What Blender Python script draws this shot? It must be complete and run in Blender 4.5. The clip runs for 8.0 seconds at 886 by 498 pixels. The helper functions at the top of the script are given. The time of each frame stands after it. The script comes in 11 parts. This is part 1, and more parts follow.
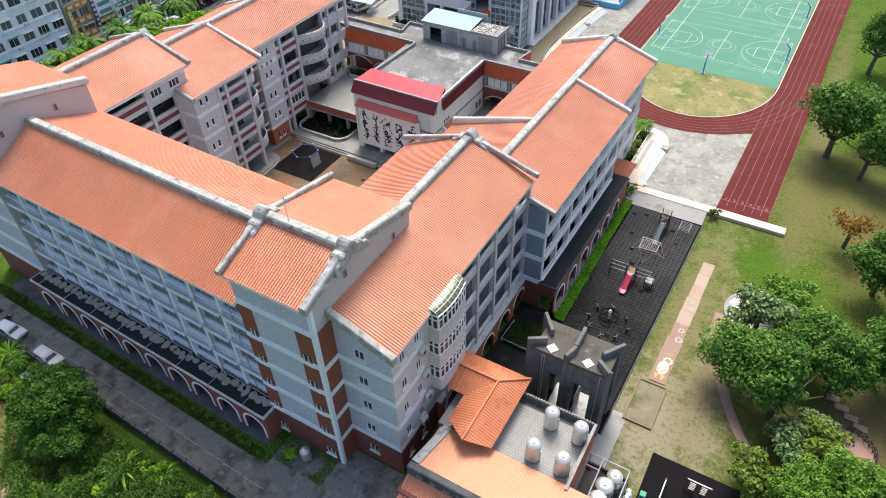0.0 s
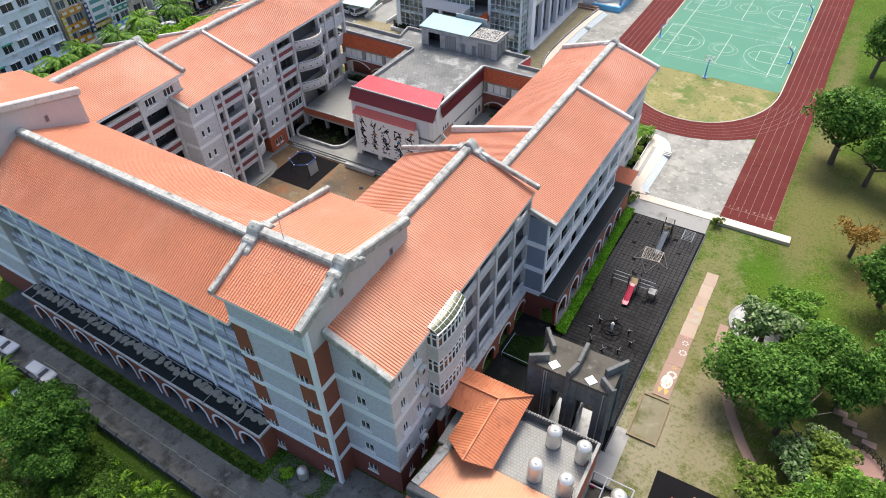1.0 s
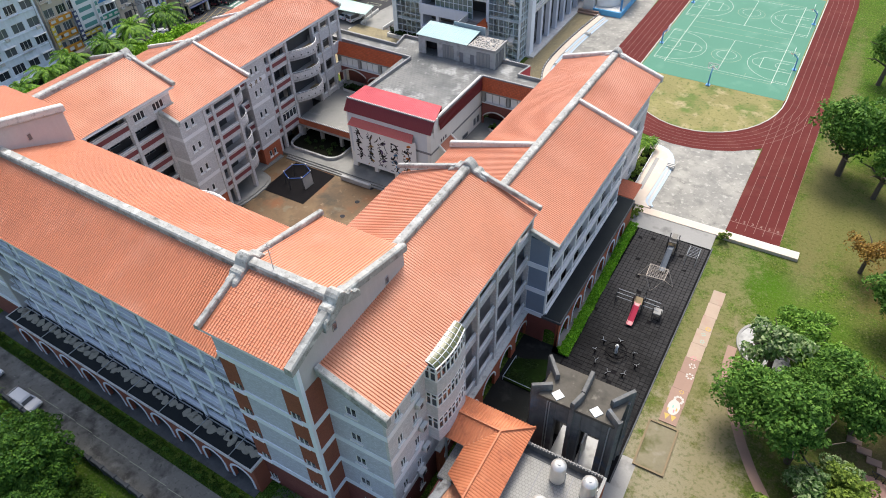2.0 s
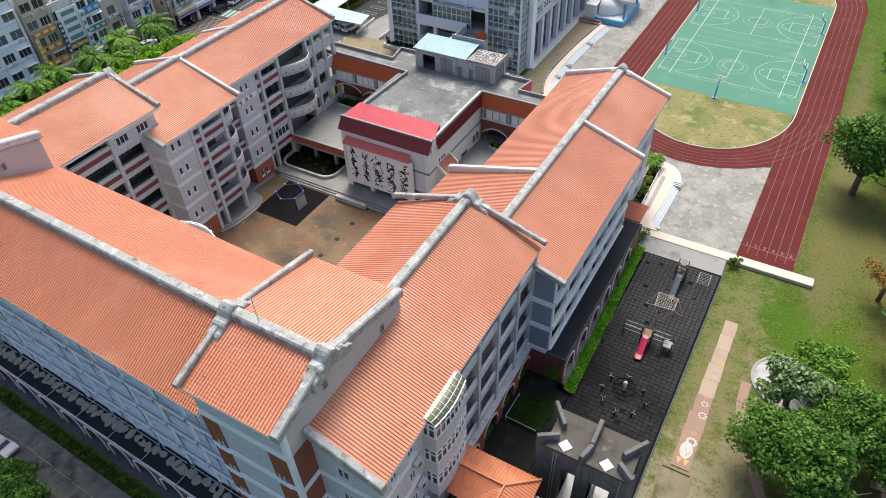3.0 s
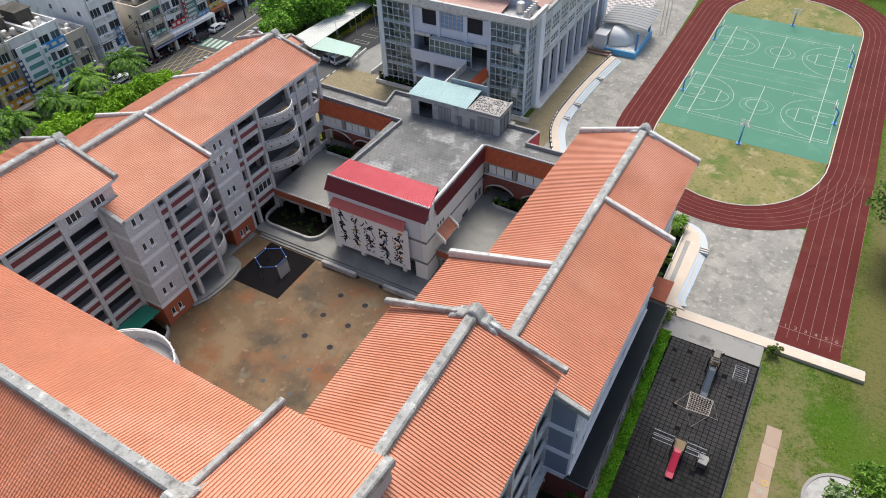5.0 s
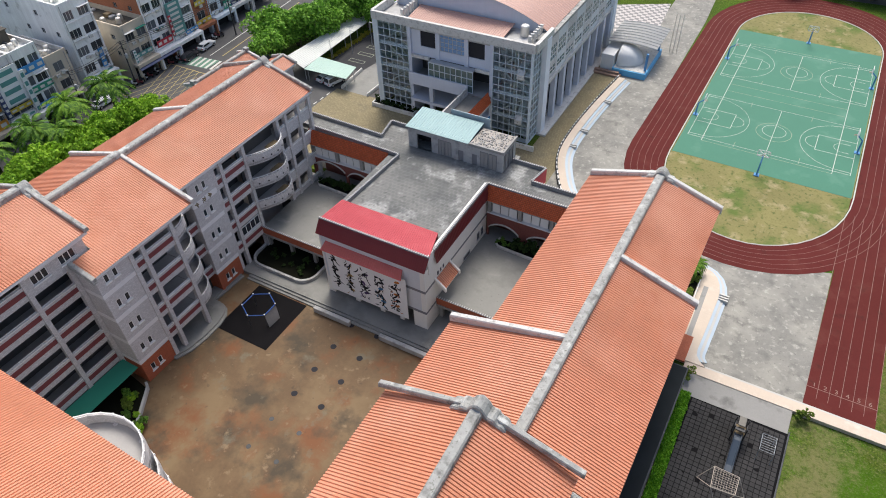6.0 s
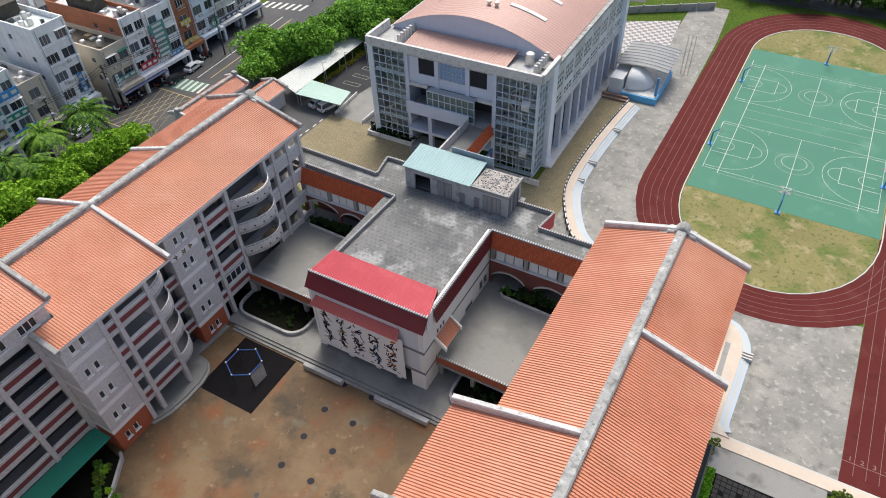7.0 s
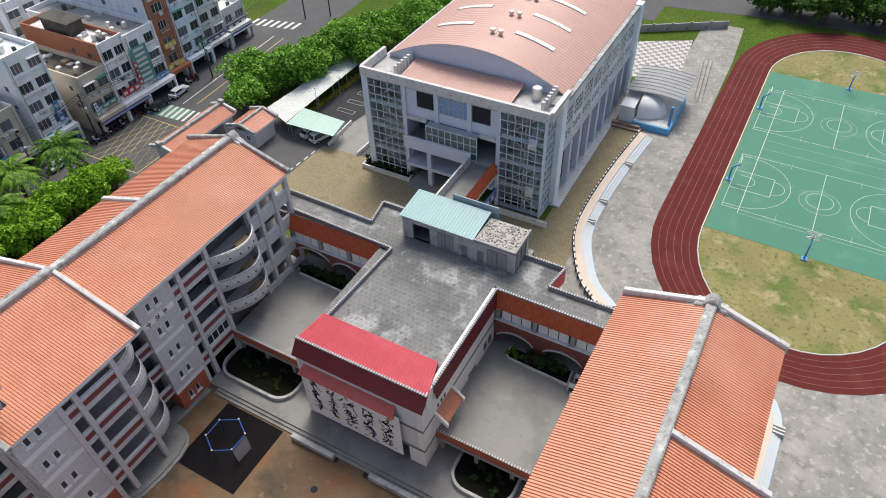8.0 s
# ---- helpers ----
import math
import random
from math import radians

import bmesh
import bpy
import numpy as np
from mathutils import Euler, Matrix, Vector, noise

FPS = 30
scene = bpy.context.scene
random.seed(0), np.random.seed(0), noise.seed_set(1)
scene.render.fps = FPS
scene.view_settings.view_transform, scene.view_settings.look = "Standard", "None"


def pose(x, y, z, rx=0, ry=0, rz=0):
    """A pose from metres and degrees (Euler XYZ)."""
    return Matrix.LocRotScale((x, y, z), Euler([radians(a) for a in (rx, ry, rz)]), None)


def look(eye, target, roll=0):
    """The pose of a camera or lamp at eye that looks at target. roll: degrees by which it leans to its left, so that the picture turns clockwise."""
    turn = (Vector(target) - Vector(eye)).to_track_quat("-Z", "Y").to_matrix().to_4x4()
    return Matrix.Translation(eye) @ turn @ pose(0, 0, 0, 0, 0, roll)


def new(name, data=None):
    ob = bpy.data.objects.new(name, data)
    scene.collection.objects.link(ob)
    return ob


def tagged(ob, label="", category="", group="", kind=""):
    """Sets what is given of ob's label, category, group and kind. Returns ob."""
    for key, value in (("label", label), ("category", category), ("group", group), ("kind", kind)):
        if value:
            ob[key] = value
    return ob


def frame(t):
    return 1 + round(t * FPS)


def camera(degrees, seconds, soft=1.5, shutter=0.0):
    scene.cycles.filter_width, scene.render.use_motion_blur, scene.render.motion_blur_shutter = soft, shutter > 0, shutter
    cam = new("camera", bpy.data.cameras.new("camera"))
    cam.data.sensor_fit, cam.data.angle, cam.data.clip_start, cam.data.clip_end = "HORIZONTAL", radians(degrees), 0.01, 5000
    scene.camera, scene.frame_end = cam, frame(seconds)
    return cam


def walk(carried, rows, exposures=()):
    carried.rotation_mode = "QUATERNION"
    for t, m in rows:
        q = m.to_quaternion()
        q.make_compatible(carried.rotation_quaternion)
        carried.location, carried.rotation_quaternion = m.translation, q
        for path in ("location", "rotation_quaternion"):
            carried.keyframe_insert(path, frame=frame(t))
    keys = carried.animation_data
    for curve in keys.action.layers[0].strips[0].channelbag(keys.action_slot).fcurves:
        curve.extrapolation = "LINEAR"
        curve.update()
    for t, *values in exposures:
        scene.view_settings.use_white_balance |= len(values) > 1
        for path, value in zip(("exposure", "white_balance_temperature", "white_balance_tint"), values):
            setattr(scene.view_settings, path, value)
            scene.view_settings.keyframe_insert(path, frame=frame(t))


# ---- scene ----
cam = camera(67.70, 8.0, soft=1.0)
# seconds, eye, yaw (left of +y), pitch, roll
ROWS = [
    (0, -4.909, 1.039, 62.911, 31.254, -42.525, -1.719),
    (0.5, -5.265, 1.812, 62.953, 31.271, -42.534, -1.842),
    (1, -5.873, 2.884, 63.013, 31.256, -42.549, -1.942),
    (1.5, -6.655, 4.286, 63.047, 31.186, -42.585, -2.017),
    (3, -10.419, 10.858, 63.170, 30.920, -42.765, -2.212),
    (3.5, -12.117, 13.727, 63.248, 30.818, -42.817, -2.225),
    (4, -13.979, 16.874, 63.301, 30.699, -42.865, -2.213),
    (4.5, -15.964, 20.244, 63.463, 30.615, -42.902, -2.179),
    (6, -22.526, 31.685, 64.076, 30.484, -43.199, -2.223),
    (6.5, -24.829, 35.735, 64.230, 30.449, -43.272, -2.247),
    (7, -27.141, 39.839, 64.395, 30.393, -43.349, -2.292),
    (7.5, -29.572, 44.117, 64.481, 30.317, -43.413, -2.321),
    (8, -32.148, 48.566, 64.587, 30.286, -43.498, -2.318),
]


def aim(x, y, z, yaw, pitch, roll):
    a, b = radians(yaw), radians(pitch)
    ahead = Vector((-math.sin(a) * math.cos(b), math.cos(a) * math.cos(b), math.sin(b)))
    return look((x, y, z), Vector((x, y, z)) + ahead, roll)


walk(cam, [(t, aim(*row)) for t, *row in ROWS], exposures=[(0.0, 1.04), (1.5, 0.99), (3.0, 0.81), (4.5, 0.61), (6.0, 0.52), (8.0, 0.51)])


# ---- light ----
world = bpy.data.worlds.new("sky")
scene.world = world
world.use_nodes = True
wn = world.node_tree.nodes
sky = wn.new("ShaderNodeTexSky")
sky.sky_type = "NISHITA"
sky.sun_disc = False
SUN_ELEVATION, SUN_AZIMUTH = 58.0, -22.0
sky.sun_elevation = radians(SUN_ELEVATION)
sky.sun_rotation = radians(SUN_AZIMUTH)
sky.air_density, sky.dust_density, sky.ozone_density = 1.0, 4.0, 1.0
world.node_tree.links.new(sky.outputs[0], wn["Background"].inputs[0])
wn["Background"].inputs[1].default_value = 0.13
sun_data = bpy.data.lights.new("sun", "SUN")
sun_data.energy, sun_data.angle, sun_data.color = 2.1, radians(24), (1.0, 0.955, 0.88)
sun = new("sun", sun_data)
_e, _a = radians(SUN_ELEVATION), radians(SUN_AZIMUTH)
sun.matrix_world = look((0, 0, 120), Vector((0, 0, 120)) - Vector((math.sin(_a) * math.cos(_e), math.cos(_a) * math.cos(_e), math.sin(_e))))
scene.view_settings.exposure = 0.7


# ---- materials ----
def mat(name, col, rough=0.8, var=0.12, coarse=0.25, fine=6.0, bump=0.0, bump_scale=30.0, metal=0.0, rand=0.0,
        stain=None, stain_scale=0.4, stain_lo=0.55, stain_hi=0.75, spec=0.4, streak=0.0):
    """Principled colour with coarse and fine mottling, optional stains of their own shape, and fine relief."""
    m = bpy.data.materials.new(name)
    m.use_nodes = True
    nt = m.node_tree
    n, link = nt.nodes, nt.links.new
    b = n["Principled BSDF"]
    b.inputs["Roughness"].default_value, b.inputs["Metallic"].default_value = rough, metal
    b.inputs["Specular IOR Level"].default_value = spec
    co = n.new("ShaderNodeTexCoord").outputs["Object"]
    info = n.new("ShaderNodeObjectInfo")

    def noise_of(scale, detail, stretch=None):
        t = n.new("ShaderNodeTexNoise")
        t.inputs["Scale"].default_value, t.inputs["Detail"].default_value = scale, detail
        t.inputs["Roughness"].default_value = 0.6
        src = co
        if stretch:
            mp = n.new("ShaderNodeMapping")
            mp.inputs["Scale"].default_value = stretch
            link(co, mp.inputs[0])
            src = mp.outputs[0]
        link(src, t.inputs["Vector"])
        return t.outputs["Fac"]

    def mth(op, a, c):
        k = n.new("ShaderNodeMath")
        k.operation = op
        for i, v in enumerate((a, c)):
            if isinstance(v, (int, float)):
                k.inputs[i].default_value = v
            else:
                link(v, k.inputs[i])
        return k.outputs[0]

    total = mth("ADD", mth("MULTIPLY", noise_of(coarse, 5), 2.4 * var), mth("MULTIPLY", noise_of(fine, 4), 1.4 * var))
    if streak:
        total = mth("ADD", total, mth("MULTIPLY", mth("SUBTRACT", noise_of(1.0, 4, (2.2, 2.2, 0.12)), 0.5), 2 * streak))
    if rand:
        total = mth("ADD", total, mth("MULTIPLY", mth("SUBTRACT", info.outputs["Random"], 0.5), 2 * rand))
    value = mth("ADD", total, 1.0 - 1.9 * var)
    hsv = n.new("ShaderNodeHueSaturation")
    hsv.inputs["Color"].default_value = (*col, 1)
    link(value, hsv.inputs["Value"])
    out = hsv.outputs[0]
    for extra in (stain if isinstance(stain, list) else [(stain, stain_scale, stain_lo, stain_hi)] if stain else []):
        c, sc, lo, hi = extra
        ramp = n.new("ShaderNodeMapRange")
        ramp.inputs["From Min"].default_value, ramp.inputs["From Max"].default_value = lo, hi
        link(noise_of(sc, 8), ramp.inputs["Value"])
        mix = n.new("ShaderNodeMix")
        mix.data_type = "RGBA"
        link(ramp.outputs[0], mix.inputs["Factor"])
        link(out, mix.inputs["A"])
        mix.inputs["B"].default_value = (*c, 1)
        out = mix.outputs["Result"]
    link(out, b.inputs["Base Color"])
    if bump:
        bp = n.new("ShaderNodeBump")
        bp.inputs["Strength"].default_value, bp.inputs["Distance"].default_value = bump, 0.05
        link(noise_of(bump_scale, 4), bp.inputs["Height"])
        link(bp.outputs[0], b.inputs["Normal"])
    return m


def tiled(m, size, mortar, joint=0.02, ratio=2.0, bump=0.4, vary=0.13):
    """Lay a running bond of small tiles over a material's colour, on walls and floors alike."""
    nt = m.node_tree
    n, link = nt.nodes, nt.links.new
    b = n["Principled BSDF"]
    geo, co = n.new("ShaderNodeNewGeometry"), n.new("ShaderNodeTexCoord")
    sp, sn = n.new("ShaderNodeSeparateXYZ"), n.new("ShaderNodeSeparateXYZ")
    link(co.outputs["Object"], sp.inputs[0])
    link(geo.outputs["True Normal"], sn.inputs[0])

    def mth(op, a, c=0.0):
        k = n.new("ShaderNodeMath")
        k.operation = op
        for i, v in enumerate((a, c)):
            if isinstance(v, (int, float)):
                k.inputs[i].default_value = v
            else:
                link(v, k.inputs[i])
        return k.outputs[0]

    flat = mth("GREATER_THAN", mth("ABSOLUTE", sn.outputs[2]), 0.7)
    u = mth("ADD", sp.outputs[0], mth("MULTIPLY", sp.outputs[1], mth("SUBTRACT", 1.0, flat)))
    v = mth("ADD", mth("MULTIPLY", sp.outputs[1], flat), mth("MULTIPLY", sp.outputs[2], mth("SUBTRACT", 1.0, flat)))
    cb = n.new("ShaderNodeCombineXYZ")
    link(u, cb.inputs[0])
    link(v, cb.inputs[1])
    br = n.new("ShaderNodeTexBrick")
    br.inputs["Scale"].default_value = 1.0
    br.inputs["Brick Width"].default_value, br.inputs["Row Height"].default_value = size * ratio, size
    br.inputs["Mortar Size"].default_value = joint
    br.inputs["Color1"].default_value, br.inputs["Color2"].default_value = (1 + vary, 1 + vary, 1 + vary, 1), (1 - vary, 1 - vary, 1 - vary, 1)
    br.inputs["Mortar"].default_value = (mortar, mortar, mortar, 1)
    link(cb.outputs[0], br.inputs["Vector"])
    mix = n.new("ShaderNodeMix")
    mix.data_type, mix.blend_type = "RGBA", "MULTIPLY"
    mix.inputs["Factor"].default_value = 1.0
    old = b.inputs["Base Color"].links[0].from_socket
    link(old, mix.inputs["A"])
    link(br.outputs["Color"], mix.inputs["B"])
    link(mix.outputs["Result"], b.inputs["Base Color"])
    if bump:
        bp = n.new("ShaderNodeBump")
        bp.inputs["Strength"].default_value, bp.inputs["Distance"].default_value = bump, 0.02
        bp.invert = True
        link(br.outputs["Fac"], bp.inputs["Height"])
        link(bp.outputs[0], b.inputs["Normal"])
    return m


def glassy(name, col, rough=0.06, trans=0.0, spec=0.6):
    m = bpy.data.materials.new(name)
    m.use_nodes = True
    b = m.node_tree.nodes["Principled BSDF"]
    b.inputs["Base Color"].default_value = (*col, 1)
    b.inputs["Roughness"].default_value = rough
    b.inputs["Transmission Weight"].default_value = trans
    b.inputs["Specular IOR Level"].default_value = spec
    b.inputs["IOR"].default_value = 1.45 if not trans else 1.05
    return m


TILE = mat("terracotta_tile", (0.55, 0.208, 0.108), 0.5, 0.16, 0.22, 2.6, rand=0.02, spec=0.6,
           stain=[((0.61, 0.265, 0.162), 0.16, 0.5, 0.72), ((0.36, 0.125, 0.075), 0.9, 0.64, 0.82), ((0.66, 0.31, 0.195), 0.06, 0.52, 0.7)])
TILE_RED = mat("deep_orange_tile", (0.47, 0.155, 0.068), 0.6, 0.16, 0.22, 2.6, spec=0.4, stain=[((0.30, 0.09, 0.045), 0.9, 0.55, 0.75), ((0.55, 0.21, 0.10), 0.25, 0.5, 0.7)])
TILE_PALE = mat("pale_orange_tile", (0.56, 0.255, 0.135), 0.6, 0.1, 0.22, 2.6, spec=0.5, stain=[((0.62, 0.31, 0.175), 0.2, 0.5, 0.72)])
COPING = mat("weathered_concrete_coping", (0.35, 0.352, 0.335), 0.85, 0.26, 0.8, 5, bump=0.3,
             stain=[((0.12, 0.12, 0.11), 1.1, 0.52, 0.72), ((0.60, 0.61, 0.58), 0.9, 0.55, 0.68), ((0.16, 0.165, 0.14), 4.0, 0.58, 0.7)])
COPING_WHITE = mat("pale_concrete_coping", (0.58, 0.575, 0.55), 0.8, 0.14, 0.8, 5, bump=0.2,
                   stain=[((0.28, 0.27, 0.26), 1.6, 0.52, 0.74), ((0.20, 0.20, 0.18), 5.0, 0.6, 0.72)])
WALL_BLUE = tiled(mat("blue_grey_wall_tile", (0.53, 0.55, 0.635), 0.7, 0.07, 0.3, 4, streak=0.05), 0.12, 0.82, 0.012, 2.0, 0.1)
# blue wall made darker in colour, for the shade of a narrow notch
WALL_SHADED = mat("shaded_blue_wall", (0.22, 0.27, 0.35), 0.7, 0.08, 0.3, 4, streak=0.05)
WALL_GREY = tiled(mat("warm_grey_wall_tile", (0.58, 0.565, 0.565), 0.7, 0.08, 0.3, 4, streak=0.07), 0.12, 0.82, 0.012, 2.0, 0.1)
WALL_PLASTER = mat("grey_plaster", (0.49, 0.465, 0.455), 0.85, 0.1, 0.3, 5, streak=0.08)
BAND = mat("pale_blue_band", (0.76, 0.80, 0.86), 0.75, 0.08, 0.5, 5, streak=0.06)
BAND_GREY = mat("pale_grey_band", (0.76, 0.75, 0.75), 0.75, 0.08, 0.5, 5, streak=0.06)
BRICK = tiled(mat("red_brown_brick", (0.235, 0.075, 0.045), 0.75, 0.16, 0.5, 8), 0.075, 1.25, 0.012, 3.0, 0.3)
BRICK_DARK = tiled(mat("dark_red_brick", (0.17, 0.055, 0.045), 0.75, 0.16, 0.5, 8), 0.075, 1.25, 0.012, 3.0, 0.3)
BRICK_BRIGHT = tiled(mat("orange_red_brick", (0.36, 0.10, 0.05), 0.75, 0.14, 0.5, 8), 0.075, 1.25, 0.012, 3.0, 0.3)
MAROON = mat("maroon_tile_panel", (0.20, 0.05, 0.055), 0.6, 0.12, 0.5, 6)
RAIL = mat("pale_painted_rail", (0.74, 0.74, 0.73), 0.6, 0.1, 0.5, 6)
# back walls of open galleries: the recess shade is in this dark colour
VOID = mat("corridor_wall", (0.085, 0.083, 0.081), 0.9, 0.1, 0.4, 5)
# near-black sheets behind openings stand in for unlit rooms; also small dark covers
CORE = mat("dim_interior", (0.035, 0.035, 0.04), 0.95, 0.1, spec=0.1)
SLAB = mat("corridor_floor_concrete", (0.36, 0.35, 0.34), 0.85, 0.12, 0.4, 5)
FRAME_WHITE = mat("white_window_frame", (0.78, 0.78, 0.77), 0.5, 0.05)
FRAME_GREY = mat("grey_aluminium_frame", (0.42, 0.44, 0.46), 0.45, 0.08, metal=0.5)
PANE = glassy("dark_window_glass", (0.035, 0.042, 0.05), 0.05)
PANE_GREY = glassy("grey_window_glass", (0.11, 0.125, 0.14), 0.07)
TERRACE = mat("terrace_concrete", (0.235, 0.235, 0.22), 0.85, 0.12, 0.15, 3, bump=0.1,
              stain=[((0.15, 0.15, 0.142), 0.2, 0.5, 0.72), ((0.29, 0.285, 0.265), 0.6, 0.58, 0.74), ((0.12, 0.12, 0.11), 2.6, 0.64, 0.76)])
DECK = tiled(mat("roof_deck_pavers", (0.165, 0.167, 0.16), 0.9, 0.2, 0.2, 3,
                 stain=[((0.10, 0.105, 0.105), 0.11, 0.47, 0.62), ((0.30, 0.305, 0.295), 0.28, 0.53, 0.66), ((0.40, 0.405, 0.39), 0.9, 0.62, 0.72), ((0.10, 0.10, 0.098), 1.8, 0.56, 0.68)]), 0.62, 1.35, 0.035, 1.0, 0.2, 0.03)
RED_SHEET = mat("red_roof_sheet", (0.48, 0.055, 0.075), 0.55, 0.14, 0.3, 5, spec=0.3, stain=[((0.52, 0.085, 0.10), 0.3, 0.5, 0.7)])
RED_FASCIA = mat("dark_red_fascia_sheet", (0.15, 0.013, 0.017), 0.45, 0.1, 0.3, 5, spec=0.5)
PINK_SHEET = mat("faded_red_canopy_sheet", (0.52, 0.13, 0.11), 0.5, 0.1, 0.3, 5)
ORANGE_TILE = tiled(mat("orange_tile_band", (0.58, 0.12, 0.042), 0.5, 0.18, 0.5, 5, rand=0.02), 0.24, 0.55, 0.03, 1.0, 0.4)
WHITE_WALL = mat("off_white_wall", (0.83, 0.81, 0.76), 0.8, 0.07, 0.25, 5, streak=0.06)
# pale panels of the sports hall, and the assembly hall's white in shade
WHITE_BLUE = mat("pale_grey_blue_wall", (0.66, 0.68, 0.70), 0.8, 0.07, 0.25, 5, streak=0.06)
GREY_TRIM = mat("mid_grey_trim", (0.22, 0.22, 0.23), 0.8, 0.1)
TEAL_SHEET = mat("pale_teal_roof_sheet", (0.30, 0.44, 0.44), 0.6, 0.1, 0.4, 4)
GRAVEL = mat("gravel_roof", (0.40, 0.37, 0.33), 0.95, 0.3, 1.0, 9, bump=0.8, bump_scale=12, stain=(0.16, 0.15, 0.13), stain_scale=2.2)
BLACK_SHEET = mat("black_bitumen_roof", (0.020, 0.024, 0.026), 0.85, 0.25, 0.4, 6, spec=0.15)
def grown_ground():
    """Grass with dry, bare and littered patches: each zone is an ellipse on the plan with a ragged edge."""
    m = mat("patchy_grass", (0.056, 0.108, 0.008), 0.95, 0.6, 0.1, 3.5, bump=0.9, bump_scale=7, spec=0.08,
            stain=[((0.098, 0.102, 0.024), 0.075, 0.50, 0.72), ((0.05, 0.125, 0.008), 0.11, 0.46, 0.66), ((0.15, 0.138, 0.055), 0.9, 0.60, 0.78), ((0.035, 0.07, 0.008), 1.3, 0.52, 0.64), ((0.22, 0.20, 0.10), 2.2, 0.58, 0.70), ((0.026, 0.055, 0.006), 3.6, 0.52, 0.60), ((0.15, 0.19, 0.035), 5.0, 0.56, 0.64)])
    nt = m.node_tree
    n, link = nt.nodes, nt.links.new
    b = n["Principled BSDF"]
    co = n.new("ShaderNodeTexCoord").outputs["Object"]
    out = b.inputs["Base Color"].links[0].from_socket
    grain = n.new("ShaderNodeTexNoise")
    grain.inputs["Scale"].default_value, grain.inputs["Detail"].default_value, grain.inputs["Roughness"].default_value = 0.42, 12, 0.86
    link(co, grain.inputs["Vector"])
    for (cx, cy), (rx, ry), colour, ragged in (((-5, 46), (7.5, 21), (0.112, 0.108, 0.036), 4.6), ((10.5, 94), (4, 16), (0.12, 0.108, 0.038), 4.5), ((1.6, 112), (2.0, 40), (0.15, 0.13, 0.06), 4.0), ((-3.5, 78.5), (5.0, 3.4), (0.048, 0.112, 0.007), 6.0), ((2.5, 74), (5.0, 4.0), (0.062, 0.122, 0.01), 6.0), ((4, 97), (7, 12), (0.13, 0.125, 0.042), 5.0), ((-7.2, 64), (3.0, 22), (0.17, 0.158, 0.07), 6.0), ((-6.5, 46.0), (5.5, 7), (0.25, 0.222, 0.15), 8.0), ((-2.5, 54), (2.6, 12), (0.20, 0.175, 0.10), 7.0), ((15, 52), (9, 14), (0.115, 0.085, 0.042), 2.6),
                                               ((12.5, 85), (3.2, 5), (0.13, 0.085, 0.03), 2.4), ((-68, 6), (14, 6), (0.15, 0.11, 0.04), 1.8), ((-68, 10), (9, 5), (0.21, 0.165, 0.07), 3.6), ((-50, 9), (12, 9), (0.03, 0.062, 0.01), 3.0)):
        mp = n.new("ShaderNodeMapping")
        mp.vector_type = "TEXTURE"
        mp.inputs["Location"].default_value, mp.inputs["Scale"].default_value = (cx, cy, 0), (rx, ry, 1000)
        link(co, mp.inputs[0])
        ln = n.new("ShaderNodeVectorMath")
        ln.operation = "LENGTH"
        link(mp.outputs[0], ln.inputs[0])
        k = n.new("ShaderNodeMath")
        k.operation = "MULTIPLY_ADD"
        link(grain.outputs["Fac"], k.inputs[0])
        k.inputs[1].default_value = ragged
        link(ln.outputs["Value"], k.inputs[2])
        r = n.new("ShaderNodeMapRange")
        r.inputs["From Min"].default_value, r.inputs["From Max"].default_value = 0.5 + ragged * 0.5, 1.5 + ragged * 0.5
        r.inputs["To Min"].default_value, r.inputs["To Max"].default_value = 0.88, 0.0
        link(k.outputs[0], r.inputs["Value"])
        mix = n.new("ShaderNodeMix")
        mix.data_type = "RGBA"
        link(r.outputs[0], mix.inputs["Factor"])
        link(out, mix.inputs["A"])
        mix.inputs["B"].default_value = (*colour, 1)
        out = mix.outputs["Result"]
    for scale, lo, hi, colour, most in ((4.2, 0.54, 0.62, (0.25, 0.225, 0.13), 0.16), (2.4, 0.52, 0.66, (0.04, 0.066, 0.01), 0.42)):
        speck = n.new("ShaderNodeTexNoise")
        speck.inputs["Scale"].default_value, speck.inputs["Detail"].default_value = scale, 7
        link(co, speck.inputs["Vector"])
        r = n.new("ShaderNodeMapRange")
        r.inputs["From Min"].default_value, r.inputs["From Max"].default_value, r.inputs["To Max"].default_value = lo, hi, most
        link(speck.outputs["Fac"], r.inputs["Value"])
        mix = n.new("ShaderNodeMix")
        mix.data_type = "RGBA"
        link(r.outputs[0], mix.inputs["Factor"])
        link(out, mix.inputs["A"])
        mix.inputs["B"].default_value = (*colour, 1)
        out = mix.outputs["Result"]
    link(out, b.inputs["Base Color"])
    return m


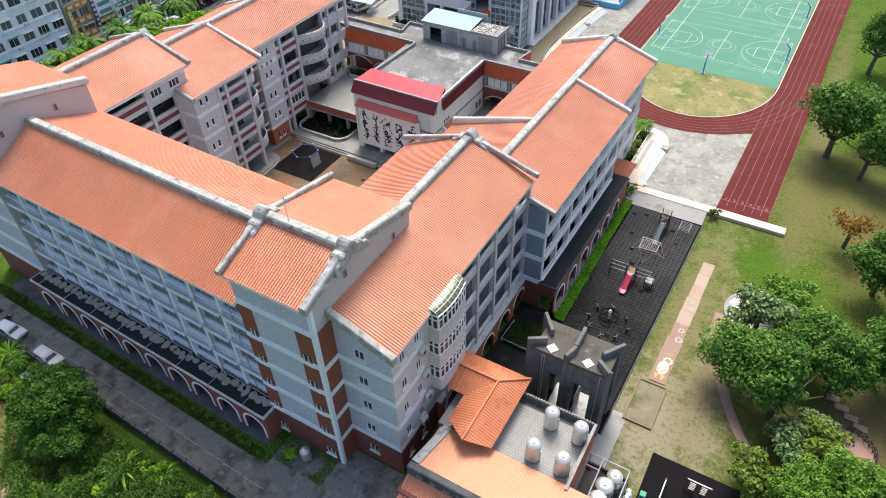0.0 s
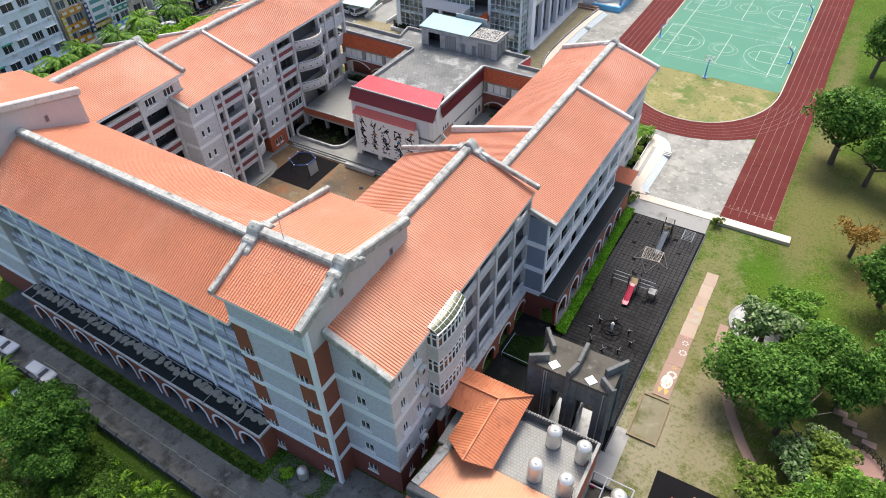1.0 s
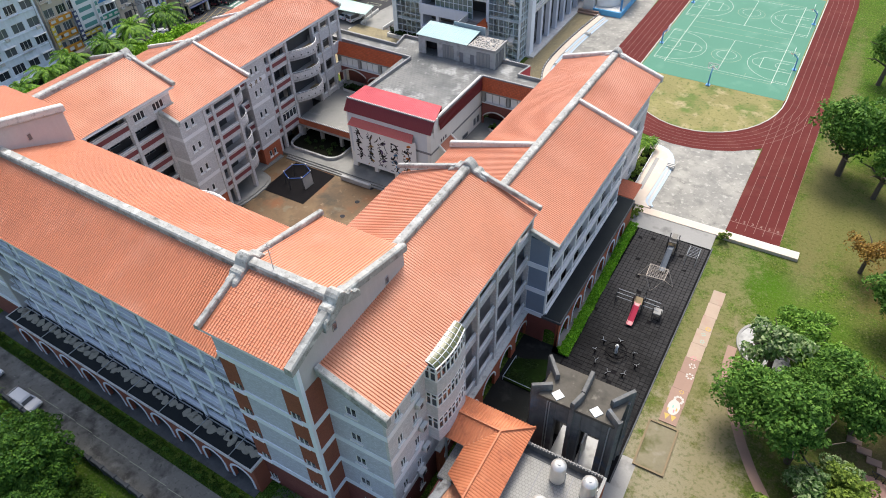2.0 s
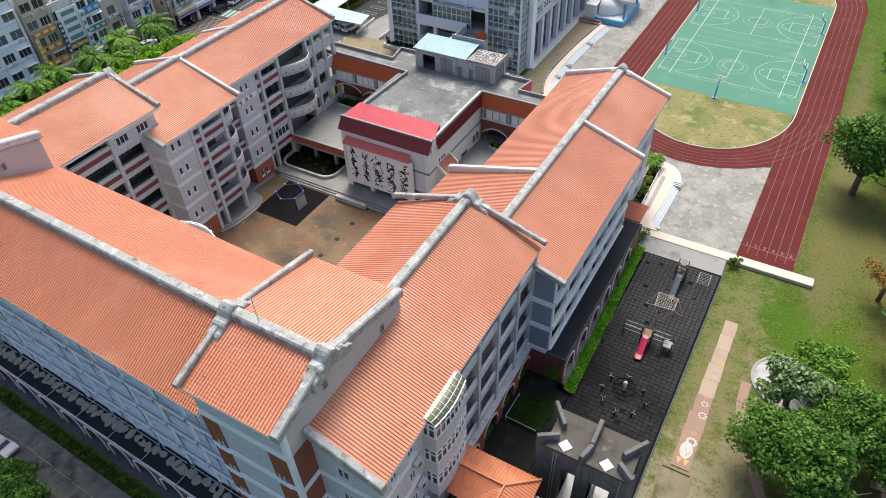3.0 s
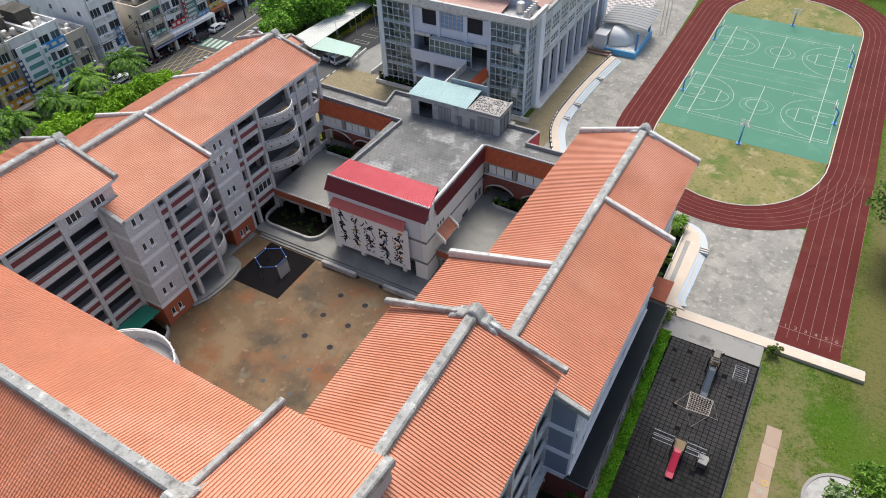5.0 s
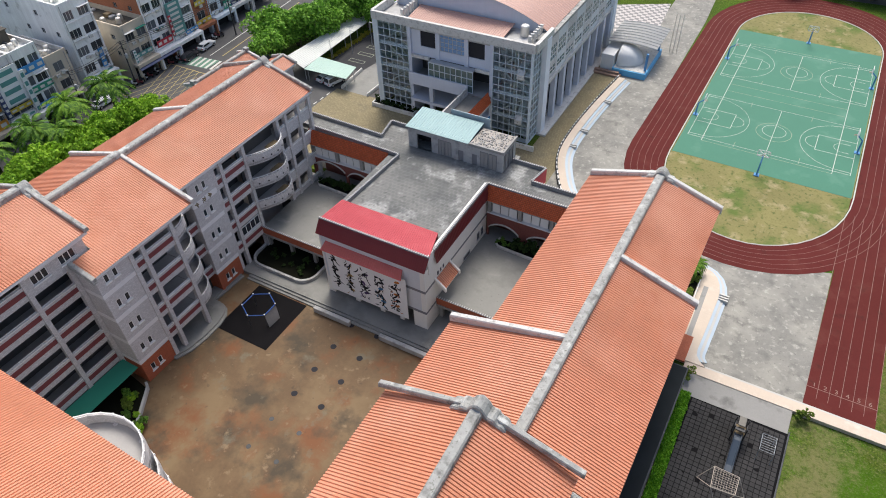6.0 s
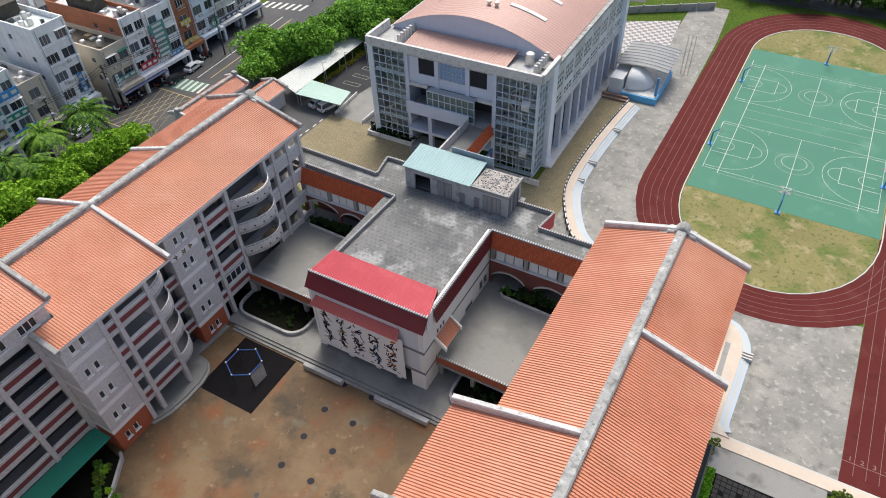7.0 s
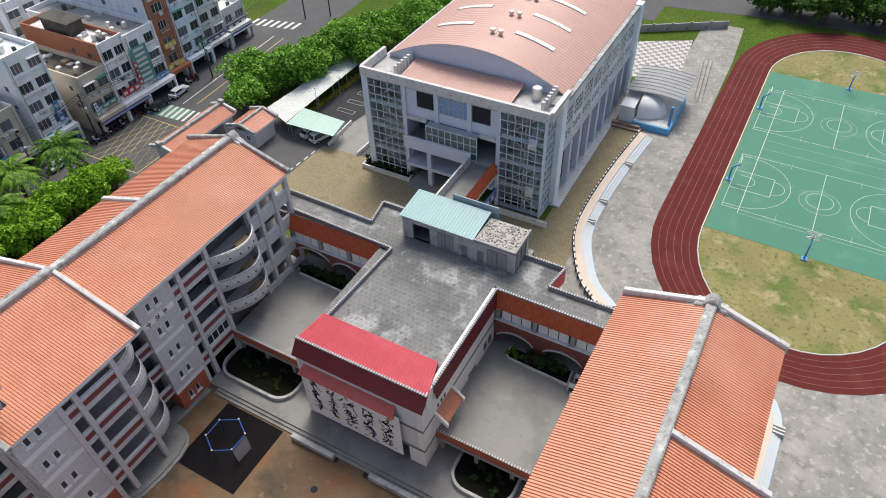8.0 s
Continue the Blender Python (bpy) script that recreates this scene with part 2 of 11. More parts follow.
GRASS = grown_ground()
GRASS_DRY = mat("dry_field_grass", (0.215, 0.195, 0.075), 0.95, 0.3, 0.15, 3, bump=0.7, bump_scale=8,
                stain=[((0.10, 0.145, 0.03), 0.16, 0.50, 0.64), ((0.33, 0.275, 0.15), 0.35, 0.55, 0.68), ((0.06, 0.09, 0.02), 1.6, 0.54, 0.70)])
ASPHALT = mat("worn_asphalt", (0.082, 0.082, 0.083), 0.9, 0.14, 0.3, 5, bump=0.2, stain=(0.10, 0.10, 0.10), stain_scale=0.3)
ROAD_GREY = mat("concrete_lane", (0.18, 0.176, 0.158), 0.9, 0.2, 0.25, 4, bump=0.2, spec=0.2,
                stain=[((0.075, 0.074, 0.066), 0.4, 0.48, 0.64), ((0.25, 0.245, 0.22), 0.6, 0.55, 0.68), ((0.085, 0.085, 0.075), 2.2, 0.57, 0.7), ((0.26, 0.255, 0.235), 3.5, 0.62, 0.74)])
HARD = mat("blotched_concrete_court", (0.245, 0.24, 0.22), 0.95, 0.2, 0.35, 3, bump=0.15, spec=0.15,
           stain=[((0.33, 0.32, 0.285), 0.2, 0.46, 0.64), ((0.175, 0.172, 0.16), 0.6, 0.52, 0.7), ((0.40, 0.39, 0.35), 1.3, 0.55, 0.68), ((0.15, 0.148, 0.138), 3.2, 0.6, 0.74)])
TRACK = mat("red_running_track", (0.105, 0.022, 0.0195), 0.95, 0.16, 0.12, 5, bump=0.1, spec=0.15, stain=[((0.14, 0.042, 0.034), 0.25, 0.54, 0.75), ((0.07, 0.018, 0.016), 0.5, 0.58, 0.75)])
GREEN = mat("green_court_coating", (0.058, 0.195, 0.13), 0.8, 0.1, 0.1, 4, stain=(0.10, 0.24, 0.172), stain_scale=0.2)
LINE = mat("white_line_paint", (0.60, 0.60, 0.56), 0.8, 0.12, 0.6, 6)
LINE_DIM = mat("faded_line_paint", (0.34, 0.37, 0.27), 0.8, 0.12, 0.6, 6)
YELLOW = mat("yellow_road_paint", (0.45, 0.36, 0.14), 0.8, 0.14)
RUBBER_PLAIN = mat("black_mat", (0.010, 0.0095, 0.0105), 0.95, 0.25, 0.5, 5, spec=0.06)
KERB = mat("cream_kerb_concrete", (0.58, 0.49, 0.40), 0.85, 0.1, 0.4, 5, stain=(0.66, 0.60, 0.52), stain_scale=0.6)
KERB_WHITE = mat("white_kerb_paint", (0.52, 0.51, 0.48), 0.8, 0.1)
BLUE_PALE = mat("pale_blue_step_paint", (0.44, 0.53, 0.61), 0.8, 0.1)
BLUE_DEEP = mat("deep_blue_paint", (0.025, 0.09, 0.33), 0.6, 0.12)
BLUE = mat("blue_paint", (0.08, 0.26, 0.52), 0.6, 0.12)
BROWN_YARD = mat("ochre_brown_yard", (0.132, 0.082, 0.041), 0.75, 0.24, 0.12, 3,
                 stain=[((0.185, 0.125, 0.065), 0.12, 0.47, 0.62), ((0.17, 0.068, 0.025), 0.2, 0.5, 0.64), ((0.062, 0.046, 0.028), 0.17, 0.52, 0.66), ((0.15, 0.14, 0.10), 0.3, 0.60, 0.74), ((0.22, 0.155, 0.09), 0.8, 0.6, 0.72), ((0.07, 0.048, 0.03), 1.1, 0.63, 0.75)])
PAVER_OLIVE = tiled(mat("olive_pavers", (0.255, 0.215, 0.125), 0.9, 0.2, 0.3, 3, stain=(0.15, 0.13, 0.09), stain_scale=0.3), 0.3, 0.7, 0.03, 1.0, 0.3)
PAVER_GREY = tiled(mat("grey_pavers", (0.285, 0.282, 0.265), 0.9, 0.1, 0.3, 3, stain=(0.2, 0.197, 0.185), stain_scale=0.5), 0.32, 0.72, 0.025, 1.0, 0.3, 0.04)
CONC = mat("bare_concrete", (0.30, 0.295, 0.28), 0.9, 0.14, 0.3, 5, bump=0.2, stain=(0.16, 0.158, 0.15), stain_scale=0.5)
CONC_PALE = mat("pale_weathered_concrete", (0.42, 0.42, 0.41), 0.85, 0.14, 0.6, 5, bump=0.2, stain=[((0.26, 0.26, 0.255), 0.7, 0.5, 0.68)])
CONC_DARK = mat("stained_dark_concrete", (0.09, 0.095, 0.10), 0.9, 0.2, 0.3, 5, bump=0.2, spec=0.2, streak=0.3, stain=[((0.045, 0.047, 0.05), 0.5, 0.5, 0.7), ((0.19, 0.185, 0.17), 0.9, 0.62, 0.76)])
CONC_BROWN = mat("mossy_roof_concrete", (0.095, 0.087, 0.073), 0.9, 0.25, 0.3, 4, bump=0.2, spec=0.2, stain=[((0.05, 0.047, 0.04), 0.5, 0.5, 0.68), ((0.18, 0.168, 0.14), 0.8, 0.6, 0.74)])
STEEL = mat("stainless_steel", (0.66, 0.65, 0.62), 0.5, 0.1, metal=0.75)
DARK_METAL = mat("dark_painted_metal", (0.035, 0.037, 0.042), 0.5, 0.1)
WOOD = mat("weathered_timber", (0.20, 0.15, 0.085), 0.8, 0.15)
BARK = mat("tree_bark", (0.10, 0.08, 0.06), 0.9, 0.25, 2, 12, bump=0.5)
SOIL = mat("planter_soil", (0.011, 0.012, 0.008), 1.0, 0.3, spec=0.02, bump=0.6, bump_scale=6)
EARTH = mat("dry_bare_earth", (0.30, 0.235, 0.15), 0.95, 0.2, 0.2, 4, stain=(0.20, 0.20, 0.07), stain_scale=0.25)
PATH_TAN = mat("tan_path_slab", (0.29, 0.19, 0.145), 0.85, 0.12, 0.4, 5, rand=0.06)


def leafy(name, col, tip, rough=0.6):
    m = bpy.data.materials.new(name)
    m.use_nodes = True
    nt = m.node_tree
    n, link = nt.nodes, nt.links.new
    b = n["Principled BSDF"]
    geo = n.new("ShaderNodeNewGeometry")
    info = n.new("ShaderNodeObjectInfo")
    add = n.new("ShaderNodeMath")
    add.operation = "MULTIPLY_ADD"
    link(info.outputs["Random"], add.inputs[0])
    add.inputs[1].default_value = 0.35
    link(geo.outputs["Random Per Island"], add.inputs[2])
    ramp = n.new("ShaderNodeValToRGB")
    ramp.color_ramp.elements[0].color = (*[c * 0.48 for c in col], 1)
    ramp.color_ramp.elements[1].color = (*tip, 1)
    ramp.color_ramp.elements.new(0.5).color = (*col, 1)
    link(add.outputs[0], ramp.inputs[0])
    link(ramp.outputs[0], b.inputs["Base Color"])
    b.inputs["Roughness"].default_value = rough
    b.inputs["Specular IOR Level"].default_value = 0.15
    tr = n.new("ShaderNodeBsdfTranslucent")
    link(ramp.outputs[0], tr.inputs[0])
    mx = n.new("ShaderNodeMixShader")
    mx.inputs[0].default_value = 0.3
    link(b.outputs[0], mx.inputs[1])
    link(tr.outputs[0], mx.inputs[2])
    link(mx.outputs[0], n["Material Output"].inputs["Surface"])
    return m


LEAF = leafy("deep_green_leaves", (0.066, 0.165, 0.024), (0.16, 0.30, 0.05))
LEAF_BRIGHT = leafy("bright_green_leaves", (0.14, 0.31, 0.018), (0.33, 0.54, 0.045))
LEAF_MID = leafy("fresh_green_leaves", (0.085, 0.20, 0.022), (0.19, 0.34, 0.05))
LEAF_OLIVE = leafy("olive_leaves", (0.12, 0.19, 0.03), (0.22, 0.30, 0.05))
LEAF_ORANGE = leafy("autumn_orange_leaves", (0.25, 0.14, 0.03), (0.37, 0.23, 0.05))
LEAF_DARK = leafy("dark_shrub_leaves", (0.022, 0.045, 0.014), (0.05, 0.09, 0.02))
LEAF_HEDGE = leafy("lime_hedge_leaves", (0.075, 0.25, 0.012), (0.16, 0.38, 0.02))
LEAF_GOLD = leafy("yellow_green_hedge_leaves", (0.23, 0.24, 0.025), (0.42, 0.38, 0.05))
LEAF_SILVER = leafy("silvery_leaves", (0.12, 0.23, 0.06), (0.31, 0.39, 0.19))
LEAF_PALM = leafy("palm_green_leaves", (0.055, 0.145, 0.018), (0.19, 0.34, 0.04))
LEAF_ROW = leafy("shaded_row_leaves", (0.04, 0.10, 0.018), (0.10, 0.20, 0.03))
LEAF_WILD = leafy("wild_weed_leaves", (0.034, 0.09, 0.011), (0.11, 0.20, 0.03))
LEAF_FAR = leafy("street_row_leaves", (0.105, 0.26, 0.028), (0.25, 0.48, 0.06))
LEAF_LANE = leafy("lane_tree_leaves", (0.034, 0.10, 0.014), (0.09, 0.19, 0.025))


# ---- building blocks ----
def thing(name, label, category, group="", kind="", at=(0, 0, 0), rz=0):
    ob = new(name)
    ob.matrix_world = pose(*at, 0, 0, rz)
    return tagged(ob, label, category, group, kind)


def turned(x, y, degrees):
    """A turn about the upright line through x, y."""
    return Matrix.Translation((x, y, 0)) @ Matrix.Rotation(radians(degrees), 4, "Z") @ Matrix.Translation((-x, -y, 0))


def mesh_of(name, bm, material):
    me = bpy.data.meshes.new(name)
    bm.to_mesh(me)
    bm.free()
    for m in material if isinstance(material, (list, tuple)) else [material]:
        me.materials.append(m)
    return me


def part(name, bm, material, parent=None, label="", m=None, kind=""):
    """Link a bmesh, or a mesh that is shared, as one object under a thing or a part."""
    me = mesh_of(name, bm, material) if isinstance(bm, bmesh.types.BMesh) else bm
    ob = new(name, me)
    if parent is not None:
        ob.parent = parent
    if m is not None:
        ob.matrix_basis = m
    return tagged(ob, label, "", "", kind)


def cube(bm, x0, x1, y0, y1, z0, z1, mi=0):
    v = [bm.verts.new((x, y, z)) for z in (z0, z1) for x, y in ((x0, y0), (x1, y0), (x1, y1), (x0, y1))]
    for q in ((3, 2, 1, 0), (4, 5, 6, 7), (0, 1, 5, 4), (1, 2, 6, 5), (2, 3, 7, 6), (3, 0, 4, 7)):
        bm.faces.new([v[i] for i in q]).material_index = mi
    return v


def cubes(*boxes, bevel=0.0):
    bm = bmesh.new()
    for b in boxes:
        cube(bm, *b)
    if bevel:
        bmesh.ops.bevel(bm, geom=list(bm.edges), offset=bevel, segments=2, affect="EDGES", profile=0.6)
    return bm


def prism(bm, pts, z0, z1, mi=0):
    """A flat polygon, given anticlockwise from above, raised from z0 to z1."""
    lo, hi = [bm.verts.new((x, y, z0)) for x, y in pts], [bm.verts.new((x, y, z1)) for x, y in pts]
    bm.faces.new(hi).material_index = mi
    bm.faces.new(lo[::-1]).material_index = mi
    for i in range(len(pts)):
        j = (i + 1) % len(pts)
        bm.faces.new((lo[i], lo[j], hi[j], hi[i])).material_index = mi


def poly(pts, z0, z1):
    bm = bmesh.new()
    prism(bm, pts, z0, z1)
    return bm


def tube(bm, a, b, r, r2=None, seg=8, caps=True):
    a, b = Vector(a), Vector(b)
    r2 = r if r2 is None else r2
    w = (b - a).normalized()
    u = w.orthogonal().normalized()
    v = w.cross(u)
    ring = [[bm.verts.new(p + (u * math.cos(k) + v * math.sin(k)) * q) for k in (2 * math.pi * i / seg for i in range(seg))] for p, q in ((a, r), (b, r2))]
    for i in range(seg):
        j = (i + 1) % seg
        bm.faces.new((ring[0][i], ring[0][j], ring[1][j], ring[1][i]))
    if caps:
        bm.faces.new(ring[0][::-1])
        bm.faces.new(ring[1])


def tubes(*segs, seg=6):
    bm = bmesh.new()
    for s in segs:
        tube(bm, *s, seg=seg)
    return bm


def loft(bm, path, profile, closed=False):
    """Sweep a profile of (out, up) pairs along a level path of (x, y, z): out is to the right of the way."""
    n = len(path)
    rings = []
    for i, p in enumerate(path):
        a, b = path[i - 1 if i or closed else 0], path[(i + 1) % n if i < n - 1 or closed else i]
        d = Vector((b[0] - a[0], b[1] - a[1], 0)).normalized()
        o = Vector((d.y, -d.x, 0))
        rings.append([bm.verts.new(Vector(p) + o * q + Vector((0, 0, h))) for q, h in profile])
    k = len(profile)
    for i in range(n if closed else n - 1):
        r, s = rings[i], rings[(i + 1) % n]
        for j in range(k):
            bm.faces.new((r[j], s[j], s[(j + 1) % k], r[(j + 1) % k]))
    if not closed:
        bm.faces.new(rings[0])
        bm.faces.new(rings[-1][::-1])


def lathe(bm, profile, seg=16, cx=0, cy=0):
    rings = [[bm.verts.new((cx + r * math.cos(2 * math.pi * i / seg), cy + r * math.sin(2 * math.pi * i / seg), z)) for i in range(seg)] for r, z in profile]
    for a, b in zip(rings, rings[1:]):
        for i in range(seg):
            j = (i + 1) % seg
            bm.faces.new((a[i], a[j], b[j], b[i]))
    bm.faces.new(rings[0][::-1])
    bm.faces.new(rings[-1])


def holed(bm, u0, u1, z0, z1, holes, n0, n1, mi=0):
    """A wall along local x, from depth n0 to n1 in local y, with openings (u0, u1, z0, z1) through it."""
    zs = sorted({round(min(max(z, z0), z1), 4) for z in (z0, z1, *(h[k] for h in holes for k in (2, 3)))})
    us = sorted({round(min(max(u, u0), u1), 4) for u in (u0, u1, *(h[k] for h in holes for k in (0, 1)))})
    nu, nz, verts = len(us) - 1, len(zs) - 1, {}

    def solid(i, j):
        if not (0 <= i < nu and 0 <= j < nz):
            return False
        u, z = (us[i] + us[i + 1]) / 2, (zs[j] + zs[j + 1]) / 2
        return not any(h[0] < u < h[1] and h[2] < z < h[3] for h in holes)

    def corner(i, n, j):
        if (i, n, j) not in verts:
            verts[i, n, j] = bm.verts.new((us[i], (n0, n1)[n], zs[j]))
        return verts[i, n, j]

    for i in range(nu):
        for j in range(nz):
            if not solid(i, j):
                continue
            a, b, c, d = (i, 0, j), (i + 1, 0, j), (i + 1, 0, j + 1), (i, 0, j + 1)
            e, f, g, h = [(p[0], 1, p[2]) for p in (a, b, c, d)]
            faces = [(a, b, c, d), (f, e, h, g)]
            for di, dj, q in ((-1, 0, (e, a, d, h)), (1, 0, (b, f, g, c)), (0, -1, (e, f, b, a)), (0, 1, (d, c, g, h))):
                if not solid(i + di, j + dj):
                    faces.append(q)
            for q in faces:
                bm.faces.new([corner(*p) for p in q]).material_index = mi


def arch_wall(bm, u0, u1, z0, z1, arches, n0, n1, seg=8):
    """A wall along local x with round-headed openings (middle, half width, springing height)."""
    u = u0
    for c, w, s in arches + [(u1 + 1, 1, 0)]:
        if c - w > u:
            cube(bm, u, min(c - w, u1), n0, n1, z0, z1)
        if c > u1:
            break
        for i in range(seg):
            a, b = math.pi * (1 - i / seg), math.pi * (1 - (i + 1) / seg)
            p, q = (c + w * math.cos(a), s + w * math.sin(a)), (c + w * math.cos(b), s + w * math.sin(b))
            v = [bm.verts.new((x, y, z)) for y in (n0, n1) for x, z in (p, q, (q[0], z1), (p[0], z1))]
            for f in ((0, 1, 2, 3), (7, 6, 5, 4), (0, 4, 5, 1), (3, 2, 6, 7)):
                bm.faces.new([v[k] for k in f])
        u = c + w


MESHES = {}


def lattice(xs, zs, n0, n1):
    """One solid frame of crossing bars: bars and gaps take turns along xs and along zs."""
    bm, seen = bmesh.new(), {}

    def vert(i, j, n):
        if (i, j, n) not in seen:
            seen[i, j, n] = bm.verts.new((xs[i], n, zs[j]))
        return seen[i, j, n]

    def solid(i, j):
        return 0 <= i < len(xs) - 1 and 0 <= j < len(zs) - 1 and (i % 2 == 0 or j % 2 == 0)
    for i in range(len(xs) - 1):
        for j in range(len(zs) - 1):
            if not solid(i, j):
                continue
            c = [(i, j), (i + 1, j), (i + 1, j + 1), (i, j + 1)]
            bm.faces.new([vert(*q, n0) for q in c])
            bm.faces.new([vert(*q, n1) for q in c[::-1]])
            for (a, b), (di, dj) in zip(zip(c, c[1:] + c[:1]), ((0, -1), (1, 0), (0, 1), (-1, 0))):
                if not solid(i + di, j + dj):
                    bm.faces.new((vert(*b, n0), vert(*a, n0), vert(*a, n1), vert(*b, n1)))
    return bm



def window_meshes(w, h, cols, rows, frame_w=0.06, glass=None, frame_mat=None):
    key = (round(w, 3), round(h, 3), cols, rows, frame_w, glass and glass.name, frame_mat and frame_mat.name)
    if key not in MESHES:
        xs = [(-w / 2, -w / 2 + frame_w)] + [(-w / 2 + w * i / cols - frame_w / 2, -w / 2 + w * i / cols + frame_w / 2) for i in range(1, cols)] + [(w / 2 - frame_w, w / 2)]
        zs = [(0, frame_w)] + [(h * i / rows - frame_w / 2, h * i / rows + frame_w / 2) for i in range(1, rows)] + [(h - frame_w, h)]
        bm = lattice([v for p in xs for v in p], [v for p in zs for v in p], -0.05, 0.06)
        MESHES[key] = (mesh_of("window", bm, frame_mat or FRAME_WHITE),
                       mesh_of("pane", cubes((-w / 2 + frame_w / 2, w / 2 - frame_w / 2, 0.0, 0.02, frame_w / 2, h - frame_w / 2)), glass or PANE))
    return MESHES[key]


def window(parent, F, u, n, z, w, h, cols=2, rows=1, frame_w=0.06, glass=None, frame_mat=None, sill=None):
    """A window whose sill line is at height z and whose middle is at u along the facade F."""
    fm, pm = window_meshes(w, h, cols, rows, frame_w, glass, frame_mat)
    ob = part("window", fm, None, parent, m=F @ Matrix.Translation((u, n, z)))
    part("pane", pm, None, ob)
    if sill:
        key = ("sill", round(w, 3))
        if key not in MESHES:
            MESHES[key] = mesh_of("sill", cubes((-w / 2 - 0.12, w / 2 + 0.12, -0.22, 0, -0.16, 0.0)), FRAME_WHITE)
        part("sill", MESHES[key], None, ob)
    return ob


def facade(x, y, face):
    """A frame whose local x runs along the wall and whose local -y looks out of it, for a wall that faces S, E, N or W."""
    return pose(x, y, 0, 0, 0, {"S": 0, "E": 90, "N": 180, "W": -90}[face])


def tile_slope(name, eave, along, rise, parent, material, pitch=0.28, course=0.3, relief=1.0):
    """Overlapping roll tiles over the slope from the eave's start, along the eave and up the rise; all real relief."""
    eave, along, rise = Vector(eave), Vector(along), Vector(rise)
    la, lr = along.length, rise.length
    na, nr = max(1, round(la / pitch)), max(1, round(lr / course))
    a, r = along / la, rise / lr
    nrm = a.cross(r).normalized()
    if nrm.z < 0:
        nrm = -nrm
    prof = np.array([(0.0, 0.0), (0.24, 0.0), (0.42, 0.084), (0.82, 0.084)])
    us = (np.arange(na)[:, None] + prof[:, 0][None]).ravel()
    hs = np.tile(prof[:, 1] * relief, na)
    us, hs = np.append(us, na) * (la / na), np.append(hs, 0.0)
    rng = np.random.default_rng(int(abs(eave.x * 7 + eave.y * 13 + eave.z * 3) * 10) % 100000)
    vs, lift = [], []
    for i in range(nr):
        vs += [i, i + 1.0]
        lift += [0.034 * relief, 0.0]
    vs, lift = np.array(vs) * (lr / nr), np.array(lift)
    U, V = np.meshgrid(us, vs)
    H = hs[None] + lift[:, None] + np.repeat(rng.normal(0, 0.0035, (len(vs), na + 1)), 4, axis=1)[:, : len(us)]
    P = np.array(eave)[None, None] + U[..., None] * np.array(a) + V[..., None] * np.array(r) + H[..., None] * np.array(nrm)
    rows, cols = U.shape
    idx = np.arange(rows * cols).reshape(rows, cols)
    quads = np.stack([idx[:-1, :-1], idx[:-1, 1:], idx[1:, 1:], idx[1:, :-1]], -1).reshape(-1, 4)
    if (np.array(a.cross(r)) @ np.array(nrm)) < 0:
        quads = quads[:, ::-1]
    me = bpy.data.meshes.new(name)
    me.from_pydata(P.reshape(-1, 3).tolist(), [], quads.tolist())
    me.materials.append(material)
    return part(name, me, None, parent, kind="stuff")


def slab_between(bm, p, q, r, s, depth):
    """A plate under the quad p, q, r, s (seen anticlockwise from above), depth thick."""
    top = [bm.verts.new(v) for v in (p, q, r, s)]
    low = [bm.verts.new(Vector(v) - Vector((0, 0, depth))) for v in (p, q, r, s)]
    bm.faces.new(top)
    bm.faces.new(low[::-1])
    for i in range(4):
        j = (i + 1) % 4
        bm.faces.new((low[i], low[j], top[j], top[i]))


def coping_run(bm, a, b, width, height, drop=0.3):
    """A thick coping bar from a to b, centred on the line, its top height above it."""
    a, b = Vector(a), Vector(b)
    d = (b - a)
    o = Vector((d.y, -d.x, 0)).normalized() * width / 2
    up, dn = Vector((0, 0, height)), Vector((0, 0, drop))
    ch = o * 0.72
    ra = [bm.verts.new(a + v) for v in (-o - dn, o - dn, o + up * 0.72, ch + up, -ch + up, -o + up * 0.72)]
    rb = [bm.verts.new(b + v) for v in (-o - dn, o - dn, o + up * 0.72, ch + up, -ch + up, -o + up * 0.72)]
    for i in range(6):
        j = (i + 1) % 6
        bm.faces.new((ra[i], rb[i], rb[j], ra[j]))
    bm.faces.new(ra[::-1])
    bm.faces.new(rb)


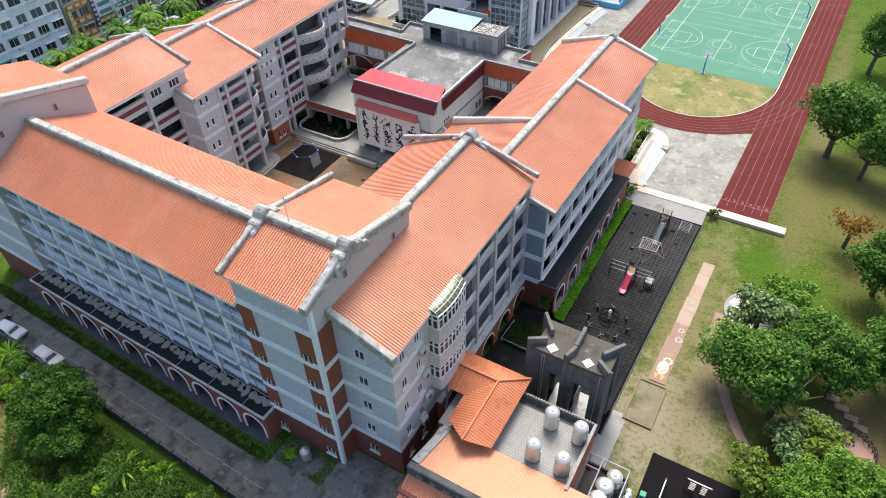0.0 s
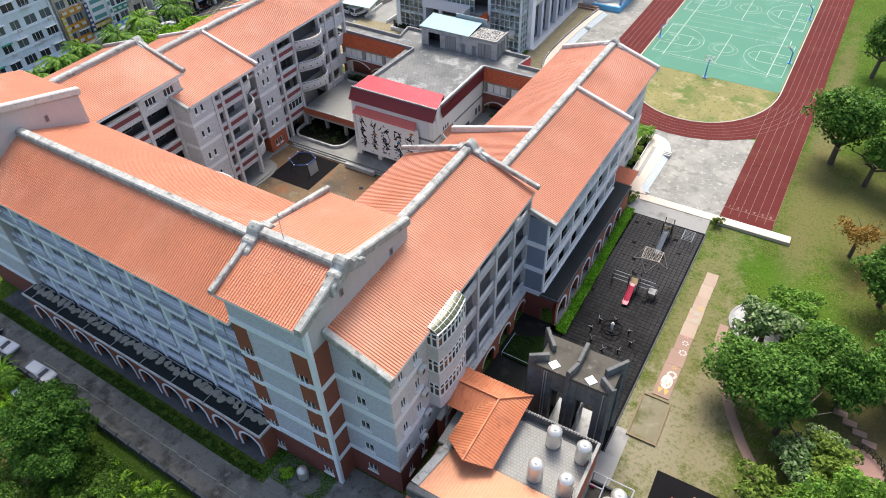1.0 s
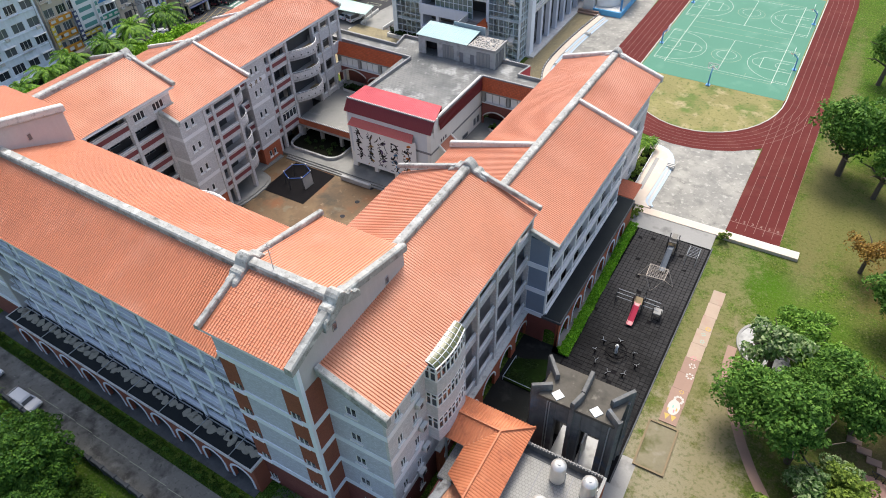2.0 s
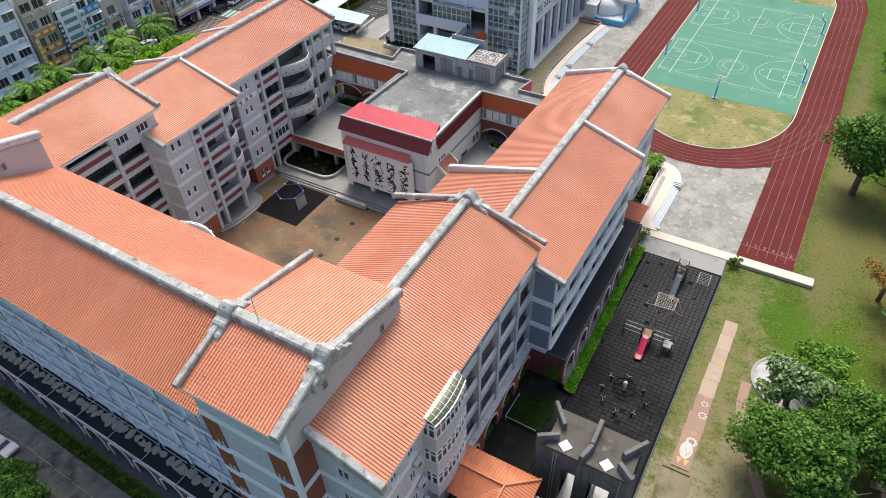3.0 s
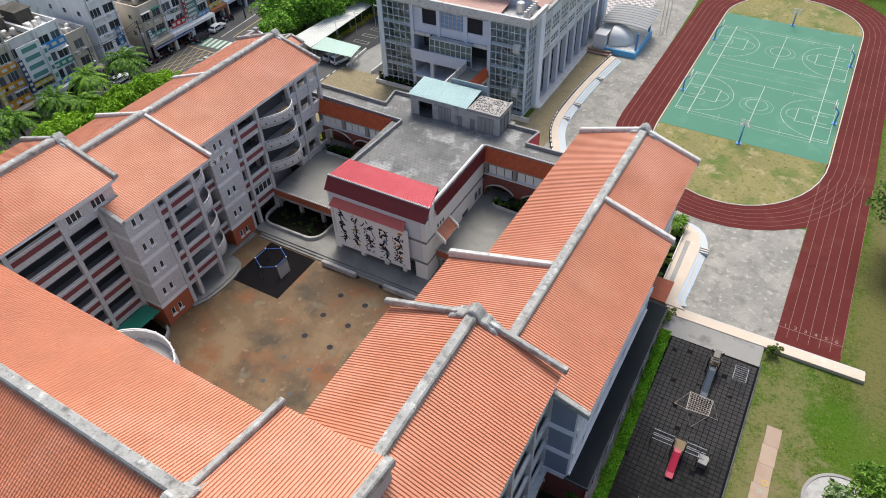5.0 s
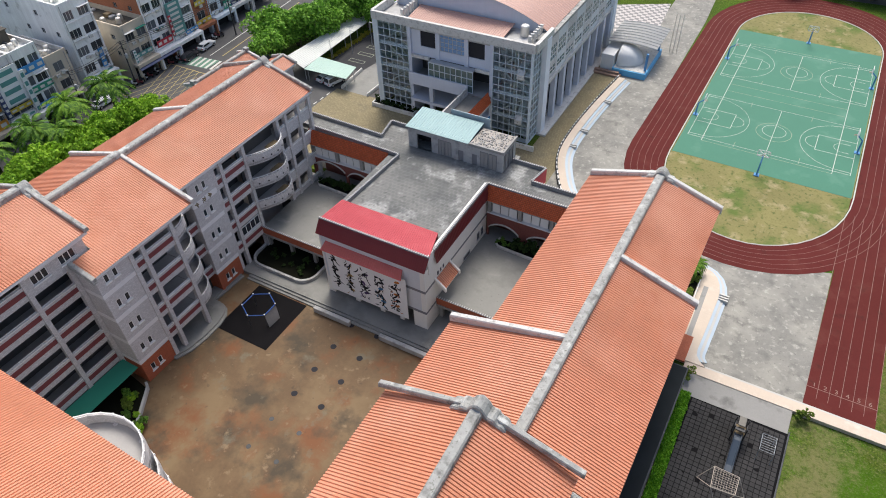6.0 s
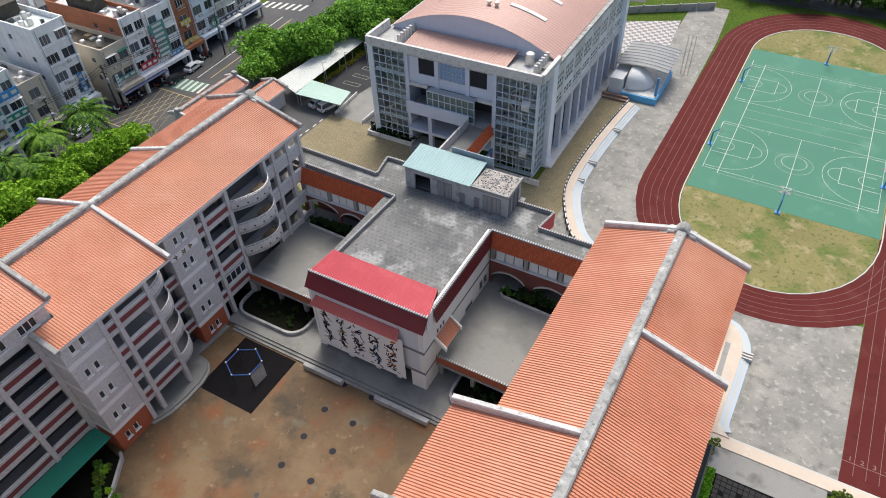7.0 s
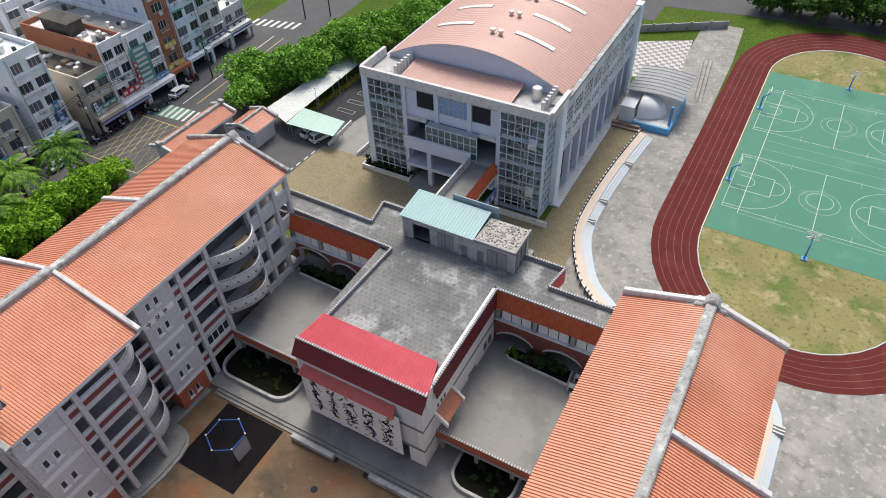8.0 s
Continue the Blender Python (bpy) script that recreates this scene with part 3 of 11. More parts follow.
def roof_gable(parent, axis, start, end, left, ridge, right, zl, zr, zright, ridge_mat=COPING, ends=(), ridge_w=0.95, ridge_h=0.55, slab=0.28, flare=0.3, reach=0.25):
    """A pitched roof along axis 'x' or 'y' from start to end, with eaves at left and right and a ridge between, across it.
    ends: rows (position, first side, last side) of verge copings, sides among 'l' and 'r'."""
    def P(along, across, z):
        return (along, across, z) if axis == "x" else (across, along, z)
    lo, hi = min(start, end), max(start, end)
    for side, zz in ((left, zl), (right, zright)):
        tile_slope("tiled_slope", P(lo, side, zz), Vector(P(hi, side, zz)) - Vector(P(lo, side, zz)),
                   Vector(P(lo, ridge, zr)) - Vector(P(lo, side, zz)), parent, TILE)
        bm = bmesh.new()
        d = Vector((0, 0, -0.04))
        slab_between(bm, *[Vector(v) + d for v in (P(lo, side, zz), P(hi, side, zz), P(hi, ridge, zr), P(lo, ridge, zr))], slab)
        bmesh.ops.recalc_face_normals(bm, faces=bm.faces)
        part("roof_deck", bm, BAND_GREY, parent)
    bm = bmesh.new()
    coping_run(bm, P(lo, ridge, zr), P(hi, ridge, zr), ridge_w, ridge_h)
    part("ridge", bm, ridge_mat, parent, "weathered grey concrete ridge cap")
    for pos, sides, mtl in ends:
        for s in sides:
            side, zz = (left, zl) if s == "l" else (right, zright)
            a, b = Vector(P(pos, ridge, zr)), Vector(P(pos, side, zz))
            out = (b - a).normalized() * reach
            bm = bmesh.new()
            coping_run(bm, a, b + out + Vector((0, 0, flare)), 0.5, 0.36, 0.12)
            part("verge", bm, mtl, parent)


def ridge_knob(parent, x, y, z, axis, fall=0.36):
    """The rolled swallow-tail crest that ends a ridge: a round hump over two stepped curls that die into the verges."""
    half = [(0.0, 1.02), (0.28, 0.98), (0.52, 0.84), (0.70, 0.62), (0.80, 0.46), (1.0, 0.46), (1.22, 0.56), (1.42, 0.50), (1.56, 0.30), (1.72, 0.24), (1.95, 0.30), (2.15, 0.22), (2.3, 0.02)]
    top = [(-o, h) for o, h in half[:0:-1]] + half
    rows = []
    bm = bmesh.new()
    for along, inset in ((-0.62, 0.12), (-0.5, 0.0), (0.5, 0.0), (0.62, 0.12)):
        ring = []
        for o, h in top + [(2.3, -0.6), (0.0, -0.6), (-2.3, -0.6)]:
            o2, zz = o * (1 - inset * 0.12), z - fall * abs(o) + h - (inset if h > -0.5 else 0)
            ring.append(bm.verts.new((x + along, y + o2, zz) if axis == "x" else (x + o2, y + along, zz)))
        rows.append(ring)
    n = len(rows[0])
    for a, b in zip(rows, rows[1:]):
        for i in range(n):
            k = (i + 1) % n
            bm.faces.new((a[i], a[k], b[k], b[i]))
    bm.faces.new(rows[0])
    bm.faces.new(rows[-1][::-1])
    bmesh.ops.recalc_face_normals(bm, faces=bm.faces)
    part("ridge_knob", bm, COPING, parent, "rolled grey concrete roof crest")


# ---- the school wings ----
STOREY = 3.84


def open_bays(parent, F, cols, floors, top, wall, panel=None, depth=2.4, col=0.5, base=None, beam=0.75, rail_h=1.0, windows=True, ground_open=True, stops=()):
    """Storeys of an open corridor: columns, floor slabs, parapets with a rail, beams, and the class-room wall behind."""
    u0, u1 = cols[0], cols[-1]
    base = floors[0] if base is None else base
    for u in cols:
        part("column", cubes((u - col / 2, u + col / 2, -0.16, 0.5, base, top)), wall, parent, m=F)
    for k, z in enumerate(floors):
        nxt = floors[k + 1] if k + 1 < len(floors) else top
        part("floor_slab", cubes((u0, u1, 0.12, depth, z - 0.22, z)), SLAB, parent, m=F)
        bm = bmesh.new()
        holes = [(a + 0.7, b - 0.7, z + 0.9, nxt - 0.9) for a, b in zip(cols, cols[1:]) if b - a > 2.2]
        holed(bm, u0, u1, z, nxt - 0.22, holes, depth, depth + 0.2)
        # dark colour stands for shade deep in the corridor
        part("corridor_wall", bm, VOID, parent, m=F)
        for h in holes:
            if windows:
                window(parent, F, (h[0] + h[1]) / 2, depth + 0.1, h[2], h[1] - h[0], h[3] - h[2], 3, 1, 0.07, PANE, FRAME_GREY)
        for a, b in zip(cols, cols[1:]):
            a, b = a + col / 2, b - col / 2
            if b - a < 0.3:
                continue
            part("beam", cubes((a, b, 0.03, 0.3, nxt - beam, nxt - 0.23 if k + 1 < len(floors) else nxt)), wall, parent, m=F)
            if k == 0 and ground_open:
                continue
            part("parapet", cubes((a, b, 0.02, 0.2, z - 0.26, z + rail_h)), wall, parent, m=F)
            if panel:
                part("panel", cubes((a + 0.04, b - 0.04, -0.02, 0.015, z + 0.02, z + 0.66)), panel, parent, m=F)
            bm = cubes((a, b, -0.04, 0.24, z + rail_h + 0.02, z + rail_h + 0.13))
            for i in range(int((b - a) / 0.55)):
                x = a + 0.3 + 0.55 * i
                cube(bm, x, x + 0.07, 0.06, 0.13, z + rail_h + 0.13, z + rail_h + 0.26)
            cube(bm, a, b, 0.05, 0.14, z + rail_h + 0.26, z + rail_h + 0.31)
            part("railing", bm, RAIL, parent, m=F)


def panel_block(parent, F, u0, u1, base, top, floors, wins, wall, brick, band, side=2.5, win=(0.62, 1.15), sill_z=1.15):
    """A solid stair tower that stands proud: small paired windows, pale bands at the floors, brick at its foot."""
    holes = [(u - win[0] / 2, u + win[0] / 2, z + sill_z, z + sill_z + win[1]) for z in floors for u in wins]
    foot = floors[1] - 0.55
    bm = bmesh.new()
    holed(bm, u0, u1, foot, top, holes, 0.0, 0.3)
    part("wall", bm, wall, parent, m=F)
    bm = bmesh.new()
    holed(bm, u0, u1, base, foot, holes, -0.03, 0.3)
    part("brick_base", bm, brick, parent, m=F)
    for u, s in ((u0, 1), (u1, -1)):
        part("side_wall", cubes((min(u, u + 0.25 * s), max(u, u + 0.25 * s), 0.3, side, foot, top)), wall, parent, m=F)
        part("side_base", cubes((min(u - 0.02 * s, u + 0.25 * s), max(u - 0.02 * s, u + 0.25 * s), 0.3, side, base, foot)), brick, parent, m=F)
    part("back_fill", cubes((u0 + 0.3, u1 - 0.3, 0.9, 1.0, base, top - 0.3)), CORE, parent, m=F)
    for z in floors[1:]:
        part("band", cubes((u0 - 0.035, u1 + 0.035, -0.045, side * 0.96, z - 0.45, z + 0.12)), band, parent, m=F)
    for z in floors:
        for u in wins:
            window(parent, F, u, 0.08, z + sill_z, win[0], win[1], 2 if win[0] > 0.9 else 1, 1, 0.09, PANE, FRAME_WHITE, sill=True)


def curved_balcony(parent, path, floors, wall, inner=1.6, holes=False, rail=True):
    """A balcony whose solid parapet follows a level path, on each of the floors."""
    n = len(path)
    for z in floors:
        bm = bmesh.new()
        loft(bm, [(x, y, z) for x, y in path], [(0.0, -0.45), (0.0, 1.05), (-0.16, 1.05), (-0.16, -0.45)])
        bmesh.ops.recalc_face_normals(bm, faces=bm.faces)
        ob = part("balcony_parapet", bm, wall, parent)
        bm = bmesh.new()
        prism(bm, path, z - 0.3, z - 0.05)
        bmesh.ops.recalc_face_normals(bm, faces=bm.faces)
        part("balcony_floor", bm, SLAB, parent)
        if rail:
            bm = bmesh.new()
            loft(bm, [(x, y, z) for x, y in path], [(-0.03, 1.22), (-0.03, 1.29), (-0.13, 1.29), (-0.13, 1.22)])
            for i in range(0, n - 1):
                tube(bm, (*path[i], z + 1.03), (*path[i], z + 1.24), 0.05, seg=6)
            bmesh.ops.recalc_face_normals(bm, faces=bm.faces)
            part("railing", bm, RAIL, parent)
        if holes:
            for i in range(1, n - 1, 2):
                x, y = path[i]
                d = Vector((path[i + 1][0] - path[i - 1][0], path[i + 1][1] - path[i - 1][1], 0)).normalized()
                o = Vector((d.y, -d.x, 0)) * 0.03
                bm = bmesh.new()
                c = Vector((x, y, z + 0.25)) + o * 0.4
                tube(bm, c - o, c + o, 0.12, seg=10)
                part("drain_hole", bm, CORE, parent)


def gable_fill(bm, axis, pos, thick, left, ridge, right, zl, zr, zright, base):
    """The wall under a roof's end, in the plane pos."""
    pts = [(left, base), (right, base), (right, zright), (ridge, zr), (left, zl)]
    a, b = [], []
    for s, ring in ((pos, a), (pos + thick, b)):
        for c, z in pts:
            ring.append(bm.verts.new((s, c, z) if axis == "x" else (c, s, z)))
    bm.faces.new(a)
    bm.faces.new(b[::-1])
    for i in range(5):
        j = (i + 1) % 5
        bm.faces.new((a[i], b[i], b[j], a[j]))
    bmesh.ops.recalc_face_normals(bm, faces=bm.faces)


FL_S = [0.6 + 3.8 * k for k in range(5)]          # floors of the south and east wings
FL_W = [-2.8 + STOREY * k for k in range(5)]      # floors of the west wing, down at the yard

# -- south wing --
south = thing("classroom_wing", "long grey classroom wing with an orange tiled roof", "school building", "school wings")
S_X0, S_X1, S_Y = -80.8, -41.6, 27.0
roof_gable(south, "x", -81.0, -42.0, 26.0, 33.0, 41.5, 19.55, 23.3, 20.0)
part("body", cubes((S_X0, S_X1, 29.0, 41.0, -2.8, 19.4)), WALL_PLASTER, south)
FS = facade(0, S_Y, "S")
bay = (S_X1 - S_X0) / 10
for i in range(11):
    part("column", cubes((S_X0 + i * bay - 0.22, S_X0 + i * bay + 0.22, -0.35, 0.5, 0.0, 19.6)), BAND, south, m=FS)
for k, z in enumerate(FL_S):
    nxt = z + 3.8
    for i in range(10):
        a, b = S_X0 + i * bay + 0.22, S_X0 + (i + 1) * bay - 0.22
        bm = bmesh.new()
        holed(bm, a, b, z - 0.6, min(nxt - 0.6, 19.4), [(a + 0.15, b - 0.15, z + 0.95, z + 2.75)], 0.0, 0.25)
        part("wall_panel", bm, WALL_BLUE, south, m=FS)
        window(south, FS, (a + b) / 2, 0.12, z + 0.95, b - a - 0.3, 1.8, 4, 2, 0.07, PANE_GREY, FRAME_GREY)
        if k:
            part("ledge", cubes((a, b, -0.62, 0.0, z - 0.42, z - 0.02)), BAND, south, m=FS)
            part("sill_ledge", cubes((a, b, -0.3, 0.0, z + 0.72, z + 0.9)), BAND, south, m=FS)
            bm = bmesh.new()
            for q in range(3):
                cube(bm, a, b, -0.58, -0.54, z + 0.1 + 0.2 * q, z + 0.15 + 0.2 * q)
            part("guard_rail", bm, FRAME_GREY, south, m=FS)
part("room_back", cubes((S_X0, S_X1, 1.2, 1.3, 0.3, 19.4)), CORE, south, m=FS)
bow_path = [(-61.5 + 5.2 * math.cos(radians(a)), 39.2 + 5.2 * math.sin(radians(a))) for a in range(0, 181, 12)]
curved_balcony(south, bow_path, FL_S[1:], WALL_GREY)
for a in bow_path[3:13:3]:
    part("column", tubes(((a[0], a[1] - 0.3, -2.8), (a[0], a[1] - 0.3, FL_S[4]), 0.22, 0.22)), WALL_GREY, south)
SOUTH_TURN = turned(-43.0, 33.0, -1.5)
south.matrix_world = SOUTH_TURN

# arcade along the foot of the south wing
arcade_s = thing("arcade", "brick arcade with pale arches and a black flat roof", "arcade", "arcades")
FA = facade(0, 24.5, "S")
AX0, AX1 = -81.0, -41.0
arches = [(AX0 + 2.2 + 3.95 * i, 1.35, 1.55) for i in range(10)]
bm = bmesh.new()
arch_wall(bm, AX0, AX1, -0.1, 4.2, arches, 0.0, 0.4)
part("arched_wall", bm, BRICK, arcade_s, m=FA)
for c, w, s in arches:
    bm = bmesh.new()
    for i in range(10):
        a, b = math.pi * i / 10, math.pi * (i + 1) / 10
        v = [bm.verts.new((c + r * math.cos(t), y, s + r * math.sin(t))) for y in (-0.06, 0.04) for r, t in ((w, a), (w + 0.28, a), (w + 0.28, b), (w, b))]
        for f in ((3, 2, 1, 0), (4, 5, 6, 7), (1, 2, 6, 5), (3, 0, 4, 7)):
            bm.faces.new([v[q] for q in f])
    for e in (-w - 0.28, w):
        cube(bm, c + e, c + e + 0.28, -0.06, 0.04, -0.1, s)
    bmesh.ops.recalc_face_normals(bm, faces=bm.faces)
    part("arch_trim", bm, BAND, arcade_s, m=FA)
part("roof_slab", cubes((AX0, AX1, -0.25, 2.3, 4.2, 4.5)), COPING_WHITE, arcade_s, m=FA)
part("roof_felt", cubes((AX0 + 0.2, AX1 - 0.2, -0.08, 2.25, 4.5, 4.56)), BLACK_SHEET, arcade_s, "black bitumen sheet", m=FA)
part("cross_wall", cubes((AX1 - 0.3, AX1, 0.4, 2.3, -0.1, 4.2)), BRICK, arcade_s, m=FA)
for k in range(8):
    u = AX0 + 2.0 + 5.0 * k
    part("roof_pipe", tubes(((u, -0.2, 4.66), (u, 2.28, 4.66), 0.05, 0.05)), FRAME_GREY, arcade_s, m=FA)
    part("down_pipe", tubes(((u, 2.2, 4.6), (u, 2.2, 19.2), 0.06, 0.06)), FRAME_GREY, arcade_s, m=FA)
arcade_s.matrix_world = SOUTH_TURN
SACK = mat("pale_sackcloth", (0.30, 0.285, 0.235), 0.95, 0.2, 1.5, 6, stain=(0.16, 0.15, 0.12), stain_scale=1.5)
rng = random.Random(5)
for i in range(40):
    u = AX0 + 1.0 + i * 0.98 + rng.uniform(-0.15, 0.15)
    bm = bmesh.new()
    for q in range(3):
        x, y = u + rng.uniform(-0.25, 0.25), 1.35 + rng.uniform(-0.3, 0.3)
        rx, ry, n = rng.uniform(0.3, 0.55), rng.uniform(0.3, 0.5), 9
        prism(bm, [(x + rx * rng.uniform(0.8, 1.1) * math.cos(2 * math.pi * j / n), y + ry * rng.uniform(0.8, 1.1) * math.sin(2 * math.pi * j / n)) for j in range(n)], 4.562, 4.6 + 0.03 * q)
    ob = part("roof_sack", bm, SACK)
    ob.matrix_basis = SOUTH_TURN @ FA
    tagged(ob, "flattened pale sack lying on the black arcade roof", "sack", "sacks on the arcade roof")

# -- south-east corner block --
corner = thing("corner_block", "tall grey corner block with brick strips and pale bands", "school building", "school wings")
CX0, CX1, CY0 = -41.7, -32.85, 26.05
roof_gable(corner, "x", -42.2, -33.05, 25.6, 31.7, 41.2, 23.75, 25.95, 23.75, ends=((-42.1, "lr", COPING),), flare=0.35)
ridge_knob(corner, -42.0, 31.7, 26.0, "x")
ridge_knob(corner, -32.95, 31.7, 26.1, "x")
bm = bmesh.new()
gable_fill(bm, "x", CX1 - 0.3, 0.3, CY0, 31.7, 41.0, 23.75, 26.1, 23.65, -0.1)
part("gable_wall", bm, WALL_PLASTER, corner)
bm = bmesh.new()
coping_run(bm, (CX1 - 0.1, 31.7, 26.05), (CX1 - 0.1, 25.45, 23.95), 0.75, 0.5)
part("gable_coping", bm, COPING, corner)
bm = bmesh.new()
coping_run(bm, (CX1 - 0.1, 31.7, 26.05), (CX1 - 0.1, 41.25, 23.75), 0.75, 0.5)
part("gable_coping", bm, COPING, corner)
for y, z in ((30.9, 23.3), (38.2, 21.95)):
    window(corner, facade(CX1, 0, "E"), y, -0.02, z, 0.5, 0.85, 1, 1, 0.05, PANE_GREY, FRAME_GREY)
FC = facade(0, CY0, "S")
wz = [z + 0.15 for z in FL_S]
holes = [(-34.35 - 0.55, -34.35 + 0.55, z, z + 1.15) for z in wz] + [(-40.6 - 0.5, -40.6 + 0.5, z, z + 1.15) for z in wz]
bm = bmesh.new()
holed(bm, CX0, CX1 - 0.3, 4.0, 23.8, holes, 0.0, 0.3)
part("wall", bm, WALL_BLUE, corner, m=FC)
bm = bmesh.new()
holed(bm, CX0, CX1 - 0.3, -0.1, 4.0, holes, -0.03, 0.3)
part("brick_base", bm, BRICK_DARK, corner, m=FC)
part("room_back", cubes((CX0 + 0.3, CX1 - 0.4, 1.1, 1.2, 0.3, 23.4)), CORE, corner, m=FC)
part("body", cubes((CX0, CX1 - 0.32, 33.0, 41.0, -2.8, 23.6)), WALL_PLASTER, corner)
part("west_wall", cubes((CX0, CX0 + 0.3, CY0 + 0.3, 41.0, 0, 23.8)), WALL_BLUE, corner)
for u0, u1 in ((CX0 + 0.02, -40.0), (-35.1, CX1 - 0.34)):
    for k in range(1, 5):
        bm = bmesh.new()
        holed(bm, u0, u1, FL_S[k] + 0.62, 20.5 if k == 4 else FL_S[k] + 3.75, holes, -0.05, 0.0)
        part("brick_strip", bm, BRICK, corner, m=FC)
part("brick_return", cubes((CX1, CX1 + 0.06, CY0 + 0.25, 28.2, -0.1, 20.6)), BRICK, corner)
part("corner_pilaster", cubes((CX1 - 0.36, CX1 + 0.1, CY0 - 0.1, CY0 + 0.26, -0.1, 23.9)), BAND, corner, "pale painted corner strip")
for z in FL_S[1:] + [20.2]:
    for u0, u1 in ((CX0 - 0.02, -41.12), (-40.08, -34.92), (-33.78, CX1 - 0.36)) if z < 18 else ((CX0 - 0.02, CX1 - 0.36),):
        part("band", cubes((u0, u1, -0.09, 0.02, z - 0.05, z + 0.62)), BAND, corner, m=FC)
    if z < 18:
        part("band_return", cubes((CX1, CX1 + 0.1, CY0 + 0.26, 28.16, z - 0.4, z + 0.28)), BAND, corner)
for z in wz:
    for u, w in ((-34.35, 1.1), (-40.6, 1.0)):
        window(corner, FC, u, 0.05, z, w, 1.15, 2, 1, 0.08, PANE, FRAME_WHITE, sill=True)
bm = bmesh.new()
tube(bm, (-39.0, 31.7, 26.3), (-39.0, 31.7, 29.2), 0.035)
tube(bm, (-39.5, 31.7, 28.8), (-38.5, 31.7, 29.0), 0.03)
tube(bm, (-39.3, 31.9, 28.4), (-38.6, 31.5, 28.5), 0.02)
tagged(part("roof_aerial", bm, FRAME_GREY), "thin grey metal aerial on the tiled corner roof", "aerial")

# -- east wing, front part --
east = thing("classroom_wing", "front part of the grey east wing with an orange roof", "school building", "school wings")
EX = -26.9
roof_gable(east, "y", 28.0, 56.4, -43.0, -34.4, -26.45, 18.75, 22.35, 19.1, ends=((56.3, "lr", COPING),), flare=0.9, reach=0.5)
ridge_knob(east, -34.4, 56.3, 22.35, "y")
bm = bmesh.new()
coping_run(bm, (-32.7, 28.0, 21.9), (-26.3, 28.0, 19.15), 0.6, 0.3, 0.6)
part("verge", bm, COPING, east)
F2 = facade(0, 28.2, "S")
swz = [z + 0.85 for z in FL_S]
holes = [(-30.3 - 0.55, -30.3 + 0.55, z, z + 1.2) for z in swz]
bm = bmesh.new()
holed(bm, CX1 + 0.06, EX - 0.3, 4.0, 18.9, holes, 0.0, 0.3)
part("wall", bm, WALL_BLUE, east, m=F2)
bm = bmesh.new()
holed(bm, CX1 + 0.06, EX - 0.3, -0.1, 4.0, holes, -0.03, 0.3)
part("brick_base", bm, BRICK_DARK, east, m=F2)
bm = bmesh.new()
v = [bm.verts.new(p) for p in ((CX1, 28.2, 18.9), (EX - 0.3, 28.2, 18.9), (CX1, 28.2, 21.5), (CX1, 28.5, 18.9), (EX - 0.3, 28.5, 18.9), (CX1, 28.5, 21.5))]
for f in ((0, 1, 2), (5, 4, 3), (1, 4, 5, 2), (0, 2, 5, 3)):
    bm.faces.new([v[i] for i in f])
part("gable_wall", bm, WALL_BLUE, east)
for z in FL_S[1:]:
    part("band", cubes((CX1 + 0.1, EX + 0.04, -0.05, 0.02, z - 0.4, z + 0.28)), BAND, east, m=F2)
for z in swz:
    window(east, F2, -30.3, 0.08, z, 1.1, 1.2, 2, 1, 0.08, PANE, FRAME_WHITE, sill=True)
FE = facade(EX, 0, "E")
ewz = [z + 0.85 for z in FL_S]
ewin = [(29.9, 0.8), (32.3, 0.8)]
holes = [(u - w / 2, u + w / 2, z, z + 1.25) for z in ewz for u, w in ewin]
bm = bmesh.new()
holed(bm, 28.2, 39.4, 4.0, 19.3, holes, 0.0, 0.3)
part("wall", bm, WALL_GREY, east, m=FE)
bm = bmesh.new()
holed(bm, 28.2, 39.4, -0.1, 4.0, holes, -0.03, 0.3)
part("brick_base", bm, BRICK_DARK, east, m=FE)
for z in FL_S[1:]:
    part("band", cubes((28.15, 33.2, -0.05, 0.02, z - 0.4, z + 0.28)), BAND_GREY, east, m=FE)
for z in ewz:
    for u, w in ewin:
        window(east, FE, u, 0.08, z, w, 1.25, 2, 1, 0.08, PANE, FRAME_WHITE, sill=True)
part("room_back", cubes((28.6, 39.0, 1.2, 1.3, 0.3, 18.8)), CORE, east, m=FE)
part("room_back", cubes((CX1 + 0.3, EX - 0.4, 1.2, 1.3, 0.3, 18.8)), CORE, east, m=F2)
part("body", cubes((-41.2, -29.8, 41.0, 56.0, -2.8, 18.9)), WALL_PLASTER, east)
part("body", cubes((-33.0, -29.8, 30.0, 41.0, 0, 18.9)), WALL_PLASTER, east)
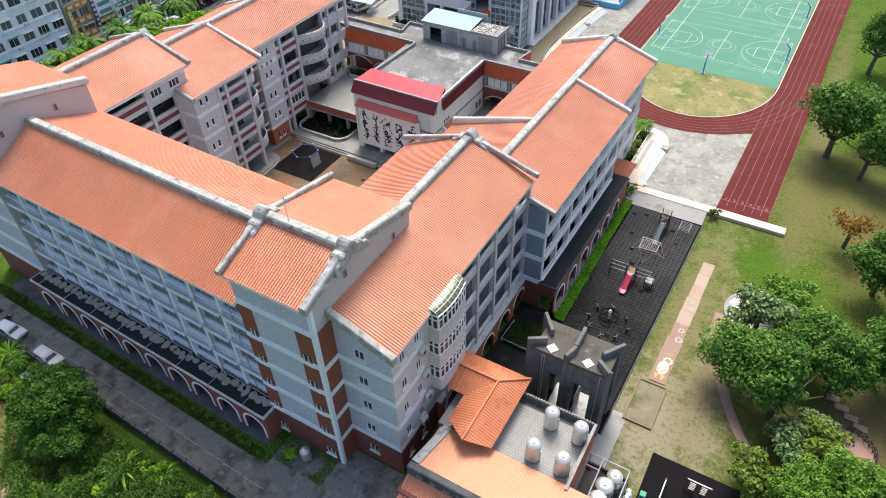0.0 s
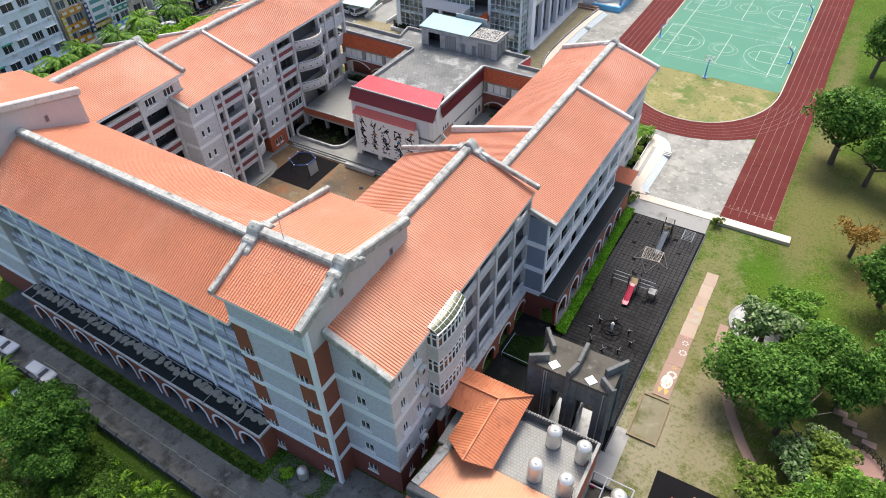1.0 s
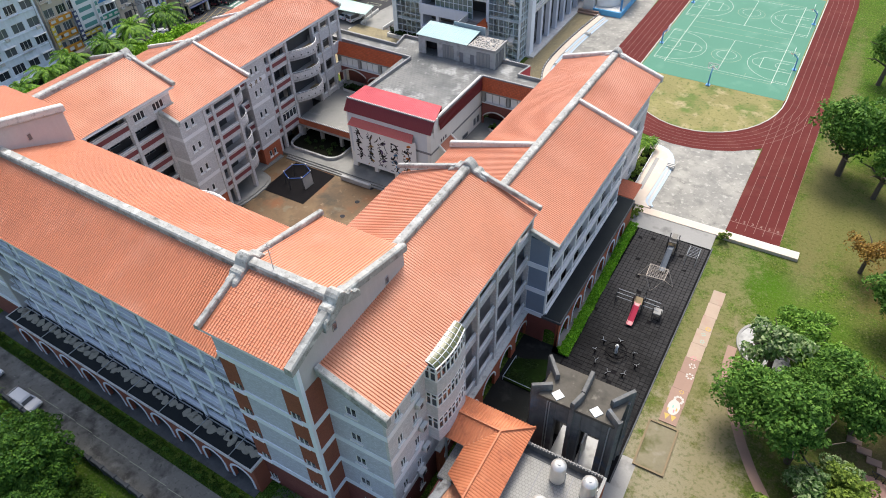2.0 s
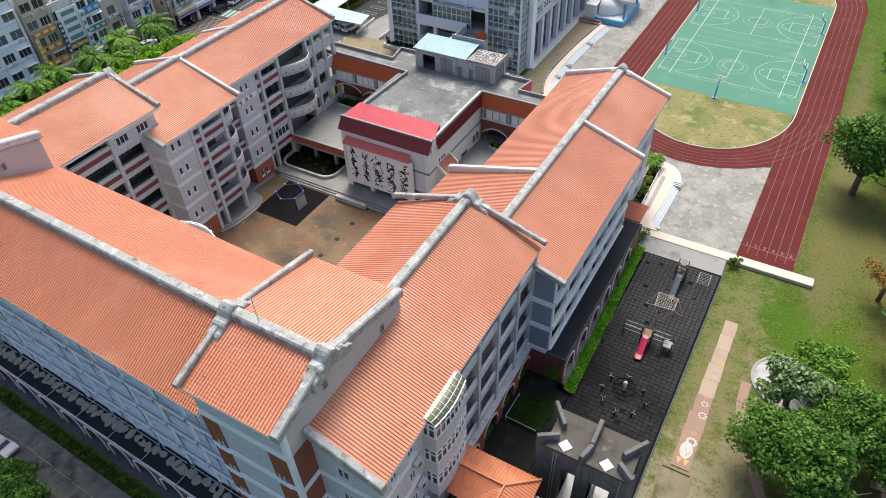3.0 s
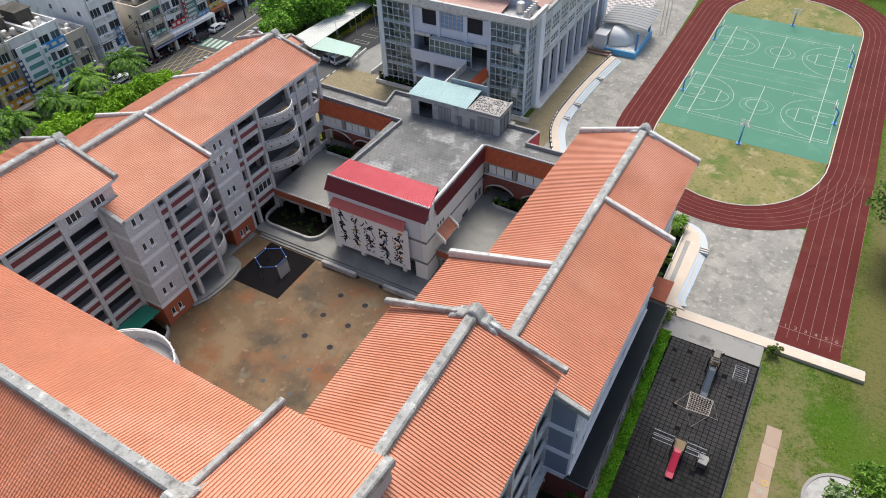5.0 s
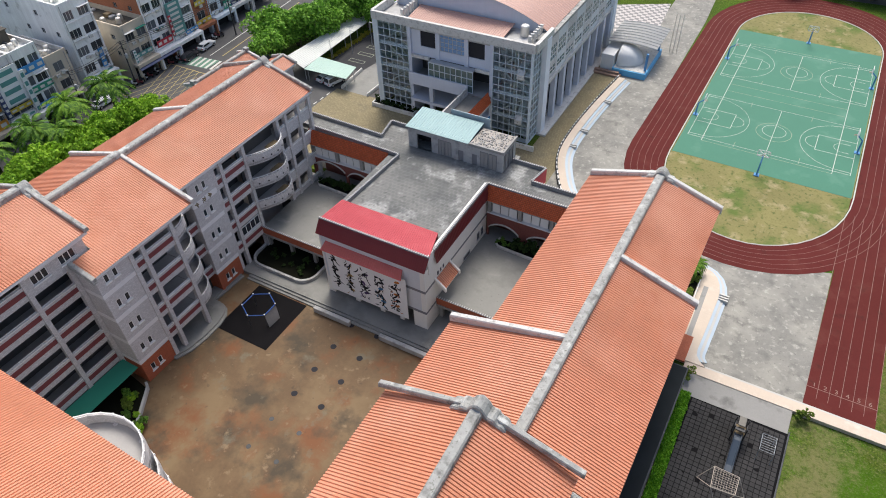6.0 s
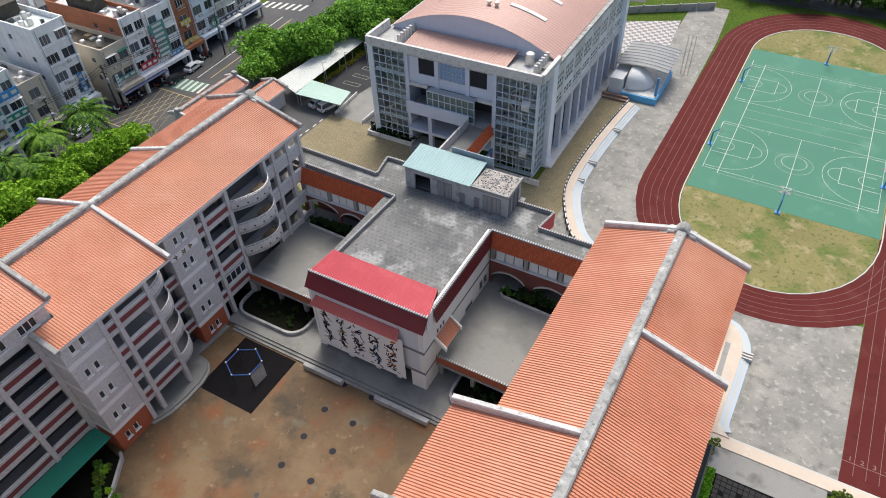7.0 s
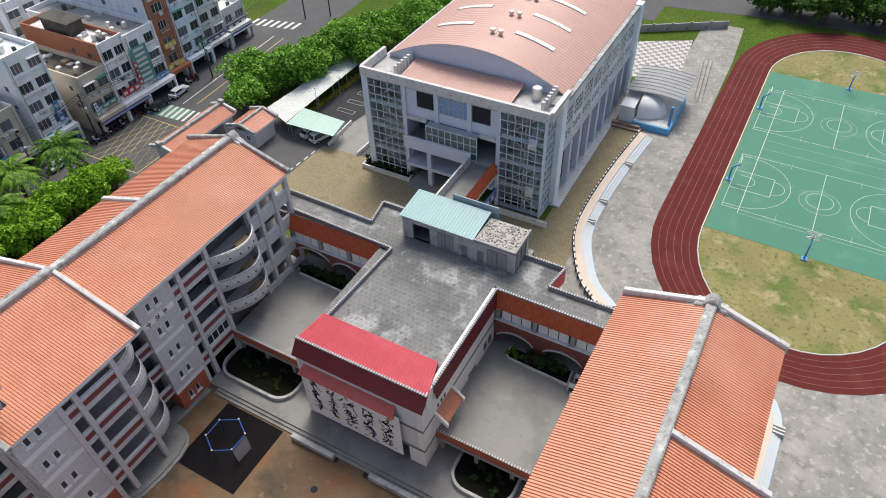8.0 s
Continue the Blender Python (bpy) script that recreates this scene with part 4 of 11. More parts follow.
# glazed stair bay: a flat south cheek and a gently bowed front
BX = -25.75
bay_pts = [(EX, 34.2), (BX - 0.62, 34.2), (BX, 34.2)] + [(BX + 0.3 * math.sin(math.pi * i / 8), 34.2 + 5.0 * i / 8) for i in range(1, 9)]
for z in (17.0, 13.3, 9.7):
    for (a, b) in zip(bay_pts, bay_pts[1:]):
        d = Vector((b[0] - a[0], b[1] - a[1], 0))
        w = d.length
        m = Matrix.Translation(((a[0] + b[0]) / 2, (a[1] + b[1]) / 2, z)) @ Matrix.Rotation(math.atan2(d.y, d.x), 4, "Z")
        key = ("bay", round(w, 2))
        if key not in MESHES:
            MESHES[key] = (mesh_of("window", lattice([-w / 2, -w / 2 + 0.08, w / 2 - 0.08, w / 2], [0, 0.12, 1.15, 1.25, 1.73, 1.85], -0.07, 0.07), FRAME_WHITE),
                           mesh_of("pane", cubes((-w / 2 + 0.04, w / 2 - 0.04, 0.0, 0.02, 0.06, 1.79)), PANE))
        ob = part("window", MESHES[key][0], None, east, m=m)
        part("pane", MESHES[key][1], None, ob)
    bm = bmesh.new()
    loft(bm, [(x, y, z) for x, y in bay_pts[1:]], [(0.05, -1.8), (0.05, 0.0), (-0.2, 0.0), (-0.2, -1.8)])
    bmesh.ops.recalc_face_normals(bm, faces=bm.faces)
    part("bay_parapet", bm, WALL_GREY, east)
    part("cheek", cubes((EX, BX - 0.55, 34.15, 34.4, z - 1.8, z)), WALL_GREY, east)
barrel = [(math.sin(math.pi / 2 * i / 6), math.cos(math.pi / 2 * i / 6)) for i in range(7)]
rim = [(BX - 0.05, 34.2)] + bay_pts[3:]


def on_barrel(p, q):
    return Vector((EX + 0.15 + (p[0] - EX - 0.15) * q[0], p[1], 18.75 + 0.62 * q[1]))


for p in rim:
    part("glass_roof_rib", tubes(*[(on_barrel(p, q), on_barrel(p, r), 0.045, 0.045) for q, r in zip(barrel, barrel[1:])], seg=5), FRAME_GREY, east)
part("glass_roof_bar", tubes(*[(on_barrel(a, barrel[3]), on_barrel(b, barrel[3]), 0.04, 0.04) for a, b in zip(rim, rim[1:])], seg=5), RAIL, east, kind="stuff")
bm = bmesh.new()
for a, b in zip(rim, rim[1:]):
    for q, r in zip(barrel, barrel[1:]):
        bm.faces.new([bm.verts.new(v) for v in (on_barrel(a, q), on_barrel(a, r), on_barrel(b, r), on_barrel(b, q))])
bm.faces.new([bm.verts.new(on_barrel(rim[0], q)) for q in barrel] + [bm.verts.new((EX + 0.15, 34.2, 18.75))])
bmesh.ops.remove_doubles(bm, verts=bm.verts, dist=0.001)
for y, z in ((32.75, 14.8), (33.0, 11.0), (33.2, 7.4), (32.2, 4.3)):
    unit = thing("cooling_unit", "pale grey cooling unit on a wall bracket", "air conditioner", "cooling units", at=(EX + 0.12, y, z))
    part("case", cubes((0.0, 0.42, -0.45, 0.45, 0.0, 0.7), bevel=0.03), COPING_WHITE, unit)
    part("grille", cubes((0.42, 0.44, -0.32, 0.12, 0.12, 0.58)), DARK_METAL, unit)
    part("bracket", cubes((-0.13, 0.4, -0.4, -0.34, -0.08, 0.0), (-0.13, 0.4, 0.34, 0.4, -0.08, 0.0)), FRAME_GREY, unit)
part("glass_roof", bm, mat("yellowed_roof_glass", (0.10, 0.108, 0.05), 0.2, 0.25, 0.8, 4), east, "yellowed barrel glass roof over the bay")
open_bays(east, FE, [39.5, 43.9, 47.95, 52.3, 56.25], FL_S[1:], 18.75, WALL_GREY, None, 2.6, col=0.42, ground_open=False, base=4.0, beam=0.3, rail_h=0.72)
eb = [(37.6 + 4.25 * i, 1.45, 1.7) for i in range(5)]
bm = bmesh.new()
arch_wall(bm, 35.0, 56.25, -0.1, 4.05, eb, -0.45, -0.1)
part("arched_wall", bm, BRICK_BRIGHT, east, m=FE)
part("arcade_roof", cubes((35.0, 56.25, -0.6, 0.2, 4.05, 4.25)), COPING_WHITE, east, m=FE)
for c, w, s in eb:
    bm = bmesh.new()
    for i in range(10):
        a, b = math.pi * i / 10, math.pi * (i + 1) / 10
        v = [bm.verts.new((c + r * math.cos(t), y, s + r * math.sin(t))) for y in (-0.52, -0.44) for r, t in ((w, a), (w + 0.2, a), (w + 0.2, b), (w, b))]
        for f in ((3, 2, 1, 0), (4, 5, 6, 7), (1, 2, 6, 5), (3, 0, 4, 7)):
            bm.faces.new([v[q] for q in f])
    bmesh.ops.recalc_face_normals(bm, faces=bm.faces)
    part("arch_trim", bm, RAIL, east, m=FE)
part("ground_wall", cubes((39.5, 56.0, 2.2, 2.4, -0.1, 4.0)), VOID, east, m=FE)

# -- east wing, middle and rear parts --
mid = thing("classroom_wing", "rear part of the grey east wing with a long tiled roof", "school building", "school wings")
tile_slope("tiled_slope", (-43.5, 56.3, 14.7), (0, 12.0, 0), (11.9, 0, 3.95), mid, TILE)
tile_slope("tiled_slope", (-39.6, 68.3, 16.0), (0, 26.9, 0), (8.0, 0, 2.65), mid, TILE)
tile_slope("tiled_slope", (-23.3, 56.3, 15.9), (0, 24.0, 0), (-8.3, 0, 2.75), mid, TILE)
tile_slope("tiled_slope", (-24.6, 80.3, 16.33), (0, 14.9, 0), (-7.0, 0, 2.32), mid, TILE)
for q in (((-43.5, 56.3, 14.65), (-31.6, 56.3, 18.6), (-31.6, 68.3, 18.6), (-43.5, 68.3, 14.65)),
          ((-39.6, 68.3, 15.95), (-31.6, 68.3, 18.6), (-31.6, 95.2, 18.6), (-39.6, 95.2, 15.95)),
          ((-23.3, 56.3, 15.85), (-23.3, 80.3, 15.85), (-31.6, 80.3, 18.6), (-31.6, 56.3, 18.6)),
          ((-24.6, 80.3, 16.28), (-24.6, 95.2, 16.28), (-31.6, 95.2, 18.6), (-31.6, 80.3, 18.6))):
    bm = bmesh.new()
    slab_between(bm, *q, 0.28)
    bmesh.ops.recalc_face_normals(bm, faces=bm.faces)
    part("roof_deck", bm, BAND_GREY, mid)
bm = bmesh.new()
coping_run(bm, (-31.6, 56.4, 18.65), (-31.6, 95.2, 18.65), 0.95, 0.5)
part("ridge", bm, COPING, mid, "weathered grey concrete ridge cap")
for a, b in (((-31.6, 95.2, 18.65), (-39.6, 95.2, 16.25)), ((-31.6, 95.2, 18.65), (-24.4, 95.2, 16.3)),
             ((-31.9, 68.3, 18.6), (-43.6, 68.3, 15.2)), ((-31.3, 80.3, 18.6), (-23.1, 80.3, 15.9))):
    bm = bmesh.new()
    coping_run(bm, a, b, 0.6, 0.48, 0.35)
    part("verge", bm, COPING_WHITE, mid)
bm = bmesh.new()
coping_run(bm, (-26.6, 56.1, 16.9), (-23.2, 56.1, 15.85), 0.5, 0.2, 0.4)
part("verge", bm, COPING, mid)
ridge_knob(mid, -31.6, 95.2, 18.55, "y")
part("body", cubes((-38.2, -26.6, 56.5, 94.9, -2.8, 16.2)), WALL_PLASTER, mid)
# the notch's shade is in this wall's colour
part("south_wall", cubes((EX - 0.4, -24.3, 56.2, 56.5, 4.0, 15.8)), WALL_SHADED, mid)
part("south_base", cubes((EX - 0.4, -24.3, 56.17, 56.5, -0.1, 4.0)), BRICK_DARK, mid)
for z in FL_S[1:4]:
    part("band", cubes((EX - 0.3, -24.26, 56.13, 56.2, z - 0.4, z + 0.3)), BAND, mid)
FM = facade(-24.3, 0, "E")
mb = [56.5 + 24.0 / 6 * i for i in range(7)]
for u in mb:
    part("column", cubes((u - 0.2, u + 0.2, -0.16, 0.5, 0.0, 16.0)), BAND_GREY, mid, m=FM)
for k, z in enumerate(FL_S[1:4]):
    for a, b in zip(mb, mb[1:]):
        a, b = a + 0.2, b - 0.2
        bm = bmesh.new()
        cube(bm, a, b, 0.0, 0.25, z - 0.3, z + 0.32)
        part("wall_panel", bm, WALL_GREY, mid, m=FM)
        part("beam", cubes((a, b, 0.0, 0.25, min(z + 3.2, 15.5), min(z + 3.5, 15.9))), WALL_GREY, mid, m=FM)
        window(mid, FM, (a + b) / 2, 1.0, z + 0.9, b - a - 0.2, 2.0, 4, 1, 0.07, PANE, FRAME_GREY)
        part("ledge", cubes((a - 0.2, b + 0.2, -0.34, 0.0, z - 0.3, z + 0.3)), BAND_GREY, mid, m=FM)
        bm = bmesh.new()
        for q in range(8):
            cube(bm, a + 0.2 + q * 0.43, a + 0.3 + q * 0.43, -0.1, -0.04, z + 0.3, z + 0.85)
        cube(bm, a, b, -0.13, -0.01, z + 0.85, z + 0.92)
        part("railing", bm, RAIL, mid, m=FM)
part("room_back", cubes((56.6, 80.4, 1.1, 1.2, 0.0, 15.6)), CORE, mid, m=FM)
FN = facade(-25.6, 0, "E")
holes = [(u - 0.9, u + 0.9, z + 1.0, z + 2.6) for z in FL_S[:4] for u in (83.5, 87.5, 91.5)]
bm = bmesh.new()
holed(bm, 80.4, 95.0, 0.0, 16.0, holes, 0.0, 0.3)
part("wall", bm, WALL_GREY, mid, m=FN)
for h in holes:
    window(mid, FN, (h[0] + h[1]) / 2, 0.12, h[2], 1.8, 1.6, 3, 1, 0.07, PANE, FRAME_WHITE)
for z in FL_S[1:4]:
    part("band", cubes((80.4, 95.0, -0.06, 0.0, z - 0.3, z + 0.3)), BAND_GREY, mid, m=FN)
part("north_wall", cubes((-38.2, -25.6, 94.7, 95.0, 0, 16.0)), WALL_GREY, mid)
bm = bmesh.new()
gable_fill(bm, "y", 94.7, 0.3, -38.2, -31.6, -25.6, 15.99, 18.2, 16.2, 15.99)
bmesh.ops.recalc_face_normals(bm, faces=bm.faces)
part("gable", bm, WALL_GREY, mid)
part("canopy", cubes((-25.6, -22.6, 84.0, 88.0, 3.0, 3.2)), BRICK_BRIGHT, mid)
mid.matrix_world = turned(-31.6, 68.0, -1.1)

# flat-roofed arcade along the rear part
arcade_e = thing("arcade", "brick arcade with pale arches and a flat black roof", "arcade", "arcades")
FB = facade(-22.1, 0, "E")
ar = [(57.9 + 3.95 * i, 1.3, 1.7) for i in range(6)]
bm = bmesh.new()
arch_wall(bm, 55.9, 82.0, -0.1, 4.1, ar, 0.0, 0.35)
part("arched_wall", bm, BRICK_BRIGHT, arcade_e, m=FB)
for c, w, s in ar:
    bm = bmesh.new()
    for i in range(10):
        a, b = math.pi * i / 10, math.pi * (i + 1) / 10
        v = [bm.verts.new((c + r * math.cos(t), y, s + r * math.sin(t))) for y in (-0.07, 0.03) for r, t in ((w, a), (w + 0.25, a), (w + 0.25, b), (w, b))]
        for f in ((3, 2, 1, 0), (4, 5, 6, 7), (1, 2, 6, 5), (3, 0, 4, 7)):
            bm.faces.new([v[q] for q in f])
    for e in (-w - 0.25, w):
        cube(bm, c + e, c + e + 0.25, -0.07, 0.03, -0.1, s)
    bmesh.ops.recalc_face_normals(bm, faces=bm.faces)
    part("arch_trim", bm, BAND, arcade_e, m=FB)
part("roof_slab", cubes((55.85, 82.05, -0.2, 2.25, 4.1, 4.45)), CONC_DARK, arcade_e, m=FB)
part("roof_felt", cubes((56.0, 81.9, -0.05, 2.2, 4.45, 4.5)), BLACK_SHEET, arcade_e, "black bitumen sheet", m=FB)
FB2 = facade(0, 55.9, "S")
bm = bmesh.new()
arch_wall(bm, -24.3, -22.1, -0.1, 4.1, [(-23.2, 0.75, 1.9)], 0.0, 0.3)
part("end_wall", bm, BRICK_DARK, arcade_e, m=FB2, kind="stuff")
arcade_e.matrix_world = turned(-22.1, 68.0, -1.1)

# -- west wing --
west = thing("classroom_wing", "grey five-storey classroom wing with red panels and tiled roof", "school building", "school wings")
WX = -82.4
roof_gable(west, "y", 41.0, 58.0, -97.4, -89.2, -81.0, 19.4, 22.2, 19.4, ends=((58.0, "lr", COPING),))
ridge_knob(west, -89.2, 58.0, 21.95, "y")
roof_gable(west, "y", 58.0, 69.7, -100.2, -89.7, -79.0, 15.5, 18.95, 15.5, ends=((69.7, "lr", COPING_WHITE),))
tile_slope("tiled_slope", (-79.0, 55.4, 15.5), (0, 2.6, 0), (-3.0, 0, 0.97), west, TILE)
bm = bmesh.new()
coping_run(bm, (-82.2, 55.4, 16.4), (-78.9, 55.4, 15.35), 0.55, 0.25, 0.45)
part("verge", bm, COPING, west)
bm = bmesh.new()
slab_between(bm, (-79.0, 55.4, 15.45), (-79.0, 58.0, 15.45), (-82.0, 58.0, 16.42), (-82.0, 55.4, 16.42), 0.25)
part("roof_deck", bm, BAND_GREY, west)
roof_gable(west, "y", 69.7, 96.2, -97.9, -89.7, -81.5, 16.05, 18.75, 16.05, ends=((96.1, "lr", COPING),))
ridge_knob(west, -89.7, 96.1, 18.55, "y")
bm = bmesh.new()
coping_run(bm, (-90.0, 82.0, 18.6), (-98.0, 82.0, 16.0), 0.6, 0.45)
part("verge", bm, COPING_WHITE, west)
part("body", cubes((-96.5, -85.2, 41.0, 95.8, -2.8, 15.6)), WALL_PLASTER, west)
part("attic", cubes((-96.0, -85.2, 41.0, 57.7, 15.6, 19.2)), WALL_PLASTER, west)
FW = facade(WX, 0, "E")
open_bays(west, FW, [41.3, 44.0, 50.6, 55.2, 57.0], FL_W, FL_W[4] + 3.7, WALL_GREY, MAROON, 2.6)
open_bays(west, FW, [41.3, 44.0, 50.6], [FL_W[4] + 3.7], 19.2, WALL_GREY, MAROON, 2.6, ground_open=False)
tops = [(u - 0.95, u + 0.95, 16.7, 17.9) for u in (52.3, 55.6)]
slits = [(u - 0.7, u + 0.7, 18.3, 18.6) for u in (52.3, 55.6)]
bm = bmesh.new()
holed(bm, 50.85, 57.8, FL_W[4] + 3.7, 19.2, tops + slits, -0.1, 0.2)
part("wall", bm, WALL_GREY, west, m=FW)
part("band", cubes((50.85, 57.85, -0.16, -0.1, 18.0, 18.25)), BAND_GREY, west, m=FW)
for h in tops:
    window(west, FW, (h[0] + h[1]) / 2, 0.0, h[2], 1.9, 1.2, 3, 1, 0.09, PANE, FRAME_WHITE, sill=True)
part("room_back", cubes((50.85, 57.8, 0.8, 0.9, 16.0, 19.2)), CORE, west, m=FW)
part("north_gable", cubes((-96.5, WX, 57.5, 57.8, 15.6, 19.2)), WALL_GREY, west)
FW1 = facade(-79.3, 0, "E")
panel_block(west, FW1, 55.5, 60.0, -2.9, 15.4, FL_W, (56.8, 57.95), WALL_GREY, BRICK_BRIGHT, BAND_GREY, side=3.2)
open_bays(west, FW1, [60.2, 61.8, 66.1], FL_W, 15.4, WALL_GREY, MAROON, 3.0)
quarter = [(-82.6 + 3.3 * math.cos(t), 66.2 + 3.5 * math.sin(t)) for t in (math.pi / 2 * i / 8 for i in range(9))]
curved_balcony(west, quarter[:] + [(-82.6, 66.2)], FL_W[1:], WALL_GREY)
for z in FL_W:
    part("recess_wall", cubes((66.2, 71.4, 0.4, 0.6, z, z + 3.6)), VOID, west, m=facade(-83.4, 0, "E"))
part("recess_beam", cubes((69.7, 71.4, 0.0, 0.3, 12.56 + 2.9, 15.6)), WALL_GREY, west, m=facade(-82.3, 0, "E"))
for z in FL_W[1:]:
    part("parapet", cubes((69.7, 71.4, 0.0, 0.2, z - 0.5, z + 1.0)), WALL_GREY, west, m=facade(-82.3, 0, "E"))
    part("panel", cubes((69.75, 71.35, -0.03, -0.005, z + 0.02, z + 0.66)), MAROON, west, m=facade(-82.3, 0, "E"))
    part("railing", cubes((69.7, 71.4, -0.04, 0.22, z + 1.02, z + 1.14)), RAIL, west, m=facade(-82.3, 0, "E"))
FW3 = facade(-81.8, 0, "E")
panel_block(west, FW3, 71.4, 75.6, -2.9, 15.9, FL_W, (72.9, 74.0), WALL_GREY, BRICK_BRIGHT, BAND_GREY, side=2.2)
rng = random.Random(9)
for i in range(3):
    bm = bmesh.new()
    for q in range(5):
        a = rng.uniform(0, 3.1)
        c = Vector((-81.72, 72.2 + i * 1.15 + rng.uniform(-0.2, 0.2), 12.35 + rng.uniform(-0.2, 0.3)))
        d = Vector((0, math.cos(a), math.sin(a))) * 0.28
        tube(bm, c - d, c + d, 0.06, seg=5)
    part("wall_emblem", bm, WOOD, west, "dark relief ornament on a pale band")
part("emblem_band", cubes((71.5, 75.5, -0.08, 0.0, 12.0, 12.75)), BAND_GREY, west, m=FW3)
FW4 = facade(-82.0, 0, "E")
open_bays(west, FW4, [75.85, 77.3, 81.5], FL_W, 15.7, WALL_GREY, MAROON, 2.6)
open_bays(west, FW4, [88.6, 90.4, 93.2, 95.7], FL_W, 15.7, WALL_GREY, None, 2.6)
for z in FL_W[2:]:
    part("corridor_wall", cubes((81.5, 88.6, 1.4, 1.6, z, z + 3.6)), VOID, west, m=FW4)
    part("floor_slab", cubes((81.5, 88.6, 0.0, 1.4, z - 0.22, z)), SLAB, west, m=FW4)
part("window_strip_wall", cubes((77.6, 81.2, 0.22, 0.34, FL_W[2] + 0.2, FL_W[2] + 1.0)), MAROON, west, m=FW4)
window(west, FW4, 79.4, 0.1, FL_W[1] + 1.35, 3.6, 1.5, 4, 1, 0.09, PANE, FRAME_WHITE)
wave = [(-82.0 + 0.35 + 2.3 * math.sin(math.pi * min(1.0, i / 12 * 1.0)) ** 0.8 * (0.55 + 0.45 * i / 12), 81.6 + 7.0 * i / 12) for i in range(13)]
curved_balcony(west, wave, FL_W[2:], WALL_GREY, holes=True)
for z in FL_W[2:]:
    bm = cubes((-81.6, -80.6, 85.0, 87.0, z + 0.55, z + 0.62))
    for x in (-81.5, -80.75):
        for y in (85.1, 86.85):
            cube(bm, x, x + 0.06, y, y + 0.06, z, z + 0.55)
    ob = part("balcony_table", bm, WOOD)
    tagged(ob, "small wooden table standing on the curved balcony", "table", "balcony tables")

# -- south-west block behind the south wing --
swb = thing("corner_block", "plastered stair block with a tiled roof", "school building", "school wings")
roof_gable(swb, "x", -92.0, -80.3, 25.6, 31.4, 41.2, 24.0, 26.75, 24.3)
bm = bmesh.new()
gable_fill(bm, "x", -80.6, 0.3, 26.2, 31.4, 41.0, 23.9, 26.9, 24.5, -0.1)
part("gable_wall", bm, WALL_PLASTER, swb)
for y in (25.5, 41.3):
    bm = bmesh.new()
    coping_run(bm, (-80.4, 31.4, 26.85), (-80.4, y, 23.95 if y < 30 else 24.5), 0.75, 0.5)
    part("gable_coping", bm, COPING_WHITE, swb)
part("body", cubes((-91.5, -80.7, 26.3, 41.0, -2.8, 23.8)), WALL_BLUE, swb)
for z in FL_S[1:]:
    part("band", cubes((-91.6, -80.6, 26.22, 26.3, z - 0.4, z + 0.28)), BAND, swb)
part("brick_base", cubes((-91.6, -80.55, 26.16, 27.5, -0.1, 4.0)), BRICK_DARK, swb)
for y in (36.4, 29.6):
    window(swb, facade(-80.3, 0, "E"), y, -0.02, 22.9, 0.5, 0.85, 1, 1, 0.05, PANE_GREY, FRAME_GREY)
swb.matrix_world = SOUTH_TURN


# ---- grounds ----
YX0, YX1, YY0, YY1, YZ = -97.0, -36.0, 34.0, 97.5, -2.8


def sheet(name, pts, z, material, label, category="", kind="structure", depth=0.06):
    """A level layer of paving or paint on the ground, a few millimetres or more above what it lies on."""
    ob = part(name, poly(pts, z - depth, z), material)
    return tagged(ob, label, category or name.replace("_", " "), "", kind)


def rect(x0, x1, y0, y1):
    return [(x0, y0), (x1, y0), (x1, y1), (x0, y1)]


bm = bmesh.new()
B = 1500.0
xs, ys = [-B, YX0, YX1, B], [-B, YY0, YY1, B]
gv = {(i, j): bm.verts.new((xs[i], ys[j], 0)) for i in range(4) for j in range(4)}
for i in range(3):
    for j in range(3):
        if (i, j) != (1, 1):
            bm.faces.new((gv[i, j], gv[i + 1, j], gv[i + 1, j + 1], gv[i, j + 1]))
low = {k: bm.verts.new((xs[k[0]], ys[k[1]], YZ - 0.1)) for k in ((1, 1), (2, 1), (2, 2), (1, 2))}
ring = [(1, 1), (2, 1), (2, 2), (1, 2)]
for a, b in zip(ring, ring[1:] + ring[:1]):
    bm.faces.new((gv[b], gv[a], low[a], low[b]))
tagged(part("ground", bm, GRASS), "patchy green and dry grass field", "ground", "", "structure")
tagged(part("courtyard_floor", cubes((YX0 + 0.05, YX1 - 0.05, YY0 + 0.05, YY1 - 0.05, YZ - 0.1, YZ)), BROWN_YARD),
       "ochre brown painted concrete yard with dark stains", "yard", "", "structure")

# lane south of the school
sheet("lane", [(-160, 22.2), (-44, 18.0), (30, 17.6), (30, 22.4), (-44, 22.0), (-160, 25.9)], 0.05, ROAD_GREY, "grey worn concrete lane", "road")
sheet("forecourt", rect(-40.0, -12.0, 18.7, 28.0), 0.045, ROAD_GREY, "grey stained concrete forecourt", "pavement")
sheet("verge_soil", [(-88, 25.0), (-41.5, 23.6), (-41.5, 27.0), (-88, 28.2)], 0.04, CONC_DARK, "narrow dark concrete strip before the arcade", "pavement")
for i in range(12):
    sheet("lane_mark", rect(-74 + 3.0 * i, -71.4 + 3.0 * i, 20.98 - 0.12 * i, 21.04 - 0.12 * i), 0.058, LINE_DIM, "short worn white lane line", "road marking", "stuff", 0.006)
